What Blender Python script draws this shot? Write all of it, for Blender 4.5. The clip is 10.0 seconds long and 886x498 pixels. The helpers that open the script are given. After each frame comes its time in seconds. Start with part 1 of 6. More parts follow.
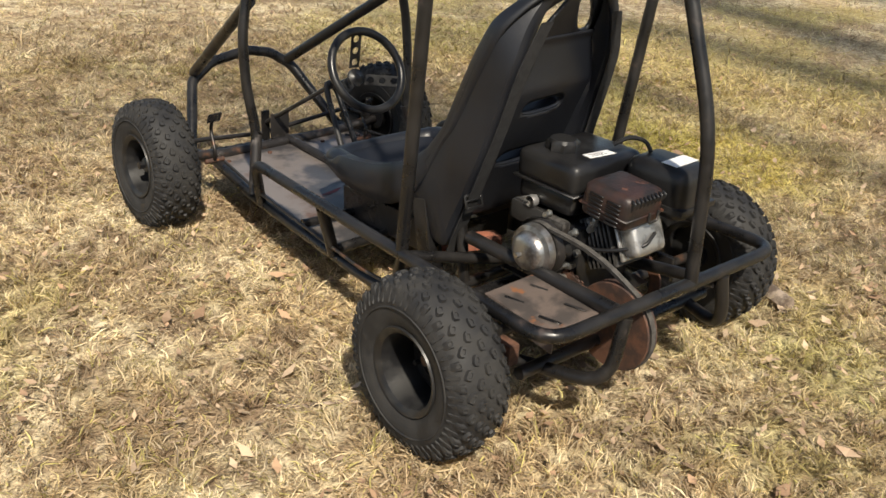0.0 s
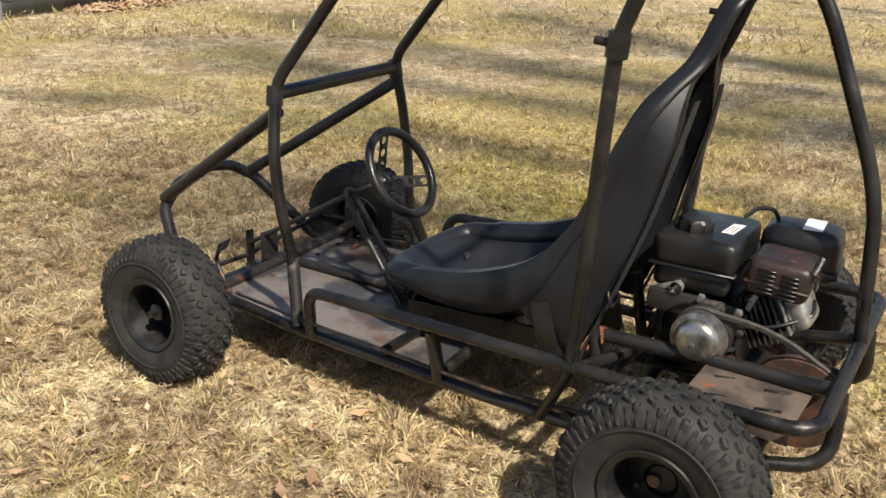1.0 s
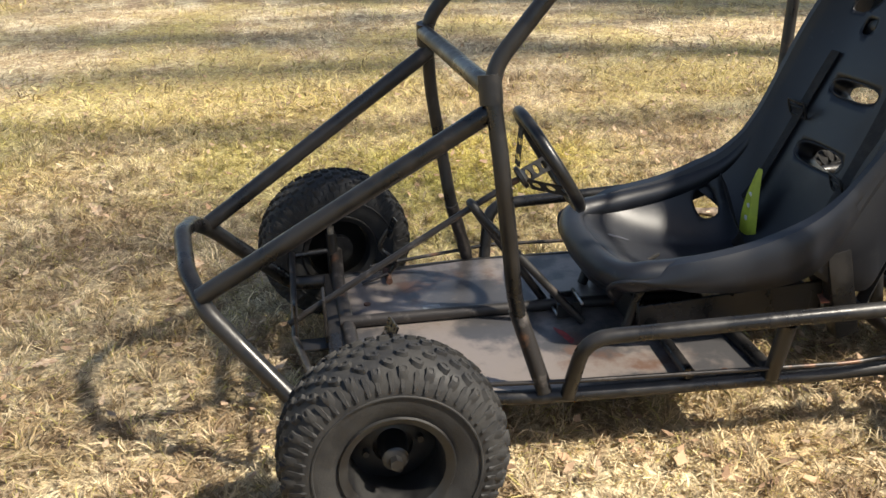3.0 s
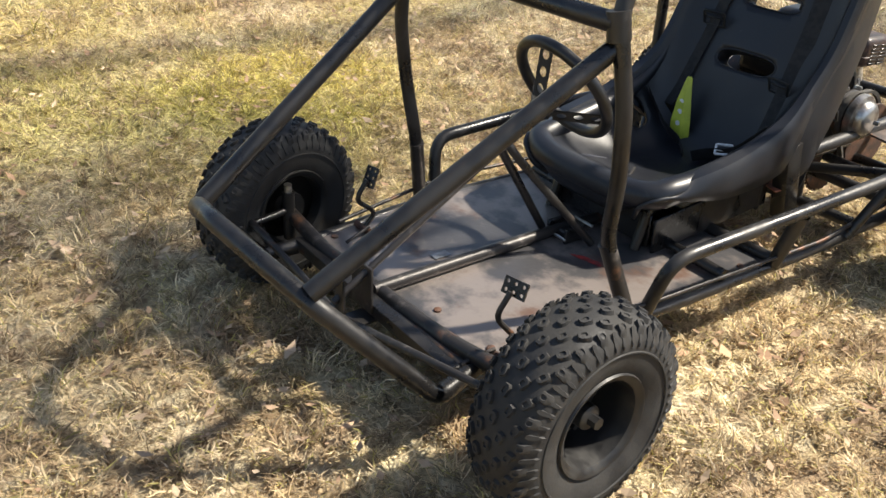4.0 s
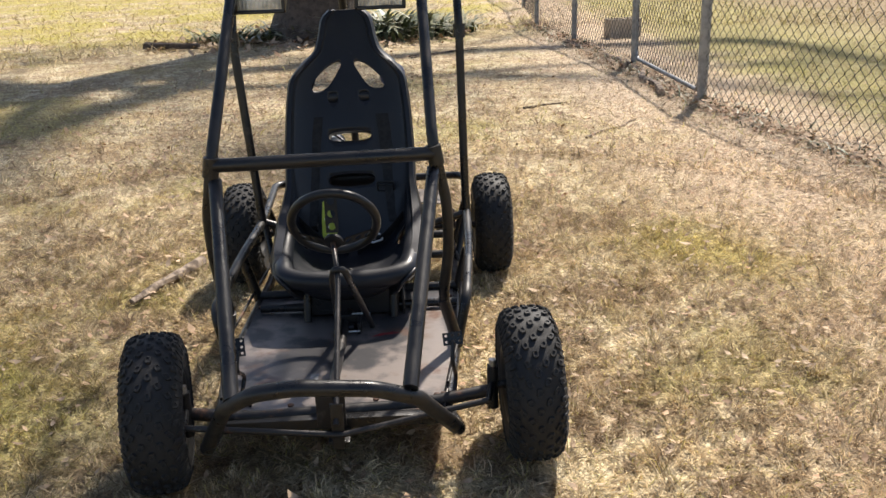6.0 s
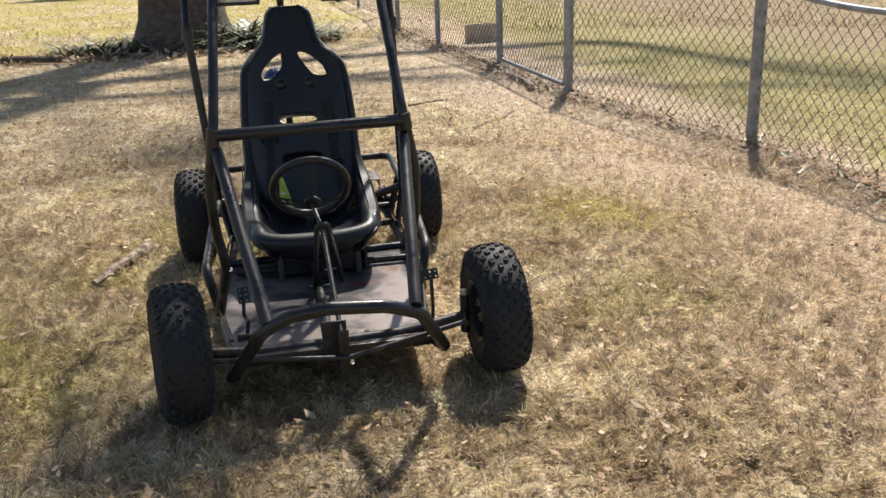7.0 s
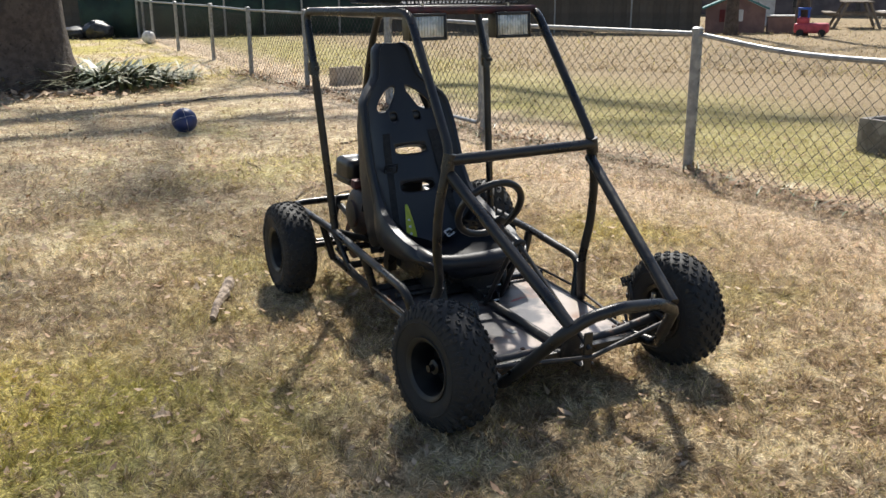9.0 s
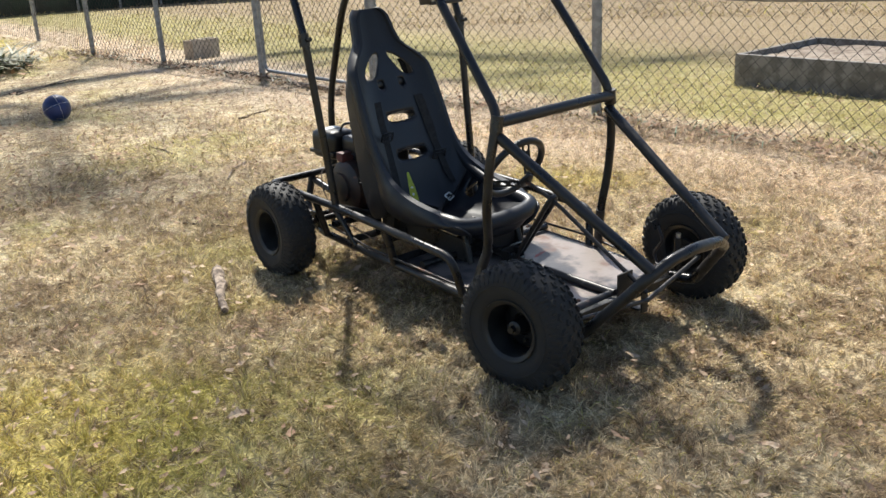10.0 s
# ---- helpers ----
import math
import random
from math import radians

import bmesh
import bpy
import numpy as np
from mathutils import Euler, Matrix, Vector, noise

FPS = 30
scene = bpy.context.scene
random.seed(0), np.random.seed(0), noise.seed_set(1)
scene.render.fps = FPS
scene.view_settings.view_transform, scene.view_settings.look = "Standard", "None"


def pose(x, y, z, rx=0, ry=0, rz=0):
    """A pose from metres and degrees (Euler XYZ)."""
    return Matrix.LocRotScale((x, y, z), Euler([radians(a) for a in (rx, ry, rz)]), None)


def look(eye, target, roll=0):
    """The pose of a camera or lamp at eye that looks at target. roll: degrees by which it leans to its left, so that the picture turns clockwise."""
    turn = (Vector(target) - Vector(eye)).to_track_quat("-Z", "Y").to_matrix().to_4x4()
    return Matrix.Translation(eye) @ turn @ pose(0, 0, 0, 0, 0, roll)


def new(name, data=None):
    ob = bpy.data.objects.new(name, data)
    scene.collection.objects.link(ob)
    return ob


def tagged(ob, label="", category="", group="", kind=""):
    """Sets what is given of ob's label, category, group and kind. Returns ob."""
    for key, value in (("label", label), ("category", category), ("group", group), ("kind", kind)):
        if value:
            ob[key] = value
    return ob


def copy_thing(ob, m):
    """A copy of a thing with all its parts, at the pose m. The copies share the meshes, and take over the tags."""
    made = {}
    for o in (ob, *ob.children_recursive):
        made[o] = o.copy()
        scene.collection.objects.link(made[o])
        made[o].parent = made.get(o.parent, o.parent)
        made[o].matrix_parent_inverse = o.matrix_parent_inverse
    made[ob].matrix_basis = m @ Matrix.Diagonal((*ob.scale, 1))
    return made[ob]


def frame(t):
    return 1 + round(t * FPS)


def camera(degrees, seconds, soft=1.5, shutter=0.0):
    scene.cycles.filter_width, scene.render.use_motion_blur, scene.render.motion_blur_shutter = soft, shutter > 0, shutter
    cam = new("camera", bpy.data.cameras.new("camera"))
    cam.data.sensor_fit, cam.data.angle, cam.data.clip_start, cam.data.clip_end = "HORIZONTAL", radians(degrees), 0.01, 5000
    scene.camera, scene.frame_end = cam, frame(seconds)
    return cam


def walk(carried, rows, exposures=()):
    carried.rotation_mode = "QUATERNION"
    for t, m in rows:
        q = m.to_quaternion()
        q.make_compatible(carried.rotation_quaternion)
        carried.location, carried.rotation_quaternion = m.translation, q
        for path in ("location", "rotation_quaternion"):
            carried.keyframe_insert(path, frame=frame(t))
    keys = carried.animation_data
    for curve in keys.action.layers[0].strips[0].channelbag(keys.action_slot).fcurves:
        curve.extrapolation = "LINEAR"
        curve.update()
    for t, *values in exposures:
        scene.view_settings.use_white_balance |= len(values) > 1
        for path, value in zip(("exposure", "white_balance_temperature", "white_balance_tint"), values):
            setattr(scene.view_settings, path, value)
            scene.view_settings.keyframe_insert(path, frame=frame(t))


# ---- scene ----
cam = camera(52.7, 10.0)
PATH = [
    (0, (-1.510, -1.140, 1.167), (-0.307, 0.209, 0.311), 3.9),
    (0.5, (-1.737, -0.800, 1.160), (-0.374, 0.448, 0.394), 2.6),
    (1, (-1.887, -0.394, 1.132), (-0.299, 0.614, 0.451), 1.2),
    (1.5, (-1.917, 0.035, 1.147), (-0.185, 0.798, 0.497), -0.6),
    (2, (-1.962, 0.512, 1.085), (-0.142, 1.010, 0.420), 0.1),
    (2.5, (-1.884, 0.964, 1.076), (-0.026, 1.132, 0.353), -1.2),
    (4, (-1.243, 2.211, 1.119), (0.125, 1.142, 0.130), 3.1),
    (4.5, (-0.933, 2.510, 1.134), (0.093, 1.178, 0.051), 6.6),
    (5, (-0.610, 2.756, 1.157), (0.110, 1.207, 0.115), 1.6),
    (5.5, (-0.340, 3.016, 1.203), (-0.078, 1.274, 0.257), -4.0),
    (6, (-0.236, 3.326, 1.255), (-0.281, 1.439, 0.591), -2.1),
    (7.5, (0.451, 3.782, 1.220), (-0.096, 1.965, 0.590), -2.1),
    (8, (0.800, 3.754, 1.233), (0.024, 1.980, 0.730), -0.7),
    (8.5, (1.138, 3.684, 1.240), (0.233, 1.982, 0.706), 0.7),
    (9, (1.491, 3.523, 1.242), (0.626, 1.811, 0.677), -0.3),
    (9.5, (1.830, 3.328, 1.244), (0.824, 1.708, 0.641), 0.0),
    (10, (2.066, 3.144, 1.270), (0.900, 1.659, 0.614), -3.0),
]
walk(cam, [(t, look(eye, target, roll)) for t, eye, target, roll in PATH],
     exposures=[(0, 0.40, 7200, 10), (2.5, 0.79, 7150, 10), (4, 1.10, 7050, 10), (4.5, 1.06, 7050, 11), (5.5, 0.94, 6950, 13), (6, 0.65, 6850, 13), (7.5, 0.56, 6650, 11), (8.5, 0.56, 6600, 10), (10, 0.74, 6500, 9)])

# ---- world, sun ----
SUN_ELEV, SUN_AZ = radians(49.5), radians(208)
SUN_DIR = Vector((math.sin(SUN_AZ) * math.cos(SUN_ELEV), math.cos(SUN_AZ) * math.cos(SUN_ELEV), math.sin(SUN_ELEV)))
world = bpy.data.worlds.new("world")
scene.world = world
world.use_nodes = True
sky = world.node_tree.nodes.new("ShaderNodeTexSky")
sky.sky_type, sky.sun_disc = "NISHITA", False
sky.sun_elevation, sky.sun_rotation = SUN_ELEV, SUN_AZ
world.node_tree.links.new(sky.outputs[0], world.node_tree.nodes["Background"].inputs[0])
world.node_tree.nodes["Background"].inputs[1].default_value = 0.092
sun = new("sun", bpy.data.lights.new("sun", "SUN"))
sun.data.energy, sun.data.angle, sun.data.color = 5.0, radians(1.9), (1.0, 0.96, 0.88)
sun.matrix_world = look(SUN_DIR * 40, (0, 0, 0))


# ---- materials ----
def mat(name, base, rough=0.6, metal=0.0, second=None, scale=8.0, detail=6.0, lo=0.4, hi=0.6, third=None, scale3=40.0,
        lo3=0.55, hi3=0.7, bump=0.0, bscale=120.0, bdist=0.002, rough2=None, coat=0.0, perisland=False, perobject=False, jitter=0.35, coords="Object"):
    """A surface of up to three colours mixed by noise at two scales, with fine relief and uneven gloss."""
    m = bpy.data.materials.new(name)
    m.use_nodes = True
    nt = m.node_tree
    n, l = nt.nodes, nt.links
    b = n["Principled BSDF"]
    b.inputs["Metallic"].default_value = metal
    b.inputs["Roughness"].default_value = rough
    b.inputs["Coat Weight"].default_value = coat
    tc = n.new("ShaderNodeTexCoord")
    co = tc.outputs["Object"]
    if coords == "World":
        co = n.new("ShaderNodeNewGeometry").outputs["Position"]

    def ns(sc, det=detail, rgh=0.6):
        t = n.new("ShaderNodeTexNoise")
        t.inputs["Scale"].default_value, t.inputs["Detail"].default_value, t.inputs["Roughness"].default_value = sc, det, rgh
        l.new(co, t.inputs["Vector"])
        return t.outputs["Fac"]

    def step(fac, a, c):
        r = n.new("ShaderNodeMapRange")
        r.interpolation_type = "SMOOTHSTEP"
        r.inputs["From Min"].default_value, r.inputs["From Max"].default_value = a, c
        l.new(fac, r.inputs["Value"])
        return r.outputs["Result"]

    def mix(fac, a, c, blend="MIX"):
        x = n.new("ShaderNodeMix")
        x.data_type, x.blend_type = "RGBA", blend
        if isinstance(fac, float):
            x.inputs[0].default_value = fac
        else:
            l.new(fac, x.inputs[0])
        for sock, v in ((x.inputs[6], a), (x.inputs[7], c)):
            if isinstance(v, tuple):
                sock.default_value = (*v, 1)
            else:
                l.new(v, sock)
        return x.outputs[2]

    col = base
    if second:
        fac = step(ns(scale), lo, hi)
        col = mix(fac, base, second)
        if rough2 is not None:
            r = n.new("ShaderNodeMapRange")
            r.inputs["To Min"].default_value, r.inputs["To Max"].default_value = rough, rough2
            l.new(fac, r.inputs["Value"])
            l.new(r.outputs["Result"], b.inputs["Roughness"])
    if third:
        col = mix(step(ns(scale3), lo3, hi3), col, third)
    if perisland or perobject:
        if perisland:
            rnd = n.new("ShaderNodeNewGeometry").outputs["Random Per Island"]
        else:
            rnd = n.new("ShaderNodeObjectInfo").outputs["Random"]
        r = n.new("ShaderNodeMapRange")
        r.inputs["To Min"].default_value, r.inputs["To Max"].default_value = 1 - jitter, 1 + jitter * 0.6
        l.new(rnd, r.inputs["Value"])
        hv = n.new("ShaderNodeHueSaturation")
        l.new(r.outputs["Result"], hv.inputs["Value"])
        if isinstance(col, tuple):
            hv.inputs["Color"].default_value = (*col, 1)
        else:
            l.new(col, hv.inputs["Color"])
        col = hv.outputs["Color"]
    if isinstance(col, tuple):
        b.inputs["Base Color"].default_value = (*col, 1)
    else:
        l.new(col, b.inputs["Base Color"])
    if bump:
        bp = n.new("ShaderNodeBump")
        bp.inputs["Strength"].default_value, bp.inputs["Distance"].default_value = bump, bdist
        l.new(ns(bscale), bp.inputs["Height"])
        l.new(bp.outputs["Normal"], b.inputs["Normal"])
    return m


def grass_material(name, blades):
    """Dry spring lawn: straw, pale thatch, yellow-green patches and bare brown earth, laid out by place."""
    m = bpy.data.materials.new(name)
    m.use_nodes = True
    nt = m.node_tree
    n, l = nt.nodes, nt.links
    b = n["Principled BSDF"]
    b.inputs["Roughness"].default_value = 0.85
    b.inputs["Specular IOR Level"].default_value = 0.15
    geo = n.new("ShaderNodeNewGeometry")
    flat = n.new("ShaderNodeVectorMath")
    flat.operation = "MULTIPLY"
    flat.inputs[1].default_value = (1, 1, 0)
    l.new(geo.outputs["Position"], flat.inputs[0])

    def ns(sc, det=5.0, off=0.0, rgh=0.6):
        t = n.new("ShaderNodeTexNoise")
        t.inputs["Scale"].default_value, t.inputs["Detail"].default_value, t.inputs["Roughness"].default_value = sc, det, rgh
        a = n.new("ShaderNodeVectorMath")
        a.inputs[1].default_value = (off, off * 1.7, off * 0.3)
        l.new(flat.outputs[0], a.inputs[0])
        l.new(a.outputs[0], t.inputs["Vector"])
        return t.outputs["Fac"]

    def step(fac, a, c, hi=1.0):
        r = n.new("ShaderNodeMapRange")
        r.interpolation_type = "SMOOTHSTEP"
        r.inputs["From Min"].default_value, r.inputs["From Max"].default_value = a, c
        r.inputs["To Max"].default_value = hi
        l.new(fac, r.inputs["Value"])
        return r.outputs["Result"]

    def mix(fac, a, c):
        x = n.new("ShaderNodeMix")
        x.data_type = "RGBA"
        l.new(fac, x.inputs[0])
        for sock, v in ((x.inputs[6], a), (x.inputs[7], c)):
            if isinstance(v, tuple):
                sock.default_value = (*v, 1)
            else:
                l.new(v, sock)
        return x.outputs[2]

    straw, pale, brown, green, soil = GRASS
    col = mix(step(ns(2.6), 0.42, 0.6), straw, pale)
    col = mix(step(ns(9.0, off=5), 0.50, 0.60, 0.72), col, brown)
    col = mix(step(ns(5.0, off=91), 0.53, 0.64, 0.36), col, (0.33, 0.265, 0.12))
    col = mix(step(ns(13.0, off=81), 0.53, 0.63, 0.55), col, (0.88, 0.77, 0.53))
    col = mix(step(ns(1.1, off=21), 0.52, 0.64, 0.22), col, brown)
    col = mix(step(ns(0.9, off=11), 0.54, 0.68, 0.5), col, green)
    sep = n.new("ShaderNodeSeparateXYZ")
    l.new(geo.outputs["Position"], sep.inputs[0])
    # trodden earth beside the chain-link fence
    add = n.new("ShaderNodeMath")
    add.operation = "MULTIPLY_ADD"
    add.inputs[1].default_value, add.inputs[2].default_value = 1.6, -0.8
    l.new(ns(1.3, off=3), add.inputs[0])
    sm = n.new("ShaderNodeMath")
    l.new(sep.outputs["X"], sm.inputs[0])
    l.new(add.outputs[0], sm.inputs[1])
    near = step(sm.outputs[0], -0.95, -2.0)
    far = step(sm.outputs[0], -3.5, -2.8)
    both = n.new("ShaderNodeMath")
    both.operation = "MULTIPLY"
    l.new(near, both.inputs[0])
    l.new(far, both.inputs[1])
    half = n.new("ShaderNodeMath")
    half.operation = "MULTIPLY"
    half.inputs[1].default_value = 0.72
    l.new(both.outputs[0], half.inputs[0])
    # small brown scraps and worn spots
    col = mix(step(ns(2.3, off=71), 0.50, 0.64, 0.46), col, (0.38, 0.265, 0.175))
    col = mix(step(ns(6.5, off=141), 0.555, 0.64, 0.50), col, (0.25, 0.165, 0.105))
    col = mix(half.outputs[0], col, soil)
    # the neighbour's lawn beyond the fence is greener, its colour darkened for tree shade
    wob = n.new("ShaderNodeMath")
    wob.operation = "MULTIPLY_ADD"
    wob.inputs[1].default_value = 4.0
    l.new(ns(0.5, off=31), wob.inputs[0])
    l.new(sep.outputs["X"], wob.inputs[2])
    verge = n.new("ShaderNodeMath")
    verge.operation = "MULTIPLY_ADD"
    verge.inputs[1].default_value = 2.4
    l.new(ns(1.7, off=61), verge.inputs[0])
    l.new(sep.outputs["X"], verge.inputs[2])
    col = mix(step(verge.outputs[0], -1.55, -2.35, 0.7), col, NEXT_LAWN)
    col = mix(step(wob.outputs[0], -2.5, -5.0, 0.8), col, BARE_LAWN)
    # mossy strip between the oak and the fence
    strip = n.new("ShaderNodeMath")
    strip.operation = "MULTIPLY"
    l.new(step(sep.outputs["Y"], -7.5, -10.5, 0.75), strip.inputs[0])
    l.new(step(sep.outputs["X"], -2.3, -1.7), strip.inputs[1])
    moss = n.new("ShaderNodeMath")
    moss.operation = "MULTIPLY"
    l.new(strip.outputs[0], moss.inputs[0])
    l.new(step(ns(0.8, off=41), 0.42, 0.56), moss.inputs[1])
    col = mix(moss.outputs[0], col, (0.50, 0.44, 0.08))
    # yellow-green growth in a few places on the lawn
    for cx, cy, rad, much, tone in ((1.55, 0.80, 0.5, 0.66, (0.58, 0.49, 0.10)), (1.20, 1.05, 0.45, 0.55, (0.46, 0.43, 0.14)), (1.75, 1.6, 0.5, 0.6, green), (-1.36, -0.06, 0.3, 0.65, (0.60, 0.50, 0.15)), (-0.2, -2.6, 0.5, 0.4, green), (1.9, 3.2, 0.7, 0.4, green)):
        away = n.new("ShaderNodeVectorMath")
        away.operation = "DISTANCE"
        away.inputs[1].default_value = (cx, cy, 0)
        l.new(flat.outputs[0], away.inputs[0])
        wavy = n.new("ShaderNodeMath")
        wavy.operation = "MULTIPLY_ADD"
        wavy.inputs[1].default_value = 1.1
        l.new(ns(3.0, off=cx * 7), wavy.inputs[0])
        l.new(away.outputs["Value"], wavy.inputs[2])
        col = mix(step(wavy.outputs[0], rad + 0.8, rad + 0.25, much), col, tone)
    # yellow-green drifts in the open lawn
    open_lawn = n.new("ShaderNodeMath")
    open_lawn.operation = "MULTIPLY"
    l.new(step(sep.outputs["X"], 1.6, 2.6, 0.6), open_lawn.inputs[0])
    l.new(step(ns(0.75, off=131), 0.47, 0.6), open_lawn.inputs[1])
    col = mix(open_lawn.outputs[0], col, (0.50, 0.415, 0.15))
    col = mix(step(ns(19.0, off=51), 0.53, 0.62, 0.8), col, brown)
    if blades:
        rnd = geo.outputs["Random Per Island"]
        col = mix(step(rnd, 0.90, 0.93, 0.7), col, green)
        col = mix(step(rnd, 0.14, 0.10, 0.7), col, (0.86, 0.79, 0.60))
        col = mix(step(rnd, 0.24, 0.20, 0.6), col, brown)
        r = n.new("ShaderNodeMapRange")
        r.inputs["To Min"].default_value, r.inputs["To Max"].default_value = 0.50, 1.48
        wn = n.new("ShaderNodeTexWhiteNoise")
        wn.noise_dimensions = "1D"
        l.new(rnd, wn.inputs["W"])
        l.new(wn.outputs["Value"], r.inputs["Value"])
        hv = n.new("ShaderNodeHueSaturation")
        l.new(r.outputs["Result"], hv.inputs["Value"])
        l.new(col, hv.inputs["Color"])
        col = hv.outputs["Color"]
    else:
        fine = step(ns(60, 8), 0.3, 0.7)
        r = n.new("ShaderNodeMapRange")
        r.inputs["To Min"].default_value, r.inputs["To Max"].default_value = 0.5, 1.05
        l.new(fine, r.inputs["Value"])
        hv = n.new("ShaderNodeHueSaturation")
        l.new(r.outputs["Result"], hv.inputs["Value"])
        l.new(col, hv.inputs["Color"])
        col = hv.outputs["Color"]
        bp = n.new("ShaderNodeBump")
        bp.inputs["Strength"].default_value, bp.inputs["Distance"].default_value = 0.9, 0.02
        l.new(ns(45, 8), bp.inputs["Height"])
        l.new(bp.outputs["Normal"], b.inputs["Normal"])
    l.new(col, b.inputs["Base Color"])
    if blades:
        # thin dry blades let part of the sun through
        tr = n.new("ShaderNodeBsdfTranslucent")
        l.new(col, tr.inputs["Color"])
        ms = n.new("ShaderNodeMixShader")
        ms.inputs[0].default_value = 0.38
        l.new(b.outputs[0], ms.inputs[1])
        l.new(tr.outputs[0], ms.inputs[2])
        l.new(ms.outputs[0], n["Material Output"].inputs["Surface"])
    return m


GRASS = ((0.61, 0.475, 0.285), (0.80, 0.68, 0.46), (0.29, 0.205, 0.13), (0.47, 0.43, 0.13), (0.74, 0.585, 0.435))
NEXT_LAWN, BARE_LAWN = (0.38, 0.35, 0.11), (0.37, 0.275, 0.185)
M_GROUND = grass_material("dry_lawn", False)
M_BLADE = grass_material("dry_grass_blade", True)
M_FRAME = mat("worn_black_paint", (0.0085, 0.0082, 0.0085), 0.26, second=(0.018, 0.0165, 0.0158), scale=9, third=(0.045, 0.034, 0.030), scale3=18, lo3=0.62, hi3=0.72, bump=0.4, bscale=45, rough2=0.5)
M_FRAME_BARE = mat("scuffed_steel_tube", (0.03, 0.027, 0.026), 0.42, metal=0.3, second=(0.13, 0.115, 0.105), scale=25, lo=0.55, hi=0.75, third=(0.14, 0.07, 0.04), scale3=14, lo3=0.58, hi3=0.7, bump=0.2)
M_TYRE = mat("tyre_rubber", (0.013, 0.013, 0.014), 0.64, second=(0.026, 0.025, 0.024), scale=14, bump=0.35, bscale=180, rough2=0.85)
M_RIM = mat("black_rim_paint", (0.010, 0.010, 0.011), 0.36, second=(0.02, 0.0195, 0.019), scale=16, third=(0.06, 0.04, 0.03), scale3=30, lo3=0.66, hi3=0.74, rough2=0.55)
M_SEAT = mat("black_seat_plastic", (0.0085, 0.0098, 0.0138), 0.36, second=(0.0125, 0.0140, 0.0185), scale=4, bump=0.12, bscale=500, bdist=0.0006, rough2=0.52, third=(0.026, 0.027, 0.03), scale3=35, lo3=0.64, hi3=0.76)
M_WEB = mat("black_webbing", (0.011, 0.011, 0.012), 0.85, second=(0.02, 0.02, 0.021), scale=60, bump=0.4, bscale=900, bdist=0.0008)
M_PAN = mat("rusty_floor_steel", (0.265, 0.228, 0.208), 0.38, metal=0.40, second=(0.085, 0.083, 0.087), scale=4.5, lo=0.44, hi=0.56, third=(0.16, 0.092, 0.066), scale3=7, lo3=0.56, hi3=0.72, bump=0.3, bscale=40, rough2=0.33)
M_RUST = mat("brown_rust", (0.11, 0.05, 0.03), 0.75, second=(0.045, 0.026, 0.02), scale=18, third=(0.24, 0.10, 0.045), scale3=40, lo3=0.6, hi3=0.72, bump=0.5, bscale=150)
M_PLATE = mat("rust_streaked_plate", (0.13, 0.10, 0.085), 0.6, metal=0.1, second=(0.06, 0.05, 0.045), scale=14, third=(0.25, 0.10, 0.04), scale3=16, lo3=0.60, hi3=0.70, bump=0.4)
M_PLASTIC = mat("black_engine_plastic", (0.008, 0.008, 0.009), 0.28, second=(0.017, 0.0165, 0.0165), scale=10, bump=0.1, bscale=400, rough2=0.42)
M_ALU = mat("dull_cast_aluminium", (0.55, 0.54, 0.52), 0.4, metal=0.8, second=(0.22, 0.21, 0.20), scale=25, lo=0.45, hi=0.65, bump=0.35, bscale=200)
M_CASE = mat("oily_dark_casting", (0.04, 0.038, 0.036), 0.45, metal=0.3, second=(0.13, 0.122, 0.115), scale=30, lo=0.52, hi=0.7, third=(0.03, 0.026, 0.024), scale3=18, bump=0.4, bscale=160)
M_CHROME = mat("grey_clutch_steel", (0.5, 0.49, 0.47), 0.32, metal=0.9, second=(0.22, 0.19, 0.17), scale=22, lo=0.4, hi=0.65, third=(0.25, 0.12, 0.07), scale3=18, lo3=0.62, hi3=0.7)
M_SILVER = mat("bright_zinc", (0.6, 0.6, 0.58), 0.3, metal=0.9, second=(0.35, 0.34, 0.32), scale=40)
# near-white and hardly metallic: the chrome buckle's glint is put into its colour
M_BUCKLE = mat("glint_white_buckle", (0.82, 0.82, 0.80), 0.35, metal=0.15, second=(0.66, 0.66, 0.64), scale=40)
M_BELT = mat("grey_drive_belt", (0.085, 0.078, 0.07), 0.85, second=(0.05, 0.046, 0.042), scale=60)
M_WHITE = mat("white_sticker", (0.8, 0.8, 0.79), 0.5, second=(0.62, 0.61, 0.58), scale=60, lo=0.55, hi=0.7)
M_INK = mat("grey_print", (0.12, 0.12, 0.13), 0.6)
M_ORANGE = mat("faded_orange_paint", (0.36, 0.13, 0.08), 0.65, second=(0.16, 0.07, 0.05), scale=30)
M_RED = mat("dull_red_plastic", (0.10, 0.025, 0.025), 0.6, second=(0.05, 0.018, 0.018), scale=20)
M_REDPAINT = mat("spilt_red_paint", (0.32, 0.035, 0.035), 0.5, second=(0.16, 0.03, 0.03), scale=60)
M_MAROON = mat("maroon_wrapped_bar", (0.09, 0.02, 0.022), 0.6, second=(0.04, 0.015, 0.016), scale=20)
M_YELLOW = mat("yellow_green_card", (0.55, 0.6, 0.06), 0.45, second=(0.42, 0.47, 0.05), scale=20)
M_LENS = mat("ribbed_lamp_lens", (0.56, 0.56, 0.54), 0.2, metal=0.6, second=(0.34, 0.34, 0.33), scale=30, bump=0.6, bscale=90)
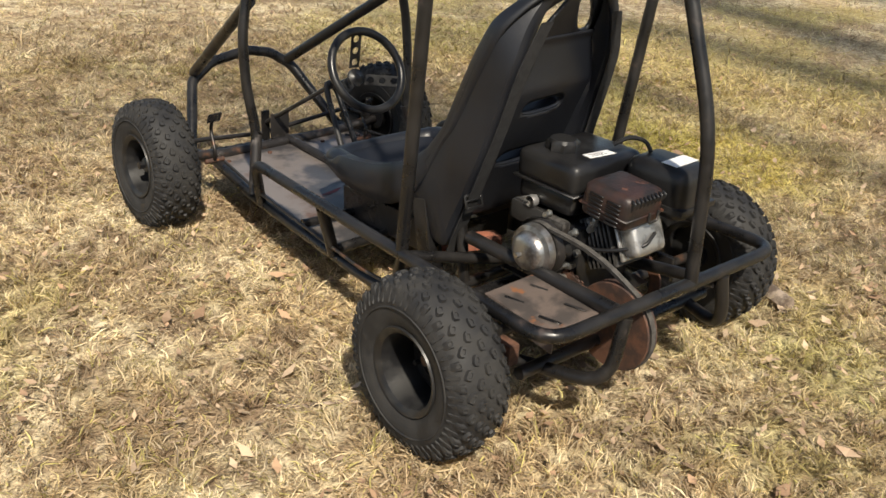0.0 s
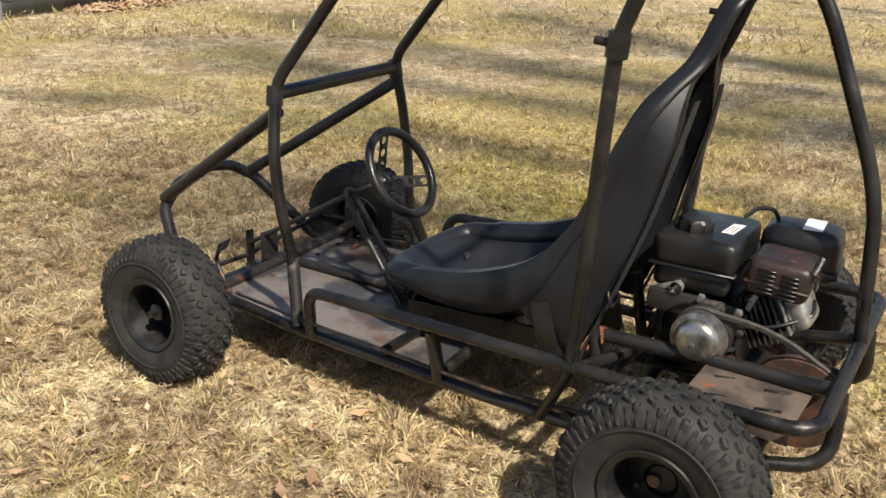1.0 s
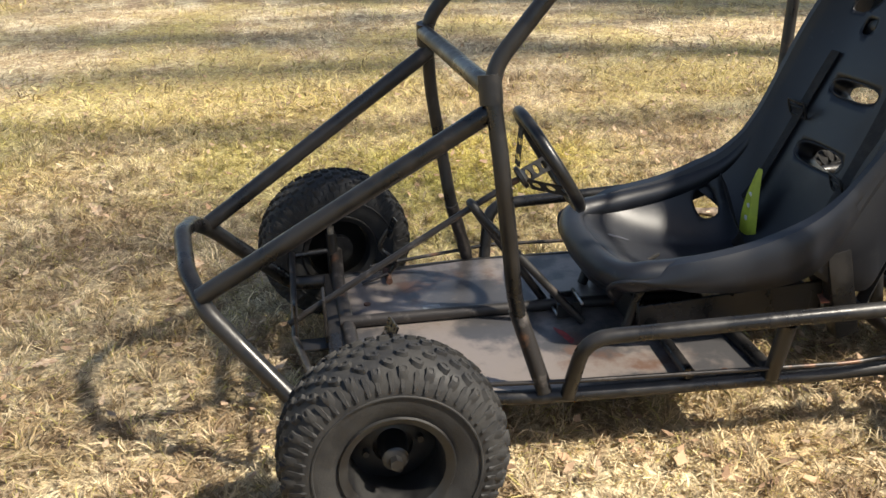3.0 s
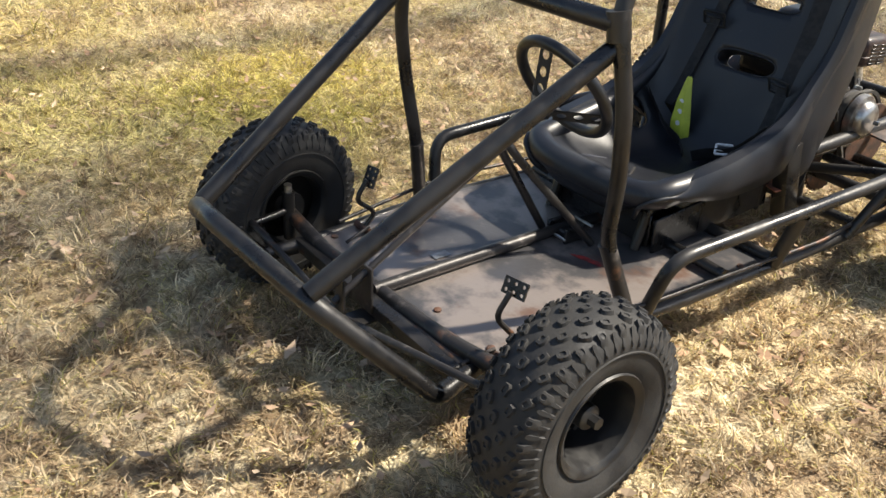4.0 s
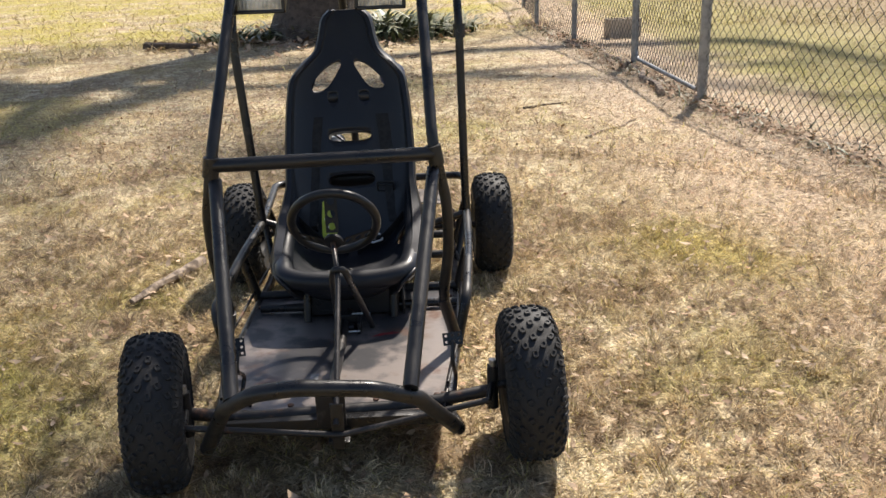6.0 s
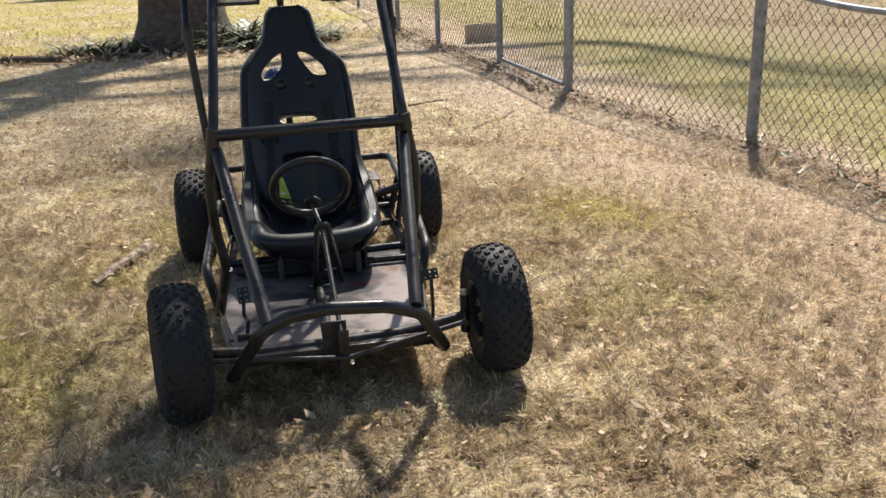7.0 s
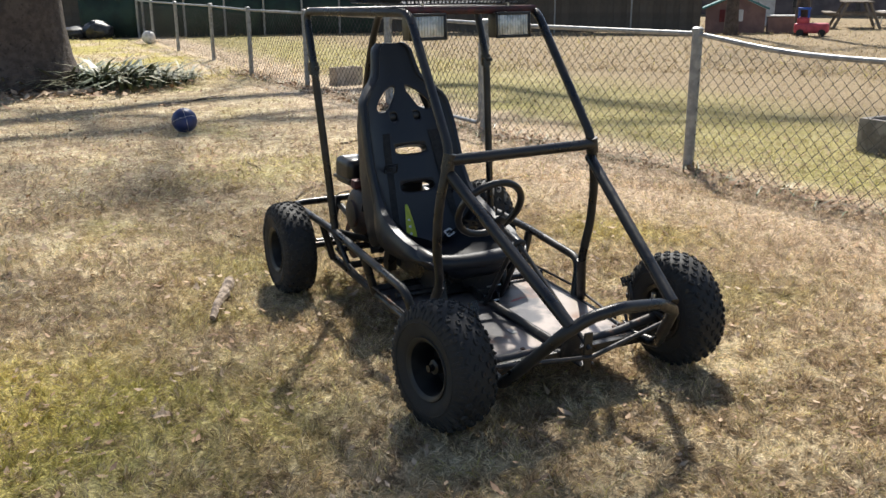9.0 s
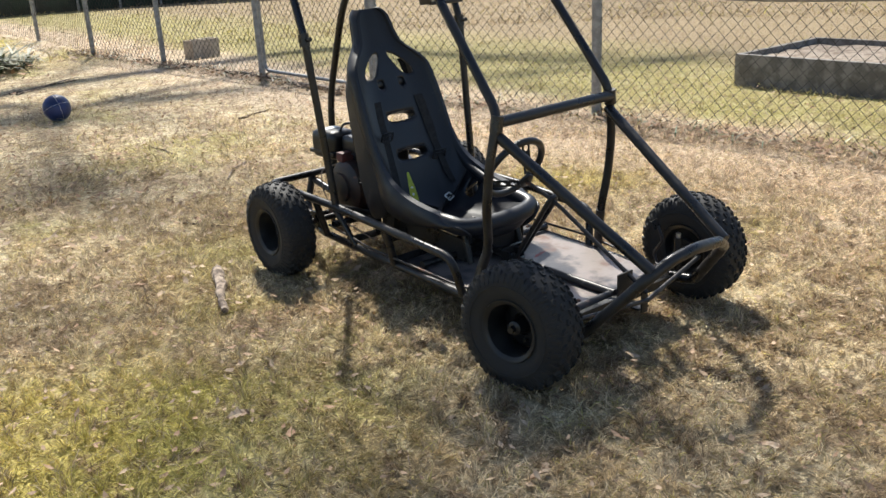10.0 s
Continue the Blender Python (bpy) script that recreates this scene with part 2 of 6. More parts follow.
M_GALV = mat("galvanised_steel", (0.33, 0.335, 0.34), 0.45, metal=0.55, second=(0.25, 0.255, 0.26), scale=18, bump=0.1, rough2=0.6)
M_WIRE = mat("weathered_wire", (0.11, 0.11, 0.105), 0.5, metal=0.4, second=(0.07, 0.065, 0.06), scale=9)
M_BARK = mat("grey_brown_bark", (0.125, 0.095, 0.075), 0.95, second=(0.078, 0.058, 0.047), scale=9, lo=0.38, hi=0.62, third=(0.045, 0.033, 0.027), scale3=24, lo3=0.55, hi3=0.7, bump=1.0, bscale=16, bdist=0.04)
M_STICK = mat("weathered_stick", (0.38, 0.30, 0.23), 0.9, second=(0.11, 0.08, 0.06), scale=24, bump=0.6, bscale=70)
M_LEAF = mat("dead_oak_leaf", (0.55, 0.42, 0.29), 0.75, second=(0.38, 0.25, 0.15), scale=30, perobject=True, jitter=0.35)
M_LITTER = mat("brown_leaf_litter", (0.36, 0.22, 0.13), 0.85, second=(0.50, 0.37, 0.25), scale=2, perisland=True, jitter=0.45, coords="World")
M_STRAP = mat("strappy_green_leaf", (0.075, 0.11, 0.04), 0.5, second=(0.27, 0.25, 0.13), scale=3, perisland=True, jitter=0.5, coords="World")
M_BALL = mat("blue_rubber_ball", (0.014, 0.032, 0.135), 0.36, second=(0.011, 0.022, 0.085), scale=12, bump=0.5, bscale=260)
M_BALLWHITE = mat("white_leather_ball", (0.72, 0.7, 0.68), 0.5, second=(0.5, 0.47, 0.43), scale=14)
M_WOODFENCE = mat("dark_stained_boards", (0.125, 0.104, 0.084), 0.9, second=(0.082, 0.067, 0.054), scale=1.2, perobject=True, jitter=0.15, bump=0.3, bscale=30)
M_PLANTER = mat("grey_weathered_plank", (0.27, 0.25, 0.23), 0.85, second=(0.15, 0.135, 0.12), scale=9, bump=0.4, bscale=40, perobject=True, jitter=0.2)
M_HUMUS = mat("brown_leaf_mould", (0.34, 0.25, 0.175), 0.95, second=(0.50, 0.39, 0.28), scale=22, lo=0.45, hi=0.62, third=(0.16, 0.11, 0.075), scale3=35, bump=0.9, bscale=50, bdist=0.015)
M_SOIL = mat("dry_garden_soil", (0.34, 0.28, 0.22), 0.95, second=(0.2, 0.15, 0.11), scale=12, bump=0.8, bscale=40, bdist=0.02)
M_MESHG = mat("dark_green_privacy_mesh", (0.022, 0.05, 0.036), 0.75, second=(0.014, 0.03, 0.024), scale=2.5, bump=0.3, bscale=300)
M_MESHB = mat("grey_privacy_mesh", (0.10, 0.11, 0.115), 0.75, second=(0.06, 0.068, 0.07), scale=2.5, bump=0.3, bscale=300)
M_BLOCK = mat("tan_concrete_block", (0.50, 0.42, 0.33), 0.9, second=(0.38, 0.31, 0.24), scale=14, bump=0.5, bscale=80)
M_ROOFTEAL = mat("faded_teal_roof", (0.10, 0.27, 0.26), 0.6, second=(0.07, 0.20, 0.20), scale=5)
M_TEAL = mat("teal_plastic", (0.10, 0.52, 0.50), 0.45, second=(0.08, 0.42, 0.41), scale=9)
M_BAG = mat("black_rubbish_bag", (0.012, 0.012, 0.014), 0.35, second=(0.05, 0.05, 0.055), scale=8, bump=0.6, bscale=20, bdist=0.01)
M_GREYBAG = mat("grey_plastic_sack", (0.33, 0.31, 0.30), 0.5, second=(0.15, 0.13, 0.12), scale=6, bump=0.6, bscale=20, bdist=0.01)
M_SIDING = mat("pale_house_siding", (0.62, 0.60, 0.58), 0.7, second=(0.52, 0.50, 0.48), scale=2, bump=0.2, bscale=12)
M_ROOF = mat("grey_brown_shingle", (0.13, 0.11, 0.10), 0.9, second=(0.2, 0.17, 0.15), scale=5, bump=0.5, bscale=20)
M_BARN = mat("dark_red_boards", (0.20, 0.045, 0.045), 0.8, second=(0.12, 0.02, 0.02), scale=3)
M_TRIM = mat("white_trim_paint", (0.75, 0.74, 0.72), 0.6, second=(0.62, 0.6, 0.57), scale=6)
M_PANE = mat("dark_window_glass", (0.03, 0.035, 0.04), 0.08, second=(0.05, 0.055, 0.06), scale=1.5)
M_PINK = mat("red_pink_plastic", (0.55, 0.07, 0.10), 0.5, second=(0.4, 0.05, 0.07), scale=6)
M_TABLE = mat("weathered_table_wood", (0.23, 0.19, 0.15), 0.85, second=(0.13, 0.11, 0.09), scale=6)
M_SHRUB = mat("dull_evergreen_leaf", (0.05, 0.07, 0.03), 0.6, second=(0.09, 0.10, 0.045), scale=2, perisland=True, jitter=0.4, coords="World")
M_MAUVE = mat("faded_mauve_siding", (0.20, 0.155, 0.145), 0.8, second=(0.14, 0.11, 0.105), scale=2)
M_PLAY = mat("faded_brown_red_plastic", (0.24, 0.14, 0.12), 0.6, second=(0.18, 0.10, 0.09), scale=3)
M_SOOT = mat("sooty_brown_guard", (0.018, 0.015, 0.0145), 0.45, second=(0.042, 0.022, 0.018), scale=14, third=(0.13, 0.055, 0.034), scale3=30, lo3=0.6, hi3=0.72, bump=0.4, bscale=150)
M_BLUE = mat("blue_awning_cloth", (0.03, 0.10, 0.42), 0.7, second=(0.03, 0.08, 0.33), scale=4)


# ---- mesh helpers ----
def put_mesh(name, bm, material, smooth=True):
    me = bpy.data.meshes.new(name)
    bmesh.ops.recalc_face_normals(bm, faces=bm.faces)
    bm.to_mesh(me)
    bm.free()
    me.materials.append(material)
    if smooth:
        me.shade_smooth()
        me.set_sharp_from_angle(angle=radians(38))
    return new(name, me)


def part(name, bm, material, parent, label="", smooth=True):
    ob = put_mesh(name, bm, material, smooth)
    ob.parent = parent
    if label:
        ob["label"] = label
    return ob


def thing(name, label, category, group="", kind="", at=None):
    ob = new(name)
    ob.empty_display_size = 0.1
    if at is not None:
        ob.matrix_world = at
    return tagged(ob, label, category, group, kind)


def BM():
    return bmesh.new()


def fillet(pts, bend):
    """A polyline with its corners rounded to arcs."""
    pts = [Vector(p) for p in pts]
    out = [pts[0]]
    for a, b, c in zip(pts, pts[1:], pts[2:]):
        u, v = (a - b), (c - b)
        d = min(bend, u.length * 0.45, v.length * 0.45)
        p, q = b + u.normalized() * d, b + v.normalized() * d
        for i in range(6):
            t = i / 5
            out.append(p * (1 - t) ** 2 + b * 2 * t * (1 - t) + q * t * t)
    out.append(pts[-1])
    return out


def tube(bm, pts, r, bend=0.06, seg=10, cap=True, r_end=None):
    """Round tube along a path of corners."""
    line = fillet(pts, bend) if len(pts) > 2 else [Vector(p) for p in pts]
    keep = [line[0]]
    for p in line[1:]:
        if (p - keep[-1]).length > 1e-5:
            keep.append(p)
    line = keep
    tan = [(line[min(i + 1, len(line) - 1)] - line[max(i - 1, 0)]).normalized() for i in range(len(line))]
    side = tan[0].orthogonal().normalized()
    rings = []
    for i, (p, t) in enumerate(zip(line, tan)):
        side = (side - t * side.dot(t)).normalized()
        up = t.cross(side)
        rr = r if r_end is None else r + (r_end - r) * i / (len(line) - 1)
        rings.append([bm.verts.new(p + (side * math.cos(a) + up * math.sin(a)) * rr) for a in (2 * math.pi * k / seg for k in range(seg))])
    for a, b in zip(rings, rings[1:]):
        for k in range(seg):
            bm.faces.new((a[k], a[(k + 1) % seg], b[(k + 1) % seg], b[k]))
    if cap:
        bm.faces.new(rings[0][::-1])
        bm.faces.new(rings[-1])
    return bm


def box(bm, size, m=None, bevel=0.0, segs=2):
    """A box of that size round the origin of m, with rounded edges."""
    m = m or Matrix()
    got = bmesh.ops.create_cube(bm, size=1.0, matrix=m @ Matrix.Diagonal((*size, 1)))
    if bevel:
        edges = list({e for v in got["verts"] for e in v.link_edges})
        bmesh.ops.bevel(bm, geom=edges, offset=bevel, segments=segs, affect="EDGES", profile=0.6)
    return bm


def lathe(bm, profile, m=None, seg=40, close=False):
    """Turn (radius, along) pairs about the local x axis of m."""
    m = m or Matrix()
    rings = []
    for r, x in profile:
        rings.append([bm.verts.new(m @ Vector((x, r * math.cos(a), r * math.sin(a)))) for a in (2 * math.pi * k / seg for k in range(seg))])
    pairs = list(zip(rings, rings[1:])) + ([(rings[-1], rings[0])] if close else [])
    for a, b in pairs:
        for k in range(seg):
            bm.faces.new((a[k], a[(k + 1) % seg], b[(k + 1) % seg], b[k]))
    return bm


def disc_cap(bm, r, x, m=None, seg=24):
    m = m or Matrix()
    bm.faces.new([bm.verts.new(m @ Vector((x, r * math.cos(a), r * math.sin(a)))) for a in (2 * math.pi * k / seg for k in range(seg))])
    return bm


def solid_lathe(bm, profile, m=None, seg=24):
    """A turned solid with closed ends."""
    rings_before = len(bm.verts)
    lathe(bm, profile, m, seg)
    bm.verts.ensure_lookup_table()
    bm.faces.new(bm.verts[rings_before:rings_before + seg][::-1])
    bm.faces.new(bm.verts[len(bm.verts) - seg:])
    return bm


def ring(bm, radius, r, m=None, seg=40, sub=10):
    prof = [(radius + r * math.cos(2 * math.pi * k / sub), r * math.sin(2 * math.pi * k / sub)) for k in range(sub)]
    return lathe(bm, prof, m, seg, close=True)


# ---- ground ----
def ground_height(x, y):
    return 0.02 * noise.noise((x * 0.35, y * 0.35, 0)) if math.hypot(x, y - 0.7) > 3.5 else 0.02 * noise.noise((x * 0.35, y * 0.35, 0)) * max(0, (math.hypot(x, y - 0.7) - 1.5) / 2)


def build_ground():
    bm = BM()
    xs = sorted({*[-400, -200, -100, -60, -40, -28], *[i * 0.5 for i in range(-40, 41)], *[28, 40, 60, 100, 200, 400]})
    grid = [[bm.verts.new((x, y, ground_height(x, y) if abs(x) < 19 and abs(y) < 19 else 0)) for x in xs] for y in xs]
    for r0, r1 in zip(grid, grid[1:]):
        for i in range(len(xs) - 1):
            bm.faces.new((r0[i], r0[i + 1], r1[i + 1], r1[i]))
    ob = put_mesh("ground", bm, M_GROUND)
    return tagged(ob, "dry straw-coloured lawn with yellow-green patches", "lawn", kind="structure")


build_ground()


# ---- go-kart ----
kart = thing("go_kart", "black tube-frame go-kart with roll cage, knobby tyres and rear engine", "go-kart")
R_TUBE = 0.0148


def K(x, y, z):
    """The kart's rear half sits a little to its left, and its cross bars stand slightly askew."""
    return Vector((x - 0.035 * min(1, max(0, (1.0 - y) / 0.7)), y + 0.055 * x * min(1, max(0, y)), z))


def ktube(name, pts, r=R_TUBE, bend=0.06, material=M_FRAME, label="", parent=kart, seg=12):
    return part(name, tube(BM(), [K(*p) for p in pts], r, bend, seg), material, parent, label)


# roll cage: one bent tube a side, from the floor up the front pillar, along the roof and down behind the seat
for s in (-1, 1):
    foot_y, lean, ahead, top_y = (0.25, 0.012, 0.0, 0.13) if s < 0 else (0.27, 0.062, 0.006, 0.15)
    ktube("cage_tube", [(s * 0.324, 1.05, 0.16), (s * 0.284, 1.096, 0.328), (s * 0.304, 1.112, 0.46), (s * 0.304, 1.126 + ahead, 0.60), (s * 0.272, 1.138 + ahead, 0.762),
                        (s * 0.250, 0.80, 1.158), (s * (0.34 + lean), top_y, 1.15), (s * (0.345 + lean), top_y + 0.08, 0.95), (s * 0.362, foot_y, 0.30)], bend=0.045)
    ktube("pillar_sleeve", [(s * 0.321, 1.053, 0.175), (s * 0.285, 1.094, 0.322)], 0.0165, material=M_FRAME_BARE, label="scuffed steel sleeve at the pillar foot")
    # long brace from the front bumper up to the pillar
    ktube("front_brace", [(s * 0.185 - 0.012, 1.664, 0.360), (s * 0.272, 1.134 + ahead, 0.695)], 0.0175)
    ktube("pillar_clamp", [(s * (0.345 + lean), top_y + 0.08, 0.92), (s * (0.345 + lean), top_y + 0.075, 0.965)], 0.021, label="bolted clamp on the rear pillar")
    ktube("clamp_bolt", [(s * (0.345 + lean), top_y + 0.095, 0.945), (s * (0.345 + lean), top_y + 0.122, 0.948)], 0.008)
    ktube("weld_collar", [(s * 0.281, 1.1375 + ahead, 0.708), (s * 0.2725, 1.139 + ahead, 0.757)], 0.0205, label="lumpy weld where the bars meet")
    # side rail: up from the floor rail, back along the kart
    ktube("side_rail", [(s * 0.325, 1.005, 0.15), (s * 0.355, 0.985, 0.285), (s * 0.365, 0.60, 0.302), (s * 0.365, 0.25, 0.31), (s * 0.375, -0.05, 0.318)], bend=0.05)
    # lower rail
    ktube("floor_rail", [(s * 0.275, 1.40, 0.150), (s * 0.315, 1.06, 0.145), (s * 0.318, 0.5, 0.147), (s * 0.312, 0.05, 0.15), (s * 0.20, -0.235, 0.165), (s * 0.165, -0.228, 0.31)], bend=0.07)
    ktube("rail_post", [(s * 0.36, 0.60, 0.29), (s * 0.322, 0.60, 0.15)], 0.016)
    ktube("rail_strut", [(s * 0.362, 0.245, 0.31), (s * 0.322, 0.33, 0.15)], 0.012)
    ktube("rail_post", [(s * 0.365, 0.12, 0.31), (s * 0.322, 0.12, 0.15)], 0.014)
    ktube("brake_rod", [(s * 0.285, 1.30, 0.175), (s * 0.335, 0.99, 0.185), (s * 0.335, 0.45, 0.178), (s * 0.31, 0.12, 0.19)], 0.0045, bend=0.03, material=M_FRAME_BARE)
ktube("rear_rail", [(-0.375, -0.05, 0.318), (-0.385, -0.225, 0.325), (0.385, -0.225, 0.318), (0.375, -0.05, 0.318)], bend=0.07)
ktube("rear_stay", [(0.05, -0.225, 0.31), (0.05, -0.205, 0.64), (0.05, -0.06, 1.0), (0.05, 0.03, 1.13), (0.05, 0.13, 1.155)], bend=0.1)
ktube("windscreen_bar", [(-0.276, 1.142, 0.737), (0.270, 1.148, 0.737)], 0.0175)
ktube("roof_cross_bar", [(-0.352, 0.14, 1.152), (0.40, 0.155, 1.15)], bend=0.05)
ktube("lamp_bar", [(-0.252, 0.78, 1.163), (0.252, 0.78, 1.163)], 0.014, material=M_MAROON, label="maroon-wrapped bar under the roof basket")

# front bumper hoop
ktube("front_bumper", [(-0.275, 1.385, 0.150), (-0.305, 1.49, 0.150), (-0.21, 1.655, 0.335), (-0.12, 1.69, 0.38), (0.03, 1.705, 0.402), (0.12, 1.69, 0.388), (0.19, 1.658, 0.342), (0.285, 1.49, 0.147), (0.275, 1.385, 0.150)], 0.0175, bend=0.022)

# front axle, spindles and steering linkage
ktube("front_axle", [(-0.385, 1.375, 0.185), (-0.2, 1.385, 0.165), (0.2, 1.385, 0.165), (0.37, 1.375, 0.185)], 0.016, bend=0.05, material=M_FRAME_BARE)
for s, x, y in ((-1, -0.395, 1.36), (1, 0.35, 1.385)):
    ktube("kingpin", [(x, y, 0.13), (x, y, 0.245)], 0.014)
    ktube("spindle", [(x, y, 0.19), (x + s * 0.10, y - 0.003, 0.194)], 0.011, material=M_FRAME_BARE)
    ktube("steering_arm", [(x, y, 0.20), (x - s * 0.02, y + 0.10, 0.20)], 0.008)
    ktube("tie_rod", [(x - s * 0.02, y + 0.10, 0.205), (-0.03, 1.50, 0.165)], 0.0075, material=M_FRAME_BARE)
    ktube("axle_bolt", [(x, y, 0.245), (x, y, 0.262)], 0.009, material=M_SILVER)
bm = BM()
box(bm, (0.03, 0.006, 0.12), Matrix.Translation(K(-0.02, 1.495, 0.185)), 0.002)
box(bm, (0.05, 0.10, 0.006), Matrix.Translation(K(-0.02, 1.445, 0.14)), 0.002)
part("steering_bracket", bm, M_FRAME, kart, "bent steel plate that holds the steering shaft")
bm = BM()
box(bm, (0.07, 0.006, 0.10), Matrix.Translation(K(0.0, 1.432, 0.20)), 0.002)
part("front_plate", bm, M_FRAME_BARE, kart)
ktube("front_cross_member", [(-0.275, 1.40, 0.150), (0.275, 1.40, 0.150)], 0.0165, material=M_FRAME_BARE)

# floor
bm = BM()
pts = [(-0.268, 1.395), (-0.308, 1.05), (-0.31, 0.60), (0.31, 0.60), (0.308, 1.05), (0.268, 1.395)]
top = [bm.verts.new(K(x, y, 0.158)) for x, y in pts]
bot = [bm.verts.new(K(x, y, 0.152)) for x, y in pts]
bm.faces.new(top)
bm.faces.new(bot[::-1])
for i in range(6):
    bm.faces.new((top[i], bot[i], bot[(i + 1) % 6], top[(i + 1) % 6]))
part("floor_pan", bm, M_PAN, kart, "scuffed sheet-steel floor with rust and bare patches", smooth=False)
ktube("floor_spine", [(0.01, 1.40, 0.172), (0.01, 0.90, 0.172), (0.0, 0.62, 0.172)], 0.0135, material=M_FRAME_BARE)
bm = BM()
box(bm, (0.55, 0.028, 0.028), Matrix.Translation(K(0, 1.415, 0.155)), 0.003)
part("front_angle_bar", bm, M_FRAME, kart)
for y, z in ((0.60, 0.165), (0.27, 0.16), (-0.10, 0.165)):
    ktube("cross_member", [(-0.318, y, z), (0.318, y, z)], 0.0145)
for x in (-0.30, -0.12, 0.13, 0.30):
    for y in (0.68, 1.33):
        bm = BM()
        solid_lathe(bm, [(0.008, 0), (0.008, 0.004), (0.004, 0.006)], Matrix.Translation(K(x * (1 if y < 1 else 0.85), y, 0.158)) @ pose(0, 0, 0, 0, -90, 0), 8)
        part("floor_rivet", bm, M_RUST, kart)
bm = BM()
box(bm, (0.022, 0.040, 0.001), Matrix.Translation(K(0.066, 1.19, 0.1605)))
part("paper_scrap", bm, M_GALV, kart, "small pale sticker stuck to the floor pan")

# pedals
for s, px, py, pz in ((-1, -0.300, 1.331, 0.312), (1, 0.240, 1.249, 0.290)):
    p = K(px, py, pz)
    m = Matrix.Translation(p) @ pose(0, 0, 0, -66, 0, 12)
    bm = BM()
    cw, ch = 0.0165, 0.0155
    cols, rows = (3, 2) if s < 0 else (2, 3)
    for i in range(cols):
        for k in range(rows):
            cx, cy = (i - (cols - 1) / 2) * cw, (k - (rows - 1) / 2) * ch
            outer_v, inner_v = [], []
            for q in range(16):
                t = 2 * math.pi * q / 16
                c, d = math.cos(t), math.sin(t)
                sc = min(cw / 2 / max(abs(c), 1e-6), ch / 2 / max(abs(d), 1e-6))
                outer_v.append(bm.verts.new(m @ Vector((cx + c * sc, cy + d * sc, 0))))
                inner_v.append(bm.verts.new(m @ Vector((cx + c * 0.0036, cy + d * 0.0036, 0))))
            for q in range(16):
                bm.faces.new((outer_v[q], outer_v[(q + 1) % 16], inner_v[(q + 1) % 16], inner_v[q]))
    bmesh.ops.remove_doubles(bm, verts=bm.verts, dist=0.0012)
    pad = part("pedal_pad", bm, M_FRAME, kart, "perforated steel foot pedal", smooth=False)
    pad.modifiers.new("thickness", "SOLIDIFY").thickness = 0.004
    ktube("pedal_arm", [(px, py + 0.008, pz - 0.005), (px + 0.004, py + 0.035, pz - 0.05), (px - 0.006, py - 0.012, 0.205), (px + 0.002, py + 0.015, 0.165)], 0.0055, bend=0.02, material=M_FRAME if s > 0 else M_FRAME_BARE)
    ktube("pedal_pivot", [(px + s * 0.030, py + 0.015, 0.167), (px - s * 0.035, py + 0.015, 0.167)], 0.008, material=M_RUST)
    ktube("pedal_spring", [(px - s * 0.018, py + 0.015, 0.18), (px - s * 0.030, py + 0.08, 0.165)], 0.004, material=M_FRAME_BARE)

# steering
ktube("steering_shaft", [(0.010, 1.000, 0.474), (-0.010, 1.117, 0.420), (-0.018, 1.508, 0.195)], 0.0072, material=M_FRAME_BARE)
ktube("shaft_hoop", [(-0.070, 0.888, 0.165), (-0.032, 1.092, 0.402), (-0.024, 1.112, 0.432), (0.002, 1.114, 0.432), (0.008, 1.096, 0.402), (0.022, 0.936, 0.165)], 0.0090, bend=0.018, material=M_FRAME)
sw_c = K(0.010, 0.943, 0.509)
sw_n = Vector((0, -0.86, 0.51)).normalized()
sw_m = Matrix.Translation(sw_c) @ sw_n.to_track_quat("X", "Z").to_matrix().to_4x4()
wheel_bm = BM()
ring(wheel_bm, 0.118, 0.0125, sw_m, 48, 12)
steer = part("steering_wheel", wheel_bm, M_PLASTIC, kart, "black foam-gripped steering wheel with three drilled spokes")
for a in (90, 205, 335):
    bm = BM()
    ca, sa = math.cos(radians(a)), math.sin(radians(a))
    inner, outer = Vector((-0.062, 0.028 * ca, 0.028 * sa)), Vector((0.0, 0.112 * ca, 0.112 * sa))
    along = (outer - inner)
    side = Vector((0, -sa, ca))
    nrm = along.cross(side).normalized()
    L = along.length
    along.normalize()
    # a flat bar with three round holes
    nseg, w, th = 24, 0.017, 0.003
    frame_m = sw_m @ Matrix.Translation(inner) @ Matrix((along, side, nrm)).transposed().to_4x4()
    cells = [(0.0, L / 3), (L / 3, 2 * L / 3), (2 * L / 3, L)]
    for z in (-th / 2, th / 2):
        for x0, x1 in cells:
            cx, hr = (x0 + x1) / 2, min((x1 - x0) * 0.33, w * 0.62)
            outer_v, inner_v = [], []
            for k in range(nseg):
                t = 2 * math.pi * k / nseg
                c, q = math.cos(t), math.sin(t)
                sc = min((x1 - x0) / 2 / max(abs(c), 1e-6), w / max(abs(q), 1e-6))
                outer_v.append(bm.verts.new(frame_m @ Vector((cx + c * sc, q * sc, z))))
                inner_v.append(bm.verts.new(frame_m @ Vector((cx + c * hr, q * hr, z))))
            for k in range(nseg):
                j = (k + 1) % nseg
                bm.faces.new((outer_v[k], outer_v[j], inner_v[j], inner_v[k]))
    part("spoke", bm, M_TYRE, steer, "drilled flat steel spoke", smooth=False)
bm = BM()
solid_lathe(bm, [(0.018, -0.075), (0.026, -0.072), (0.026, -0.064), (0.012, -0.060), (0.008, -0.056)], sw_m, 20)
part("hub", bm, M_PLASTIC, steer)

# ---- wheels ----
TW = 0.138


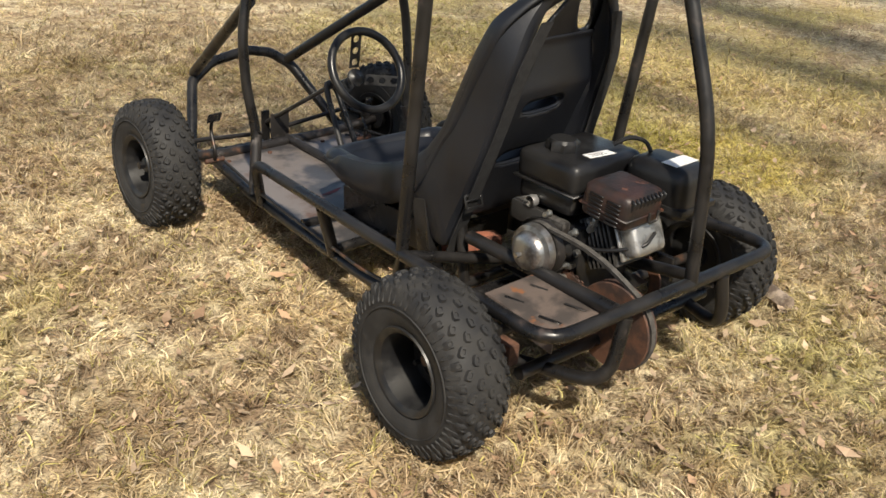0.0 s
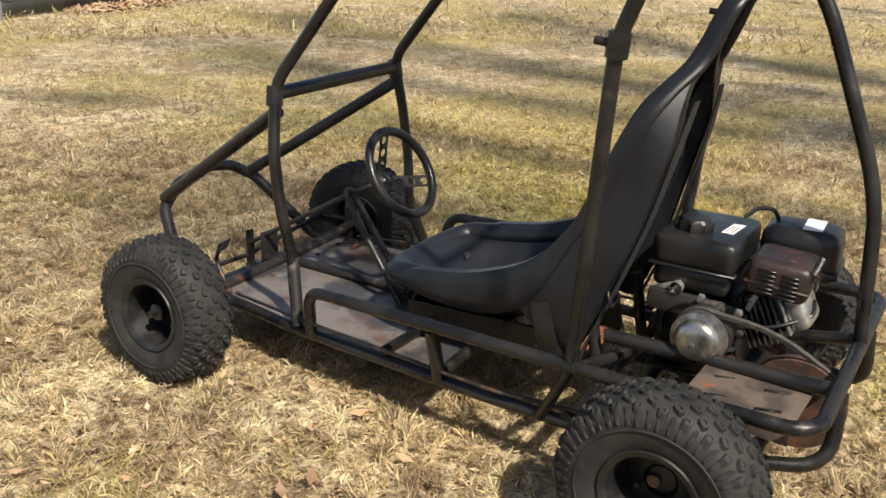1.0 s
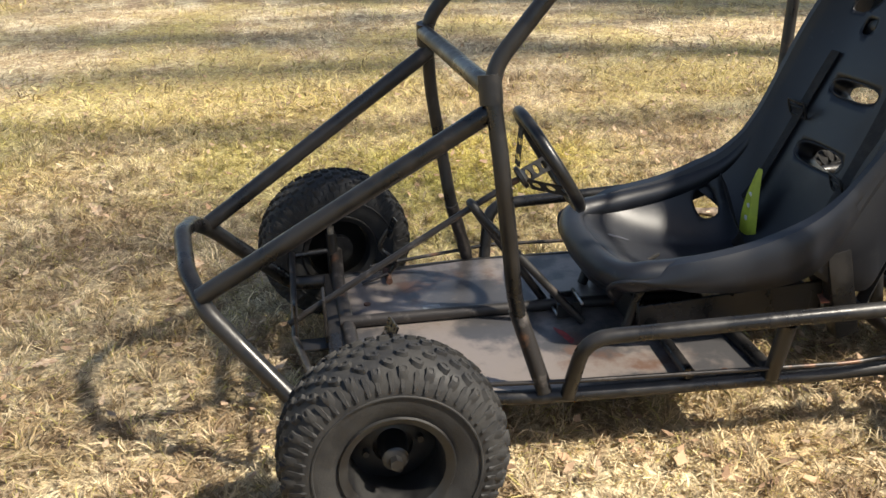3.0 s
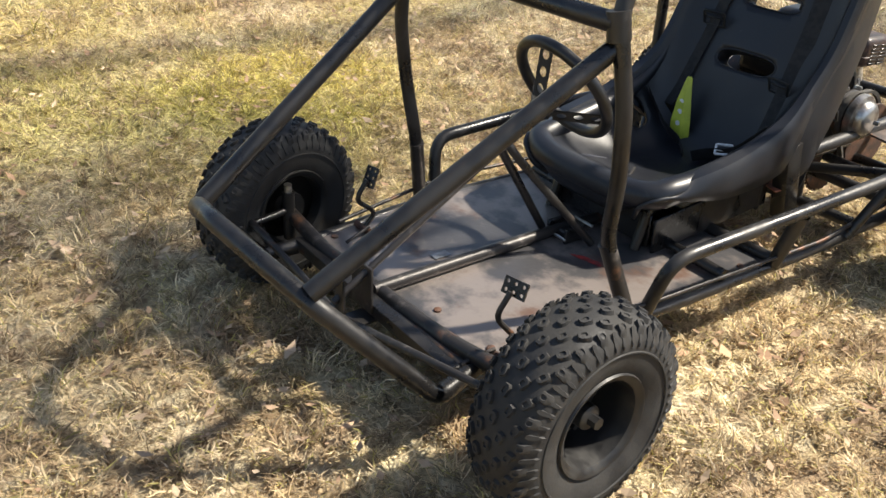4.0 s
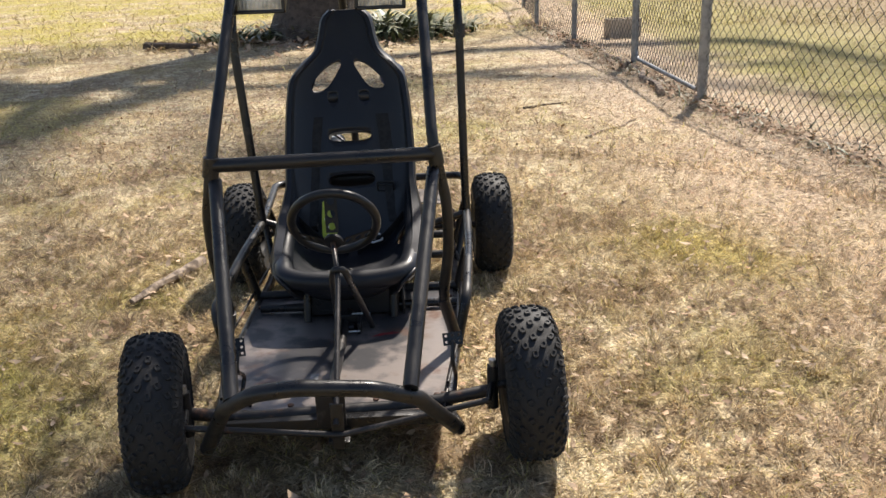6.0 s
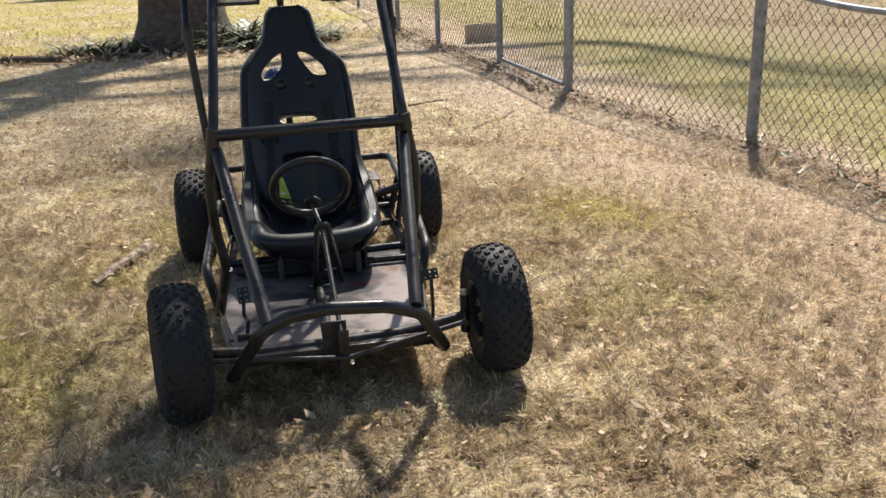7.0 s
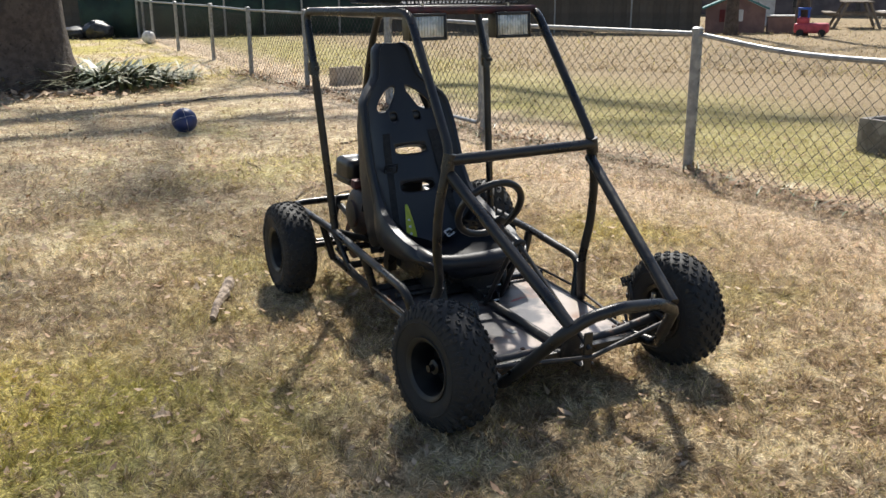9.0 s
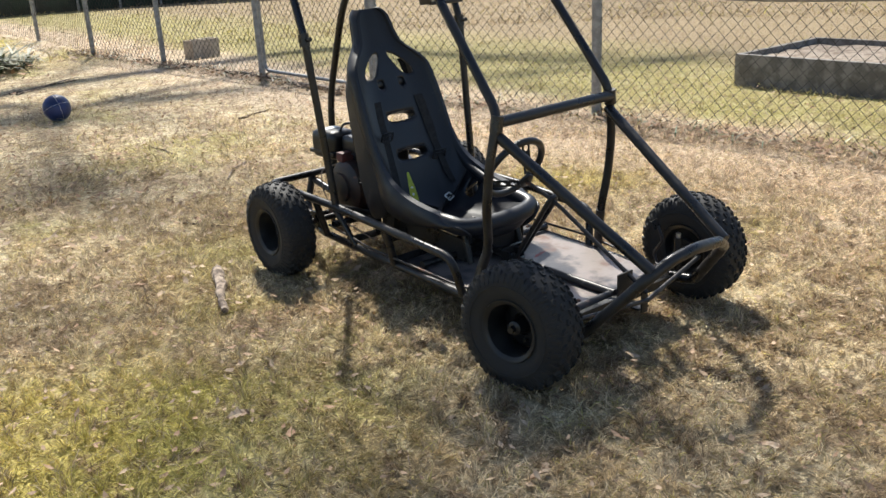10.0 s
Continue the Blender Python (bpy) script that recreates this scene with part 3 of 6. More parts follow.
def tyre_mesh():
    bm = BM()
    h = TW / 2
    prof = [(0.090, -h * 0.80), (0.098, -h * 0.86), (0.115, -h * 0.95), (0.140, -h), (0.160, -h * 0.95), (0.174, -h * 0.82), (0.183, -h * 0.6), (0.1875, -h * 0.3), (0.188, 0)]
    prof = prof + [(r, -x) for r, x in prof[-2::-1]]
    inner = [(0.080, h * 0.72), (0.080, -h * 0.72)]
    lathe(bm, prof + inner, None, 60, close=True)
    # raised ring on each sidewall
    for s in (-1, 1):
        ring(bm, 0.137, 0.0022, pose(s * h * 1.0, 0, 0), 60, 6)

    def knob(ang, x, half_a, half_x, lift, twist, dimple):
        """A rubber block that stands off the tread, hollowed in its middle."""
        def at(da, dx, up):
            ca, sa = math.cos(radians(twist)), math.sin(radians(twist))
            u, v = da * ca - dx * sa, da * sa + dx * ca
            xx = x + v
            f = min(1.0, abs(xx) / h)
            base = 0.188 - 0.022 * f ** 3 if f < 0.86 else 0.188 - 0.014 - (f - 0.86) * 0.17
            a = ang + u / 0.185
            r = base + up
            return bm.verts.new((xx, r * math.cos(a), r * math.sin(a)))
        n = 8
        dirs = [(math.cos(2 * math.pi * k / n + 0.39), math.sin(2 * math.pi * k / n + 0.39)) for k in range(n)]
        shape = [(math.copysign(abs(c) ** 0.6, c), math.copysign(abs(q) ** 0.6, q)) for c, q in dirs]
        rows = [[at(c * half_a * f, q * half_x * f, u) for c, q in shape] for f, u in ((1.12, -0.003), (0.92, lift), *(((0.5, lift), (0.40, lift * 0.6)) if dimple else ()))]
        for r0, r1 in zip(rows, rows[1:]):
            for k in range(n):
                bm.faces.new((r0[k], r0[(k + 1) % n], r1[(k + 1) % n], r1[k]))
        bm.faces.new(rows[-1])

    N = 26
    for i in range(N):
        a = 2 * math.pi * i / N
        d = math.pi / N
        knob(a, 0.0, 0.0105, 0.0075, 0.006, 0, True)
        for s in (-1, 1):
            knob(a + d, s * 0.0215, 0.0105, 0.0075, 0.006, s * 20, True)
            knob(a, s * 0.042, 0.0105, 0.007, 0.0062, s * 30, True)
            knob(a + d, s * 0.0570, 0.0088, 0.0075, 0.0062, 0, True)
            knob(a, s * 0.0640, 0.0042, 0.0065, 0.0036, 0, False)
            knob(a + d * 0.9, s * 0.0668, 0.0036, 0.0045, 0.003, 0, False)
    return bm


def rim_mesh():
    bm = BM()
    h = TW / 2
    prof = [(0.093, -h * 0.80), (0.096, -h * 0.86), (0.094, -h * 0.92), (0.089, -h * 0.90), (0.080, -h * 0.80), (0.076, -h * 0.45), (0.073, -h * 0.05),
            (0.073, h * 0.05), (0.076, h * 0.45), (0.080, h * 0.80), (0.089, h * 0.90), (0.094, h * 0.92), (0.096, h * 0.86), (0.093, h * 0.80)]
    lathe(bm, prof, None, 48)
    return bm


def disc_mesh():
    bm = BM()
    solid_lathe(bm, [(0.0745, 0.024), (0.060, 0.018), (0.034, 0.010), (0.034, 0.032), (0.0745, 0.032)], None, 40)
    return bm


def hub_mesh(deep):
    bm = BM()
    if deep:
        return solid_lathe(bm, [(0.012, 0.012), (0.026, 0.016), (0.030, 0.022), (0.036, 0.026), (0.036, 0.05)], None, 24)
    solid_lathe(bm, [(0.016, -0.036), (0.022, -0.032), (0.023, -0.008), (0.026, 0.0), (0.026, 0.02), (0.036, 0.024), (0.036, 0.05)], None, 24)
    solid_lathe(bm, [(0.011, -0.052), (0.011, -0.034)], None, 6)
    return bm


def wheel(deep):
    ob = part("wheel", hub_mesh(deep), M_RIM, kart, "black steel wheel with deep-treaded knobby tyre")
    part("tyre", tyre_mesh(), M_TYRE, ob, "worn black knobby off-road tyre")
    part("rim", rim_mesh(), M_RIM, ob)
    part("wheel_disc", disc_mesh(), M_RIM, ob)
    for k in range(4):
        bm = BM()
        solid_lathe(bm, [(0.006, 0.002), (0.006, 0.02)], pose(0, 0, 0, 45 + 90 * k, 0, 0) @ pose(0, 0.047, 0), 6)
        part("wheel_nut", bm, M_RIM, ob)
    return ob


for deep, pair in ((False, ((-0.489, 1.333, 0.191, 1, 2), (0.419, 1.395, 0.191, 190, 2))), (True, ((-0.508, 0.008, 0.190, 0, 0), (0.44, 0.015, 0.190, 180, 0)))):
    first_wheel = None
    for x, y, z, toe, camber in pair:
        m = Matrix.Translation((x, y, z)) @ pose(0, 0, 0, 0, 0, toe) @ pose(0, 0, 0, 0, camber, 0) @ pose(0, 0, 0, random.uniform(0, 40), 0, 0)
        if first_wheel is None:
            first_wheel = wheel(deep)
            first_wheel.matrix_basis = m
        else:
            copy_thing(first_wheel, m)

# ---- seat ----
SX = -0.004
PROF = [(0.845, 0.235), (0.872, 0.258), (0.882, 0.288), (0.868, 0.314), (0.83, 0.320), (0.765, 0.288), (0.68, 0.262), (0.59, 0.251), (0.52, 0.250), (0.465, 0.264), (0.425, 0.297), (0.398, 0.348),
        (0.374, 0.408), (0.348, 0.473), (0.318, 0.540), (0.288, 0.610), (0.260, 0.680), (0.232, 0.745), (0.208, 0.800), (0.185, 0.845), (0.163, 0.885), (0.145, 0.925), (0.130, 0.965), (0.118, 0.997), (0.108, 1.020)]
WID = [0.11, 0.13, 0.145, 0.16, 0.172, 0.181, 0.187, 0.189, 0.19, 0.19, 0.19, 0.19, 0.19, 0.19, 0.19, 0.188, 0.184, 0.178, 0.168, 0.135, 0.09, 0.074, 0.066, 0.056, 0.032]
RIM = [(0.83, 0.25), (0.85, 0.272), (0.86, 0.295), (0.848, 0.315), (0.81, 0.324), (0.755, 0.330), (0.69, 0.339), (0.615, 0.352), (0.548, 0.371), (0.493, 0.394), (0.452, 0.420), (0.418, 0.453),
       (0.390, 0.489), (0.363, 0.528), (0.339, 0.572), (0.313, 0.630), (0.286, 0.695), (0.259, 0.755), (0.233, 0.805), (0.204, 0.845), (0.171, 0.885), (0.150, 0.925), (0.134, 0.965), (0.122, 0.997), (0.110, 1.020)]
# rear corner of the moulded back, from beside the hips to the neck
EDGE = [(0.500, 0.345), (0.452, 0.310), (0.385, 0.265), (0.312, 0.248), (0.280, 0.306), (0.251, 0.378), (0.229, 0.450), (0.207, 0.520), (0.184, 0.600), (0.162, 0.680), (0.146, 0.755), (0.136, 0.818), (0.132, 0.868), (0.130, 0.912)]


def spline(table, t):
    """Smooth value of an even table at t in 0..1."""
    f = t * (len(table) - 1)
    i = min(int(f), len(table) - 2)
    u = f - i
    g = lambda k: table[max(0, min(len(table) - 1, k))]
    a, b, c, d = g(i - 1), g(i), g(i + 1), g(i + 2)
    return 0.5 * (2 * b + (c - a) * u + (2 * a - 5 * b + 4 * c - d) * u * u + (3 * b - a - 3 * c + d) * u ** 3)


PY, PZ = [p[0] for p in PROF], [p[1] for p in PROF]
QY, QZ = [p[0] for p in RIM], [p[1] for p in RIM]


def askew(p):
    """The seat is bolted on slightly askew, its left side set further back."""
    return Vector((p.x, p.y + 0.10 * p.x * min(1, max(0.3, (p.z - 0.25) / 0.3)), p.z))


def seat_point(u, v, lift=0.0):
    """A place on the seat's inner face: u across (-1..1, past that the rolled lip and the outer skin), v from the nose to the top."""
    y, z = spline(PY, v), spline(PZ, v)
    dy, dz = spline(PY, min(1, v + 0.02)) - spline(PY, max(0, v - 0.02)), spline(PZ, min(1, v + 0.02)) - spline(PZ, max(0, v - 0.02))
    n = Vector((0, dz, -dy)).normalized()
    w = spline(WID, v)
    a = min(abs(u), 1.0)
    t = max(0, (a - 0.40) / 0.60)
    t = t * t * (1.6 - 0.6 * t)
    mid, rim = Vector((0, y, z)), Vector((0, spline(QY, v), spline(QZ, v)))
    p = mid.lerp(rim, t) + n * lift
    x = w * (a if a < 0.4 else 0.4 + 0.6 * (1 - (1 - (a - 0.4) / 0.6) ** 1.35))
    if abs(u) > 1:
        e = (abs(u) - 1) / 0.25
        out = (rim - mid)
        depth = out.length
        out = out.normalized() if depth > 1e-4 else n
        th = min(1, e / 0.6) * math.pi
        r = (0.014 + 0.012 * max(0, min(1, (0.48 - v) / 0.12))) * (0.35 + 0.65 * max(0, min(1, (v - 0.08) / 0.14)))
        x += r * (1 - math.cos(th)) + 0.004 * max(0, e - 0.6)
        p += out * (r * math.sin(th)) - out * max(0, e - 0.6) / 0.4 * max(0.032 * min(1, v / 0.25), depth * 0.6)
    return askew(Vector((SX + math.copysign(x, u), p.y, p.z)))


HOLES = [(-0.41, 0.760, 0.16, 0.040, -0.9), (0.41, 0.760, 0.16, 0.040, 0.9), (-0.30, 0.704, 0.10, 0.011, 0), (0.30, 0.704, 0.10, 0.011, 0),
         (0.0, 0.627, 0.40, 0.0115, 0), (0.0, 0.542, 0.42, 0.0145, 0), (-0.80, 0.350, 0.11, 0.019, 0), (0.80, 0.350, 0.11, 0.019, 0)]


BACK = -0.052


def back_point(u, v, lift=BACK):
    """A place on the flat rear panel, or on the way to it from the front face."""
    y, z = spline(PY, v), spline(PZ, v)
    dy, dz = spline(PY, min(1, v + 0.02)) - spline(PY, max(0, v - 0.02)), spline(PZ, min(1, v + 0.02)) - spline(PZ, max(0, v - 0.02))
    p = Vector((SX + spline(WID, v) * u, y, z)) + Vector((0, dz, -dy)).normalized() * lift * min(1, max(0.15, (0.715 - v) / 0.06))
    return askew(p)


def seat_mesh(place, us, v0, v1, nv, holes):
    """A moulded skin with its slots and holes cut through."""
    bm = BM()
    uv = bm.verts.layers.float_vector.new("uv")
    grid = []
    for j in range(nv + 1):
        row = []
        for u in us:
            v = v0 + (v1 - v0) * j / nv
            q = bm.verts.new(place(u, v))
            q[uv] = (u, v, 0)
            row.append(q)
        grid.append(row)
    for j in range(nv):
        for i in range(len(us) - 1):
            bm.faces.new((grid[j][i], grid[j][i + 1], grid[j + 1][i + 1], grid[j + 1][i]))

    def depth(u, v, hole):
        hu, hv, ru, rv, slant = hole
        du, dv = (u - hu) + slant * (v - hv) * 4, v - hv
        return (abs(du) / ru) ** 3.0 + (abs(dv) / rv) ** 3.0

    for hole in holes:
        dead = [f for f in bm.faces if depth(sum(q[uv][0] for q in f.verts) / len(f.verts), sum(q[uv][1] for q in f.verts) / len(f.verts), hole) < 1]
        rim = {q for f in dead for q in f.verts}
        bmesh.ops.delete(bm, geom=dead, context="FACES")
        for q in [q for q in rim if q.is_valid]:
            u, v, _ = q[uv]
            d = depth(u, v, hole)
            if d > 1e-6:
                hu, hv, ru, rv, slant = hole
                k = d ** (-1 / 3.0)
                dv = (v - hv) * k
                du = ((u - hu) + slant * (v - hv) * 4) * k - slant * dv * 4
                q.co = place(hu + du, hv + dv)
    bmesh.ops.delete(bm, geom=[q for q in bm.verts if not q.link_faces], context="VERTS")
    return bm


across = [i / 36 for i in range(-36, 37)]
seat = part("bucket_seat", seat_mesh(seat_point, [-1.25, -1.2, -1.15, -1.1, -1.05, *across, 1.05, 1.1, 1.15, 1.2, 1.25], 0, 1, 132, HOLES), M_SEAT, kart, "black moulded plastic racing bucket seat with belt slots")
sol = seat.modifiers.new("thickness", "SOLIDIFY")
sol.thickness, sol.offset = 0.009, -1

panel = part("back_panel", seat_mesh(back_point, [u * 0.88 for u in across], 0.43, 0.72, 60, HOLES[4:6]), M_SEAT, seat, "flat rear panel of the moulded seat")
panel.modifiers.new("thickness", "SOLIDIFY").thickness = 0.003
# moulded collars that line the slots and holes through the back
for hu, hv, ru, rv, slant in HOLES[4:6]:
    bm = BM()
    rings = []
    for lift in (0.0005, -0.010, BACK + 0.012, BACK - 0.001):
        ring_v = []
        for k in range(28):
            t = 2 * math.pi * k / 28
            c, q = math.cos(t), math.sin(t)
            e = (abs(c) ** 3 + abs(q) ** 3) ** (-1 / 3)
            dv = q * e * rv
            ring_v.append(bm.verts.new((seat_point if lift > -0.02 else back_point)(hu + c * e * ru - slant * dv * 4, hv + dv, lift)))
        rings.append(ring_v)
    for a, b in zip(rings, rings[1:]):
        for k in range(28):
            bm.faces.new((a[k], a[(k + 1) % 28], b[(k + 1) % 28], b[k]))
    collar = part("slot_collar", bm, M_SEAT, seat)
    collar.modifiers.new("thickness", "SOLIDIFY").thickness = 0.003

# one rounded roll along the whole rim: up from a shoulder, round the nose and back to the other shoulder
def rim_line(side):
    line = []
    for j in range(41):
        v = (4.2 + 14.8 * j / 40) / 24
        line.append(askew(Vector((SX + side * (spline(WID, v) + 0.012), spline(QY, v) - 0.012 * min(1, j / 14), spline(QZ, v) - 0.008))))
    return line


left, right = rim_line(-1), rim_line(1)
nose = []
for k in range(1, 16):
    a = math.pi * k / 16
    c = math.copysign(abs(math.cos(a)) ** 0.75, math.cos(a))
    f = (1 - c) / 2
    nose.append(left[0].lerp(right[0], f) + Vector((0, 0.060 * math.sin(a) ** 0.8, -0.016 * math.sin(a))))
line = left[::-1] + nose + right
bm = BM()
rings = []
n = len(line)
for j, p in enumerate(line):
    t = (line[min(j + 1, n - 1)] - line[max(j - 1, 0)]).normalized()
    side = t.cross(Vector((0, 0.5, 1))).normalized()
    up_ = side.cross(t)
    d = max(0, abs(j - n // 2) - 8) / (n // 2 - 8)
    r = (0.031 - 0.018 * min(1, d * 1.5)) * min(1, 0.3 + (1 - d) * 8)
    rings.append([bm.verts.new(p + (side * math.cos(a) + up_ * math.sin(a)) * r) for a in (2 * math.pi * k / 14 for k in range(14))])
for a, b in zip(rings, rings[1:]):
    for k in range(14):
        bm.faces.new((a[k], a[(k + 1) % 14], b[(k + 1) % 14], b[k]))
bm.faces.new(rings[0][::-1])
bm.faces.new(rings[-1])
part("rim_roll", bm, M_SEAT, seat, "rounded rim of the moulded seat")

# outer side walls of the back, which run from the lip to a rear corner and fold in behind the bolsters
EDY, EDZ = [p[0] for p in EDGE], [p[1] for p in EDGE]
for s in (-1, 1):
    bm = BM()
    rows = []
    for j in range(53):
        f = j / 52
        v = (9.6 + 11.4 * f) / 24
        w = spline(WID, v)
        lip, mid = Vector((0, spline(QY, v), spline(QZ, v))), Vector((0, spline(PY, v), spline(PZ, v)))
        edge = Vector((0, spline(EDY, f) + 0.018, spline(EDZ, f)))
        back = back_point(0, v)
        edge = back.lerp(edge, min(1, (1 - f) * 4))
        line = [(w + 0.020, lip.lerp(edge, -0.02)), (w + 0.029, lip.lerp(edge, 0.06)), (w + 0.030, lip.lerp(edge, 0.5)), (w + 0.024, lip.lerp(edge, 0.93)), (w + 0.014, edge),
                (w * 0.95, edge + (edge - lip) * 0.01), (w * 0.88, edge.lerp(back, 0.15)), (w * 0.86, edge.lerp(back, 0.75)), (w * 0.80, back)]
        rows.append([bm.verts.new(askew(Vector((SX + s * x, p.y, p.z)))) for x, p in line])
    for a, b in zip(rows, rows[1:]):
        for k in range(len(a) - 1):
            bm.faces.new((a[k], a[k + 1], b[k + 1], b[k]))
    bm.faces.new(rows[0])
    part("side_bolster", bm, M_SEAT, seat, "smooth outer side wall of the moulded seat back")


def strap(name, path, w, side, material=M_WEB, th=0.0018, parent=seat, label=""):
    """Flat webbing along a path; side gives the direction of its width."""
    bm = BM()
    side = Vector(side).normalized() * w / 2
    line = fillet(path, 0.03) if len(path) > 2 else [Vector(p) for p in path]
    rows = []
    for i, p in enumerate(line):
        t = (line[min(i + 1, len(line) - 1)] - line[max(0, i - 1)]).normalized()
        up = t.cross(side).normalized() * th
        rows.append([bm.verts.new(q) for q in (p - side, p + side, p + side + up, p - side + up)])
    for a, b in zip(rows, rows[1:]):
        for k in range(4):
            bm.faces.new((a[k], a[(k + 1) % 4], b[(k + 1) % 4], b[k]))
    bm.faces.new(rows[0][::-1])
    bm.faces.new(rows[-1])
    return part(name, bm, material, parent, label)


def buckle(m, w, h, material, name="buckle"):
    bm = BM()
    t = 0.006
    box(bm, (w, t, 0.005), m @ pose(0, h / 2, 0), 0.001, 1)
    box(bm, (w, t, 0.005), m @ pose(0, -h / 2, 0), 0.001, 1)
    box(bm, (t, h, 0.005), m @ pose(w / 2, 0, 0), 0.001, 1)
    box(bm, (t, h, 0.005), m @ pose(-w / 2, 0, 0), 0.001, 1)
    box(bm, (w, t * 0.7, 0.005), m @ pose(0, h * 0.1, 0.001), 0.001, 1)
    return part(name, bm, material, seat)


for s in (-1, 1):
    front = [seat_point(s * u, v, 0.0025) for u, v in ((0.56, 0.665), (0.59, 0.62), (0.61, 0.57), (0.64, 0.52), (0.67, 0.46), (0.70, 0.42))]
    strap("shoulder_strap", front, 0.045, (1, 0, 0), label="black harness webbing")
    back = [askew(Vector((SX + s * spline(WID, (9.6 + 11.4 * f) / 24) * 0.98, spline(EDY, f) + 0.010, spline(EDZ, f)))) for f in (0.84, 0.72, 0.60, 0.48, 0.36, 0.27)]
    back.append(back[-1] + Vector((0, 0.02, -0.06)))
    strap("rear_strap", back, 0.036, (1, 0, 0), label="harness tail hanging behind the seat back")
    buckle(Matrix.Translation(back[3].lerp(back[4], 0.7) + Vector((0, -0.004, 0))) @ pose(0, 0, 0, 72, 0, 0), 0.048, 0.03, M_PLASTIC, "strap_slide")
    p = seat_point(s * 0.56, 0.585 if s > 0 else 0.52, 0.014)
    buckle(Matrix.Translation(p) @ pose(0, 0, 0, 72, 0, s * 8), 0.055, 0.035, M_PLASTIC)
    lap = [seat_point(s * 0.85, 0.40, 0.012), seat_point(s * 0.5, 0.385, 0.02), seat_point(s * 0.2, 0.37, 0.014), seat_point(s * 0.08, 0.345, 0.012)]
    strap("lap_strap", lap, 0.045, (0, 0.5, 0.87))
buckle(Matrix.Translation((-0.08, 0.470, 0.300)) @ pose(0, 0, 0, -40, 8, 25), 0.038, 0.026, M_BUCKLE, "bright_buckle")
# printed patch on the seat nose, and a bar for the strap slot's lit edge
bm = BM()
for i in range(3):
    box(bm, (0.045, 0.004, 0.0006), Matrix.Translation(seat_point(0.45, 0.20, 0.001)) @ pose(-0.012 * i, -0.012 * i, 0, -10, 6, 20), 0)
part("worn_print", bm, M_INK, seat, "worn unreadable print on the seat nose", smooth=False)
bm = BM()
slot_bar_m = Matrix.Translation(seat_point(-0.05, 0.235, 0.004)) @ pose(0, 0, 0, -8, 0, 25)
box(bm, (0.008, 0.038, 0.008), slot_bar_m, 0.003)
part("crotch_strap_slot", bm, M_CASE, seat, "small grey bar standing in for the strap slot's lit edge")
for s in (-1, 1):
    bm = BM()
    box(bm, (0.04, 0.05, 0.20), Matrix.Translation(K(SX + s * 0.17, 0.385, 0.25)) @ pose(0, 0, 0, -14, 0, 0), 0.004)
    part("seat_bracket", bm, M_FRAME, kart)
    ktube("seat_foot", [(s * 0.13, 0.82, 0.16), (s * 0.13, 0.78, 0.285)], 0.012)
    ktube("seat_mount", [(SX + s * 0.14, 0.27, 0.17), (SX + s * 0.14, 0.30, 0.34)], 0.014)
# black plates added to fill the dark gap below the seat pan
for s in (-1, 1):
    bm = BM()
    box(bm, (0.008, 0.40, 0.085), Matrix.Translation(K(SX + s * 0.145, 0.60, 0.208)) @ pose(0, 0, 0, -3, 0, 0), 0.002, 1)
    part("riser_side", bm, M_FRAME, kart, "black plate added to keep the gap under the seat dark")
for y in (0.42, 0.79):
    bm = BM()
    box(bm, (0.282, 0.008, 0.075), Matrix.Translation(K(SX, y, 0.204)), 0.002, 1)
    part("riser_cross_plate", bm, M_FRAME, kart)
bm = BM()
box(bm, (0.21, 0.05, 0.004), Matrix.Translation((-0.115, 0.362, 0.231)) @ pose(0, 0, 0, -6, 0, -18), 0.001)
box(bm, (0.21, 0.004, 0.028), Matrix.Translation((-0.123, 0.338, 0.218)) @ pose(0, 0, 0, 0, 0, -18), 0.001)
part("seat_crossbar", bm, M_ORANGE, kart, "faded orange steel angle under the seat")

# ---- roof basket and lamps ----
bm = BM()
bot_z, top_z = 1.183, 1.245
corners_t = [(-0.285, 0.80), (0.275, 0.80), (0.275, 0.24), (-0.285, 0.24)]
corners_b = [(-0.245, 0.76), (0.235, 0.76), (0.235, 0.28), (-0.245, 0.28)]
loop_t = [Vector((x, y, top_z)) for x, y in corners_t]
loop_b = [Vector((x, y, bot_z)) for x, y in corners_b]
start = loop_t[0].lerp(loop_t[1], 0.5)
tube(bm, [start, *loop_t[1:], loop_t[0], start], 0.0058, 0.02, 6)
basket = part("roof_basket", bm, M_FRAME, kart, "black wire luggage basket on the roof bars")
bm = BM()
start = loop_b[0].lerp(loop_b[1], 0.5)
tube(bm, [start, *loop_b[1:], loop_b[0], start], 0.0035, 0.02, 6)
part("basket_lower_rim", bm, M_FRAME, basket)
for k in range(4):
    a0, a1, b0, b1 = loop_t[k], loop_t[(k + 1) % 4], loop_b[k], loop_b[(k + 1) % 4]
    bm = BM()
    for i in range(1, 34):
        t = i / 34
        tube(bm, [a0.lerp(a1, t), b0.lerp(b1, t)], 0.0028, seg=5)
    for f in (0.33, 0.66):
        tube(bm, [a0.lerp(b0, f), a1.lerp(b1, f)], 0.002, seg=5)
    part("basket_side", bm, M_FRAME, basket)
bm = BM()
for i in range(1, 24):
    t = i / 24
    tube(bm, [loop_b[0].lerp(loop_b[1], t), loop_b[3].lerp(loop_b[2], t)], 0.0022, seg=5)
    tube(bm, [loop_b[0].lerp(loop_b[3], t), loop_b[1].lerp(loop_b[2], t)], 0.0022, seg=5)
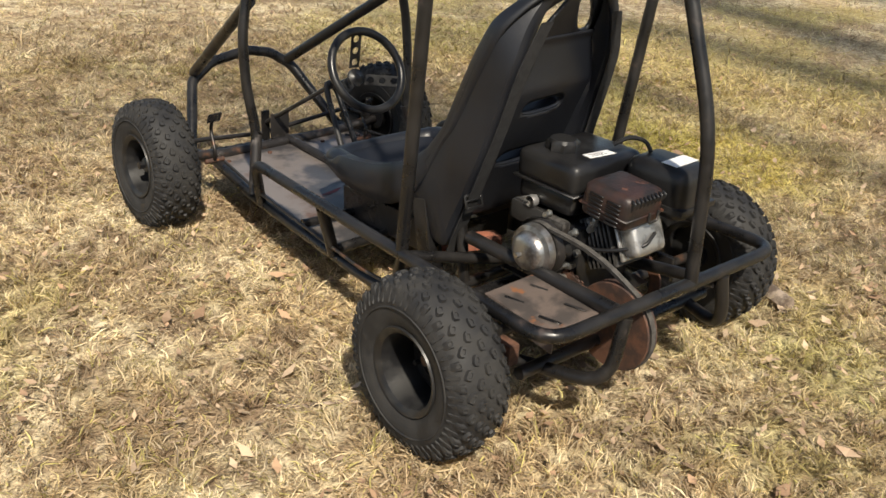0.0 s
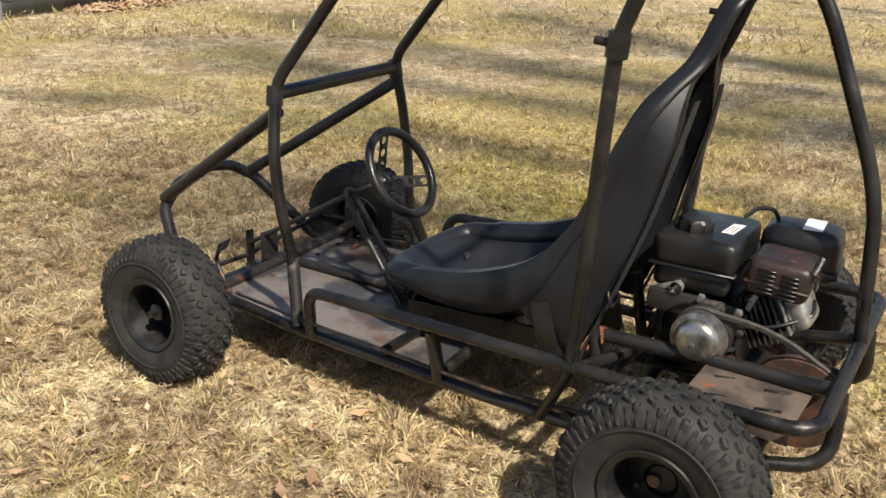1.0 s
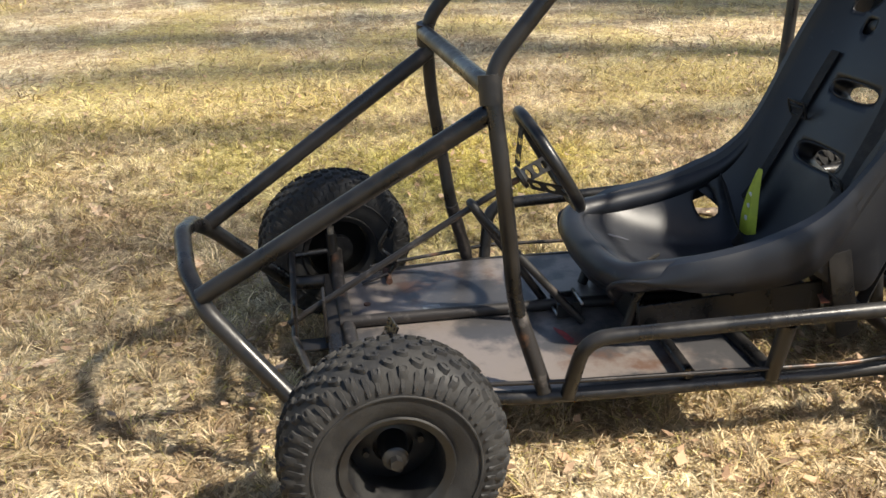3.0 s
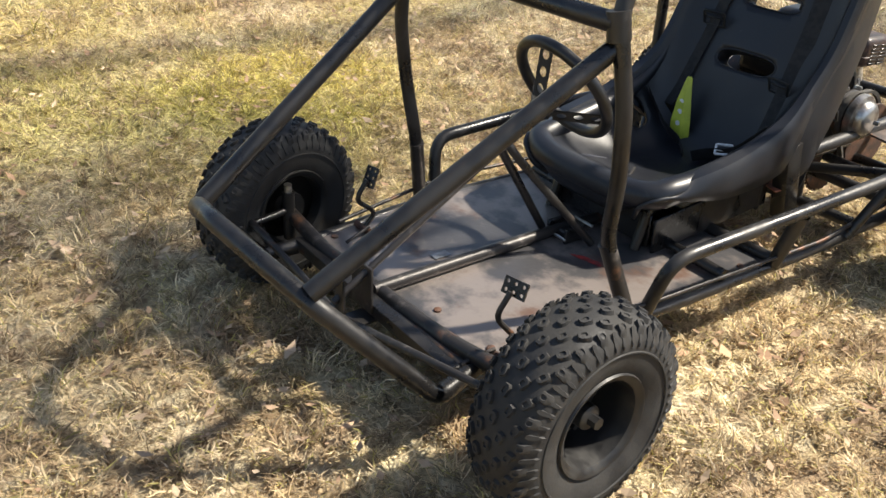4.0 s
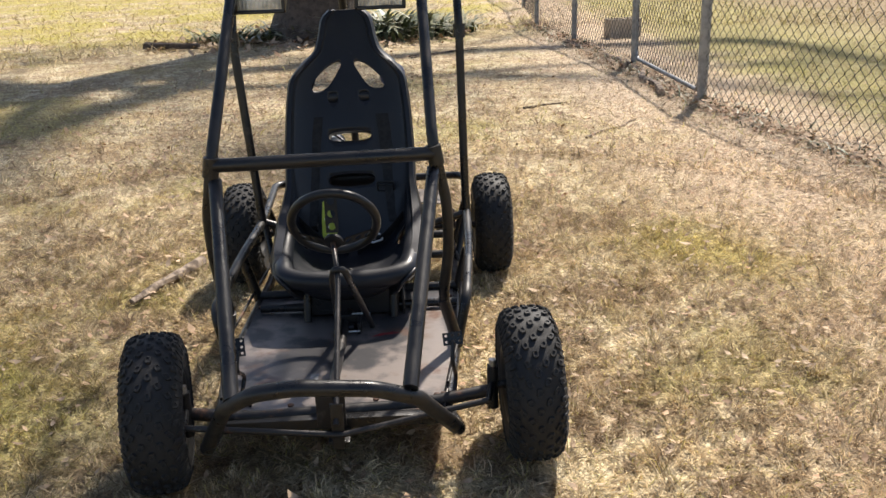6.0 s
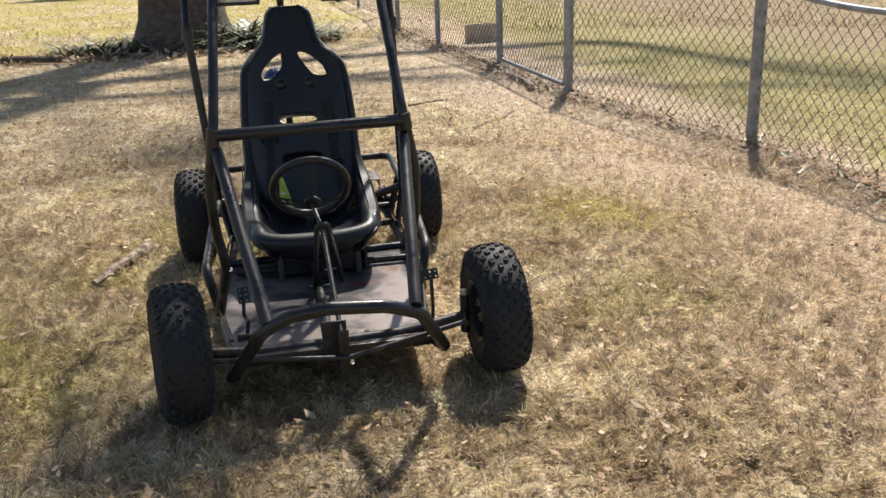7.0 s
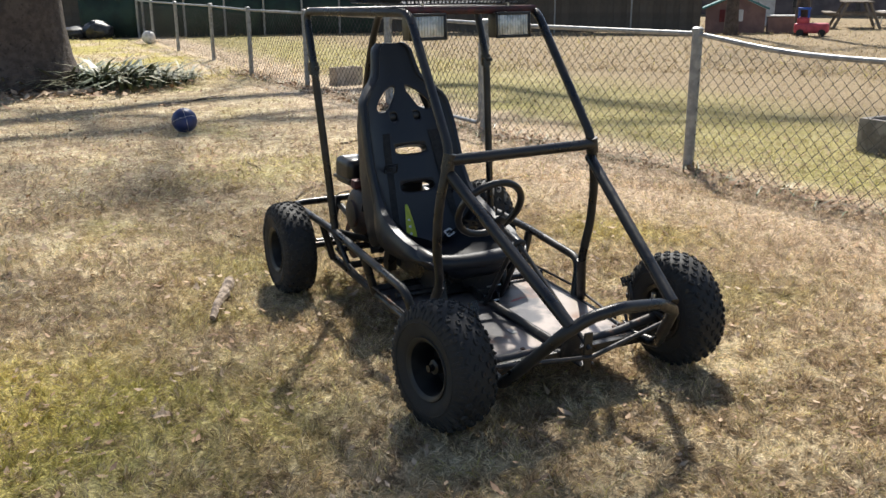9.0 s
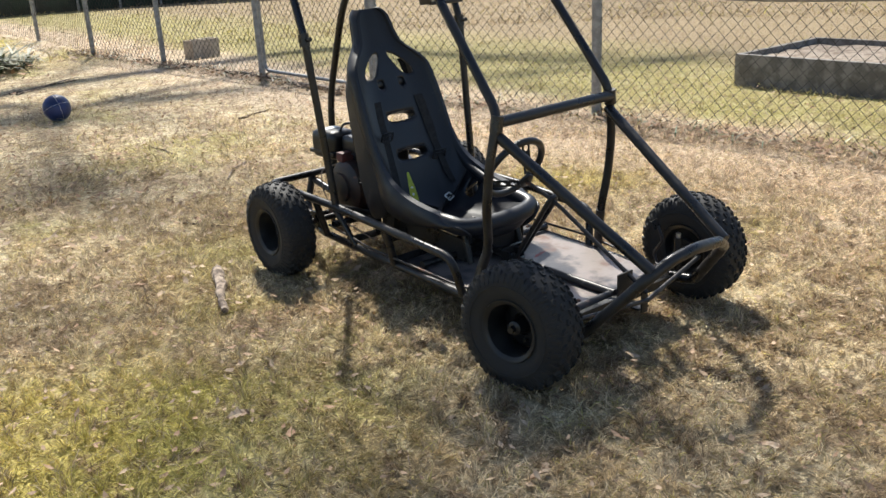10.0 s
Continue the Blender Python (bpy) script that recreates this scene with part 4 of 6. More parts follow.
part("basket_floor", bm, M_FRAME, basket)
for x in (0.175, -0.150):
    bm = BM()
    m = Matrix.Translation((x, 0.798, 1.111)) @ pose(0, 0, 0, 4, 0, 0)
    box(bm, (0.135, 0.055, 0.083), m @ pose(0, -0.012, 0), 0.008)
    lamp_ob = part("headlamp", bm, M_PLASTIC, kart, "rectangular black spot lamp with ribbed lens")
    bm = BM()
    for w, h, dx, dz in ((0.139, 0.010, 0, 0.0385), (0.139, 0.010, 0, -0.0385), (0.010, 0.087, 0.0645, 0), (0.010, 0.087, -0.0645, 0)):
        box(bm, (w, 0.010, h), m @ pose(dx, 0.0195, dz), 0.003, 1)
    part("bezel", bm, M_PLASTIC, lamp_ob)
    bm = BM()
    box(bm, (0.122, 0.005, 0.070), m @ pose(0, 0.0165, 0), 0.002)
    lens = part("lens", bm, M_LENS, lamp_ob, "ribbed clear lamp lens")
    for i in range(11):
        bm = BM()
        box(bm, (0.0045, 0.003, 0.066), m @ pose(-0.0525 + 0.0105 * i, 0.0195, 0), 0.0012, 1)
        part("lens_rib", bm, M_LENS, lens)
    bm = BM()
    solid_lathe(bm, [(0.006, 0), (0.006, 0.035)], Matrix.Translation((x, 0.777, 1.15)) @ pose(0, 0, 0, 0, -90, 0), 8)
    part("lamp_stud", bm, M_SILVER, lamp_ob)

# ---- engine ----
EX, EY = 0.02, 0.08
bm = BM()
box(bm, (0.19, 0.19, 0.17), Matrix.Translation((EX - 0.02, EY + 0.01, 0.305)), 0.02)
solid_lathe(bm, [(0.07, -0.145), (0.075, -0.12), (0.075, -0.09)], Matrix.Translation((EX, EY + 0.01, 0.315)), 28)
engine = part("engine", bm, M_PLASTIC, kart, "small black single-cylinder petrol engine with a rusty silencer")
# cylinder, leaning back, with cooling fins and rocker cover
cyl_m = Matrix.Translation((EX - 0.03, EY - 0.08, 0.345)) @ pose(0, 0, 0, 65, 0, 0)
bm = BM()
box(bm, (0.085, 0.08, 0.085), cyl_m @ pose(0, 0, 0.04), 0.01)
cylinder = part("cylinder", bm, M_CASE, engine, "cast aluminium cylinder with cooling fins")
for i in range(7):
    bm = BM()
    box(bm, (0.125, 0.115, 0.006), cyl_m @ pose(0, 0, 0.012 * i), 0.003, 1)
    part("cooling_fin", bm, M_CASE, engine)
bm = BM()
box(bm, (0.105, 0.085, 0.044), cyl_m @ pose(0, 0, 0.112), 0.020, 4)
box(bm, (0.112, 0.094, 0.008), cyl_m @ pose(0, 0, 0.088), 0.003, 1)
part("rocker_cover", bm, M_ALU, engine, "dull aluminium rocker cover")
bm = BM()
box(bm, (0.03, 0.06, 0.05), Matrix.Translation((EX - 0.125, EY - 0.02, 0.37)), 0.012)
box(bm, (0.02, 0.12, 0.05), Matrix.Translation((EX - 0.128, EY + 0.06, 0.375)), 0.012)
part("crankcase_cover", bm, M_CASE, engine)
for dy, dz in ((-0.075, 0.30), (-0.06, 0.265), (0.075, 0.27), (0.085, 0.36), (-0.085, 0.335)):
    bm = BM()
    solid_lathe(bm, [(0.008, -0.012), (0.008, 0.002)], Matrix.Translation((EX - 0.12, EY + dy, dz)), 6)
    part("crankcase_bolt", bm, M_SILVER, engine)
# fuel tank: a rounded upper half over a welded flange
bm = BM()
tm = Matrix.Translation((EX - 0.010, EY + 0.035, 0.465)) @ pose(0, 0, 0, 0, 0, 1)
box(bm, (0.235, 0.180, 0.072), tm @ pose(0, 0, 0.0215), 0.022, 3)
box(bm, (0.243, 0.188, 0.006), tm @ pose(0, 0, -0.010), 0.0025, 1)
box(bm, (0.222, 0.168, 0.06), tm @ pose(0, 0, -0.036), 0.022, 3)
tank = part("fuel_tank", bm, M_PLASTIC, engine, "black pressed-steel fuel tank")
bm = BM()
cap_m = tm @ pose(-0.045, 0.018, 0.055) @ pose(0, 0, 0, 0, -90, 0)
solid_lathe(bm, [(0.027, 0), (0.034, 0.003), (0.034, 0.022), (0.030, 0.029)], cap_m, 24)
# grip ribs pushed out of the rim
axis, heart = (cap_m.to_3x3() @ Vector((1, 0, 0))).normalized(), cap_m.translation
bm.verts.ensure_lookup_table()
for k, v in enumerate(bm.verts):
    d = v.co - heart
    d -= axis * d.dot(axis)
    if d.length > 0.033 and k % 3 == 0:
        v.co += d.normalized() * 0.005
part("fuel_cap", bm, M_PLASTIC, tank, "black ribbed fuel cap")
bm = BM()
box(bm, (0.078, 0.026, 0.001), tm @ pose(0.0, -0.052, 0.0585) @ pose(0, 0, 0, 0, 0, -6), 0)
lab = part("warning_label", bm, M_WHITE, tank, "white paper label on the tank", smooth=False)
for i in range(3):
    bm = BM()
    box(bm, (0.045 - 0.01 * (i % 2), 0.0016, 0.0006), tm @ pose(-0.006, -0.058 + 0.0060 * i, 0.0594) @ pose(0, 0, 0, 0, 0, -6), 0)
    part("print_line", bm, M_INK, lab, smooth=False)
# silencer under a slotted guard
bm = BM()
mm = Matrix.Translation((EX - 0.067, EY - 0.142, 0.468)) @ pose(0, 0, 0, 4, 0, 2)
box(bm, (0.130, 0.125, 0.080), mm, 0.022, 3)
box(bm, (0.134, 0.129, 0.006), mm @ pose(0, 0, -0.012), 0.002, 1)
muff = part("silencer", bm, M_SOOT, engine, "rusty brown slotted silencer guard")
for i in range(6):
    for k in range(2):
        bm = BM()
        box(bm, (0.004, 0.036, 0.0042), mm @ pose(-0.0655, -0.025 + 0.046 * k, -0.030 + 0.0095 * i + 0.002 * k), 0.001, 1)
        part("guard_slot", bm, M_PLASTIC, muff)
for i in range(9):
    bm = BM()
    box(bm, (0.006, 0.016, 0.042), mm @ pose(-0.052 + 0.013 * i, -0.056, 0.016) @ pose(0, 0, 0, 25, 0, 0), 0.003, 1)
    part("guard_rib", bm, M_PLASTIC, muff)
bm = BM()
tube(bm, [mm @ Vector((0.012, -0.066, -0.005)), mm @ Vector((0.012, -0.067, -0.028)), mm @ Vector((0.042, -0.067, -0.028)), mm @ Vector((0.042, -0.066, -0.005))], 0.003, 0.006, 6)
part("guard_clip", bm, M_CASE, muff)
# exhaust flange, plug lead and the linkage between cylinder and tank
bm = BM()
box(bm, (0.035, 0.012, 0.04), Matrix.Translation((EX - 0.085, EY - 0.095, 0.40)) @ pose(0, 0, 0, 20, 0, 0), 0.003)
solid_lathe(bm, [(0.007, -0.012), (0.007, 0.0)], Matrix.Translation((EX - 0.10, EY - 0.095, 0.412)), 6)
part("exhaust_flange", bm, M_ALU, engine)
bm = BM()
tube(bm, [(EX - 0.02, EY - 0.205, 0.405), (EX - 0.06, EY - 0.215, 0.385), (EX - 0.105, EY - 0.15, 0.36), (EX - 0.11, EY - 0.06, 0.34)], 0.0042, 0.03, 8)
part("plug_lead", bm, M_PLASTIC, engine, "black spark plug lead")
bm = BM()
box(bm, (0.004, 0.075, 0.012), Matrix.Translation((EX - 0.122, EY + 0.085, 0.405)) @ pose(0, 0, 0, -24, 0, 0), 0.002, 1)
solid_lathe(bm, [(0.013, -0.012), (0.015, -0.004), (0.013, 0.006)], Matrix.Translation((EX - 0.13, EY + 0.055, 0.412)), 16)
part("governor_arm", bm, M_ALU, engine, "pale cast governor arm")
for y, z in ((-0.035, 0.30), (-0.05, 0.385), (-0.02, 0.265), (0.03, 0.40)):
    bm = BM()
    solid_lathe(bm, [(0.0065, -0.014), (0.0065, 0.0), (0.010, 0.001), (0.010, 0.004)], Matrix.Translation((EX - 0.135, EY + y - 0.03, z)), 6)
    part("flange_bolt", bm, M_SILVER, engine)
# air cleaner
bm = BM()
am = Matrix.Translation((EX + 0.085, EY - 0.145, 0.475)) @ pose(0, 0, 0, 0, 0, 3)
box(bm, (0.125, 0.165, 0.12), am, 0.035, 4)
box(bm, (0.135, 0.175, 0.016), am @ pose(0, 0, -0.03), 0.006, 2)
air = part("air_cleaner", bm, M_PLASTIC, engine, "black air cleaner housing with a white sticker")
bm = BM()
box(bm, (0.085, 0.04, 0.001), am @ pose(0, -0.02, 0.0606), 0)
part("air_cleaner_label", bm, M_WHITE, air, smooth=False)
# recoil starter on the right-hand side
bm = BM()
rm = Matrix.Translation((EX + 0.10, EY + 0.02, 0.325))
solid_lathe(bm, [(0.105, 0.0), (0.108, 0.01), (0.105, 0.045), (0.085, 0.06), (0.06, 0.064), (0.058, 0.075), (0.03, 0.08)], rm, 32)
rec = part("recoil_starter", bm, M_SOOT, engine, "dusty dark brown recoil starter housing")
for k in range(10):
    a = 2 * math.pi * k / 10
    bm = BM()
    box(bm, (0.004, 0.02, 0.008), rm @ pose(0.025, 0, 0) @ pose(0, 0, 0, math.degrees(a), 0, 0) @ pose(0, 0.084, 0), 0.001, 1)
    part("cooling_slot", bm, M_PLASTIC, rec)
bm = BM()
box(bm, (0.09, 0.05, 0.04), Matrix.Translation((EX + 0.11, EY + 0.0, 0.445)), 0.01)
part("control_panel", bm, M_RED, engine, "dull red throttle housing")
bm = BM()
tube(bm, [(EX + 0.02, EY - 0.03, 0.545), (EX + 0.05, EY - 0.05, 0.565), (EX + 0.07, EY - 0.08, 0.56), (EX + 0.08, EY - 0.09, 0.535)], 0.005, 0.02, 8)
part("breather_hose", bm, M_PLASTIC, engine)
bm = BM()
tube(bm, [(EX + 0.17, EY + 0.0, 0.42), (EX + 0.21, EY - 0.06, 0.40), (EX + 0.22, EY - 0.04, 0.30), (EX + 0.20, EY + 0.05, 0.20), (EX + 0.22, EY + 0.3, 0.18)], 0.0028, 0.05, 6)
part("throttle_cable", bm, M_STICK, engine, "thin pale throttle cable")

# clutch, belt, driven pulley
CL = Vector((-0.165, 0.06, 0.335))
PU = Vector((-0.10, -0.135, 0.215))
bm = BM()
solid_lathe(bm, [(0.018, -0.044), (0.036, -0.040), (0.044, -0.032), (0.047, -0.022), (0.058, -0.018), (0.060, -0.010), (0.060, 0.0)], Matrix.Translation(CL), 32)
clutch = part("clutch", bm, M_CHROME, engine, "dull grey steel drive clutch")
bm = BM()
solid_lathe(bm, [(0.060, 0.004), (0.052, 0.012), (0.052, 0.018), (0.062, 0.026), (0.062, 0.03)], Matrix.Translation(CL), 32)
part("clutch_sheave", bm, M_FRAME_BARE, clutch)
bm = BM()
solid_lathe(bm, [(0.006, -0.064), (0.006, -0.05)], Matrix.Translation(CL), 6)
part("clutch_bolt", bm, M_SILVER, clutch)
bm = BM()
solid_lathe(bm, [(0.098, -0.016), (0.10, -0.012), (0.088, 0.0), (0.10, 0.012), (0.098, 0.016)], Matrix.Translation(PU), 44)
part("driven_pulley", bm, M_RUST, kart, "rust-orange driven pulley")
# the belt runs round both pulleys in one plane
d = (PU - CL)
ang = math.atan2(d.z, d.y)
rc, rp = 0.056, 0.097
off = math.acos(max(-1, min(1, (rc - rp) / math.hypot(d.y, d.z))))
path = []
for k in range(13):
    a = ang + off + (2 * math.pi - 2 * off) * k / 12
    path.append(Vector((CL.x + 0.012, CL.y + rc * math.cos(a), CL.z + rc * math.sin(a))))
for k in range(17):
    a = ang - off + 2 * off * k / 16
    path.append(Vector((PU.x, PU.y + rp * math.cos(a), PU.z + rp * math.sin(a))))
# the slack upper run bows outwards
upper = [path[-1].lerp(path[0], k / 7) for k in range(1, 7)] if path[-1].z + path[0].z > path[12].z + path[13].z else []
if upper:
    path += [p + Vector((0, -0.40, 0.92)) * 0.018 * math.sin(math.pi * (k + 1) / 7) for k, p in enumerate(upper)]
else:
    path[13:13] = [path[12].lerp(path[13], k / 7) + Vector((0, -0.40, 0.92)) * 0.018 * math.sin(math.pi * k / 7) for k in range(1, 7)]
path.append(path[0])
bm = BM()
rows = []
for i, p in enumerate(path[:-1]):
    t = (path[(i + 1) % (len(path) - 1)] - path[i - 1 if i else len(path) - 2]).normalized()
    out = Vector((0, t.z, -t.y))
    if out.dot(p - (CL + PU) / 2) < 0:
        out = -out
    rows.append([bm.verts.new(p + q) for q in (Vector((-0.007, 0, 0)) + out * 0.005, Vector((0.007, 0, 0)) + out * 0.005, Vector((0.005, 0, 0)) - out * 0.004, Vector((-0.005, 0, 0)) - out * 0.004)])
for a, b in zip(rows, rows[1:] + rows[:1]):
    for k in range(4):
        bm.faces.new((a[k], a[(k + 1) % 4], b[(k + 1) % 4], b[k]))
part("drive_belt", bm, M_BELT, kart, "grey frayed rubber drive belt")

# rear axle, mount plates, brackets
bm = BM()
tube(bm, [(-0.505, 0.02, 0.188), (0.43, 0.02, 0.188)], 0.0127, seg=14)
part("rear_axle", bm, M_FRAME_BARE, kart)
for x in (-0.33, 0.27):
    bm = BM()
    box(bm, (0.022, 0.075, 0.075), Matrix.Translation((x, 0.02, 0.19)), 0.012, 2)
    part("axle_bearing", bm, M_FRAME, kart)
bm = BM()
lathe(bm, [(0.035, -0.004), (0.092, -0.004), (0.092, 0.004), (0.035, 0.004)], Matrix.Translation((-0.10, 0.02, 0.188)), 40, close=True)
for k in range(36):
    a = 2 * math.pi * k / 36
    box(bm, (0.004, 0.008, 0.008), Matrix.Translation((-0.10, 0.02, 0.188)) @ pose(0, 0, 0, math.degrees(a), 0, 0) @ pose(0, 0.094, 0), 0)
part("axle_sprocket", bm, M_RUST, kart, "rusty chain sprocket on the rear axle")
bm = BM()
lathe(bm, [(0.05, -0.003), (0.08, -0.003), (0.08, 0.003), (0.05, 0.003)], Matrix.Translation((0.16, 0.02, 0.188)), 36, close=True)
part("brake_disc", bm, M_RUST, kart)
bm = BM()
box(bm, (0.24, 0.26, 0.006), Matrix.Translation((EX - 0.02, EY, 0.217)), 0.002)
part("engine_plate", bm, M_FRAME, kart)
bm = BM()
box(bm, (0.155, 0.21, 0.006), Matrix.Translation((-0.262, -0.07, 0.283)) @ pose(0, 0, 0, 2, -4, -3), 0.002)
box(bm, (0.003, 0.20, 0.035), Matrix.Translation((-0.337, -0.07, 0.265)) @ pose(0, 0, 0, 2, 0, -3), 0.001)
plate = part("step_plate", bm, M_PLATE, kart, "grey steel plate with slots and rust streaks")
for x, y in ((-0.30, -0.02), (-0.30, -0.12), (-0.225, -0.02), (-0.225, -0.12)):
    bm = BM()
    box(bm, (0.007, 0.05, 0.0012), Matrix.Translation((x, y, 0.2875 - (x + 0.262) * -0.07)) @ pose(0, 0, 0, 2, -4, 20), 0.0005, 1)
    part("slot", bm, M_FRAME, plate)
ktube("engine_rail", [(-0.145, 0.26, 0.29), (-0.155, -0.215, 0.305)], 0.0165)
ktube("engine_rail", [(0.16, 0.26, 0.20), (0.16, -0.215, 0.29)], 0.0145)
ktube("mount_strut", [(-0.36, 0.245, 0.305), (-0.02, 0.24, 0.205)], 0.013)
ktube("mount_strut", [(0.36, 0.245, 0.305), (0.10, 0.24, 0.205)], 0.013)
ktube("rear_cross_member", [(-0.315, 0.16, 0.20), (0.315, 0.16, 0.20)], 0.0145)
for x in (-0.05, 0.06):
    ktube("plate_stand", [(x, 0.16, 0.165), (x, 0.16, 0.215)], 0.012)
bm = BM()
box(bm, (0.03, 0.05, 0.05), Matrix.Translation((-0.355, -0.06, 0.20)), 0.006)
solid_lathe(bm, [(0.012, -0.02), (0.012, 0.0)], Matrix.Translation((-0.375, -0.06, 0.20)), 8)
part("axle_hanger", bm, M_RUST, kart, "rusty bolted axle hanger")
bm = BM()
box(bm, (0.065, 0.008, 0.042), Matrix.Translation((-0.012, 0.880, 0.180)), 0.002, 1)
box(bm, (0.008, 0.055, 0.036), Matrix.Translation((-0.040, 0.905, 0.177)), 0.002, 1)
box(bm, (0.008, 0.055, 0.036), Matrix.Translation((0.016, 0.905, 0.177)), 0.002, 1)
box(bm, (0.030, 0.030, 0.020), Matrix.Translation((-0.012, 0.905, 0.170)), 0.004, 1)
latch = part("seat_latch", bm, M_FRAME, kart, "black steel latch bracket on the floor pan")
for x, y, z, n in ((-0.045, 0.885, 0.206, 0.055), (0.022, 0.930, 0.170, 0.024), (-0.025, 0.932, 0.170, 0.036)):
    bm = BM()
    solid_lathe(bm, [(0.0032, -n / 2), (0.0032, n / 2)], Matrix.Translation((x, y, z)), 8)
    part("latch_pin", bm, M_SILVER, latch)
bm = BM()
tube(bm, [(-0.335, 0.752, 0.174), (0.275, 0.739, 0.174)], 0.0125, seg=12)
part("seat_cross_member", bm, M_FRAME, kart)
bm = BM()
smear = [bm.verts.new((-0.115 + 0.034 * math.cos(a) * (1 + 0.25 * math.sin(3 * a)), 0.935 + 0.011 * math.sin(a) * (1 + 0.3 * math.cos(2 * a)) + 0.010 * math.cos(a), 0.1588)) for a in (2 * math.pi * k / 18 for k in range(18))]
bm.faces.new(smear)
part("paint_smear", bm, M_REDPAINT, kart, "smear of red paint on the floor pan", smooth=False)

# folded card on the seat
card = thing("folded_card", "yellow-green folded card standing on the bucket seat", "card")
bm = BM()
base, tip = Vector((0.070, 0.452, 0.266)), Vector((0.087, 0.428, 0.424))
rows = []
for f, ww in ((0, 0.026), (0.3, 0.025), (0.6, 0.019), (0.85, 0.011), (0.97, 0.0075), (1.0, 0.004)):
    c = base.lerp(tip, f) + Vector((0, 0.006 * math.sin(f * 3.1), 0))
    side = Vector((0.95, 0.3, 0))
    rows.append([bm.verts.new(c + side * (sx * ww) + Vector((0, sy, 0))) for sx, sy in ((-1, -0.0008), (-0.2, 0.004), (1, -0.0008), (1, -0.002), (-0.2, 0.0028), (-1, -0.002))])
for a, b in zip(rows, rows[1:]):
    for k in range(6):
        bm.faces.new((a[k], a[(k + 1) % 6], b[(k + 1) % 6], b[k]))
bm.faces.new(rows[0][::-1])
bm.faces.new(rows[-1])
part("card_sheet", bm, M_YELLOW, card, smooth=False)
for f in (0.28, 0.46, 0.62):
    bm = BM()
    solid_lathe(bm, [(0.0065, 0), (0.0065, 0.001)], Matrix.Translation(base.lerp(tip, f) + Vector((0.004, 0.0085, 0))) @ pose(0, 0, 0, 0, 0, 90), 12)
    part("printed_dot", bm, M_WHITE, card, "pale round print")


# ---- chain-link fence ----


def post(parent, x, y, h=0.965, r=0.03, name="post"):
    bm = BM()
    solid_lathe(bm, [(r, -0.05), (r, h - 0.02), (r * 1.12, h - 0.018), (r * 1.12, h - 0.004), (r * 0.7, h + 0.006)], Matrix.Translation((x, y, 0)) @ pose(0, 0, 0, 0, -90, random.uniform(0, 360)), 14)
    return part(name, bm, M_GALV, parent)


def chain_link(parent, a, b, top_a, top_b, sag=0.0, pitch=0.088, z0=0.03):
    """Woven wire between two posts: zigzag wires that hook into each other, following the top rail's line."""
    a, b = Vector((*a, 0)), Vector((*b, 0))
    L = (b - a).length
    d = (b - a) / L
    nrm = Vector((-d.y, d.x, 0))
    rows = int((max(top_a, top_b) - z0) / (pitch * 0.5)) + 1
    verts, faces = [], []
    n = int(L / pitch)
    r = 0.0024

    def top(s):
        f = s / L
        return top_a + (top_b - top_a) * min(1, f / 0.45 if sag else f) - 0.0

    for i in range(n + 1):
        last = None
        for k in range(rows + 1):
            z = z0 + k * pitch * 0.5
            s = i * pitch + (pitch * 0.5 if k % 2 else 0)
            if s > L or z > top(s):
                last = None
                continue
            p = a + d * s + Vector((0, 0, z)) + nrm * (0.003 if k % 2 else -0.003)
            base = len(verts)
            for q in (nrm * r, d * r - nrm * r * 0.5, -d * r - nrm * r * 0.5):
                verts.append(p + q)
            if last is not None:
                for j in range(3):
                    faces.append((last + j, last + (j + 1) % 3, base + (j + 1) % 3, base + j))
            last = base
            # the mirrored half of the diamond
        last = None
        for k in range(rows + 1):
            z = z0 + k * pitch * 0.5
            s = i * pitch - (pitch * 0.5 if k % 2 else 0)
            if s < 0 or s > L or z > top(s):
                last = None
                continue
            p = a + d * s + Vector((0, 0, z)) + nrm * (-0.003 if k % 2 else 0.003)
            base = len(verts)
            for q in (nrm * r, d * r - nrm * r * 0.5, -d * r - nrm * r * 0.5):
                verts.append(p + q)
            if last is not None:
                for j in range(3):
                    faces.append((last + j, last + (j + 1) % 3, base + (j + 1) % 3, base + j))
            last = base
    me = bpy.data.meshes.new("wire_mesh")
    me.from_pydata(verts, [], faces)
    me.materials.append(M_WIRE)
    ob = new("wire_mesh", me)
    ob.parent = parent
    return ob


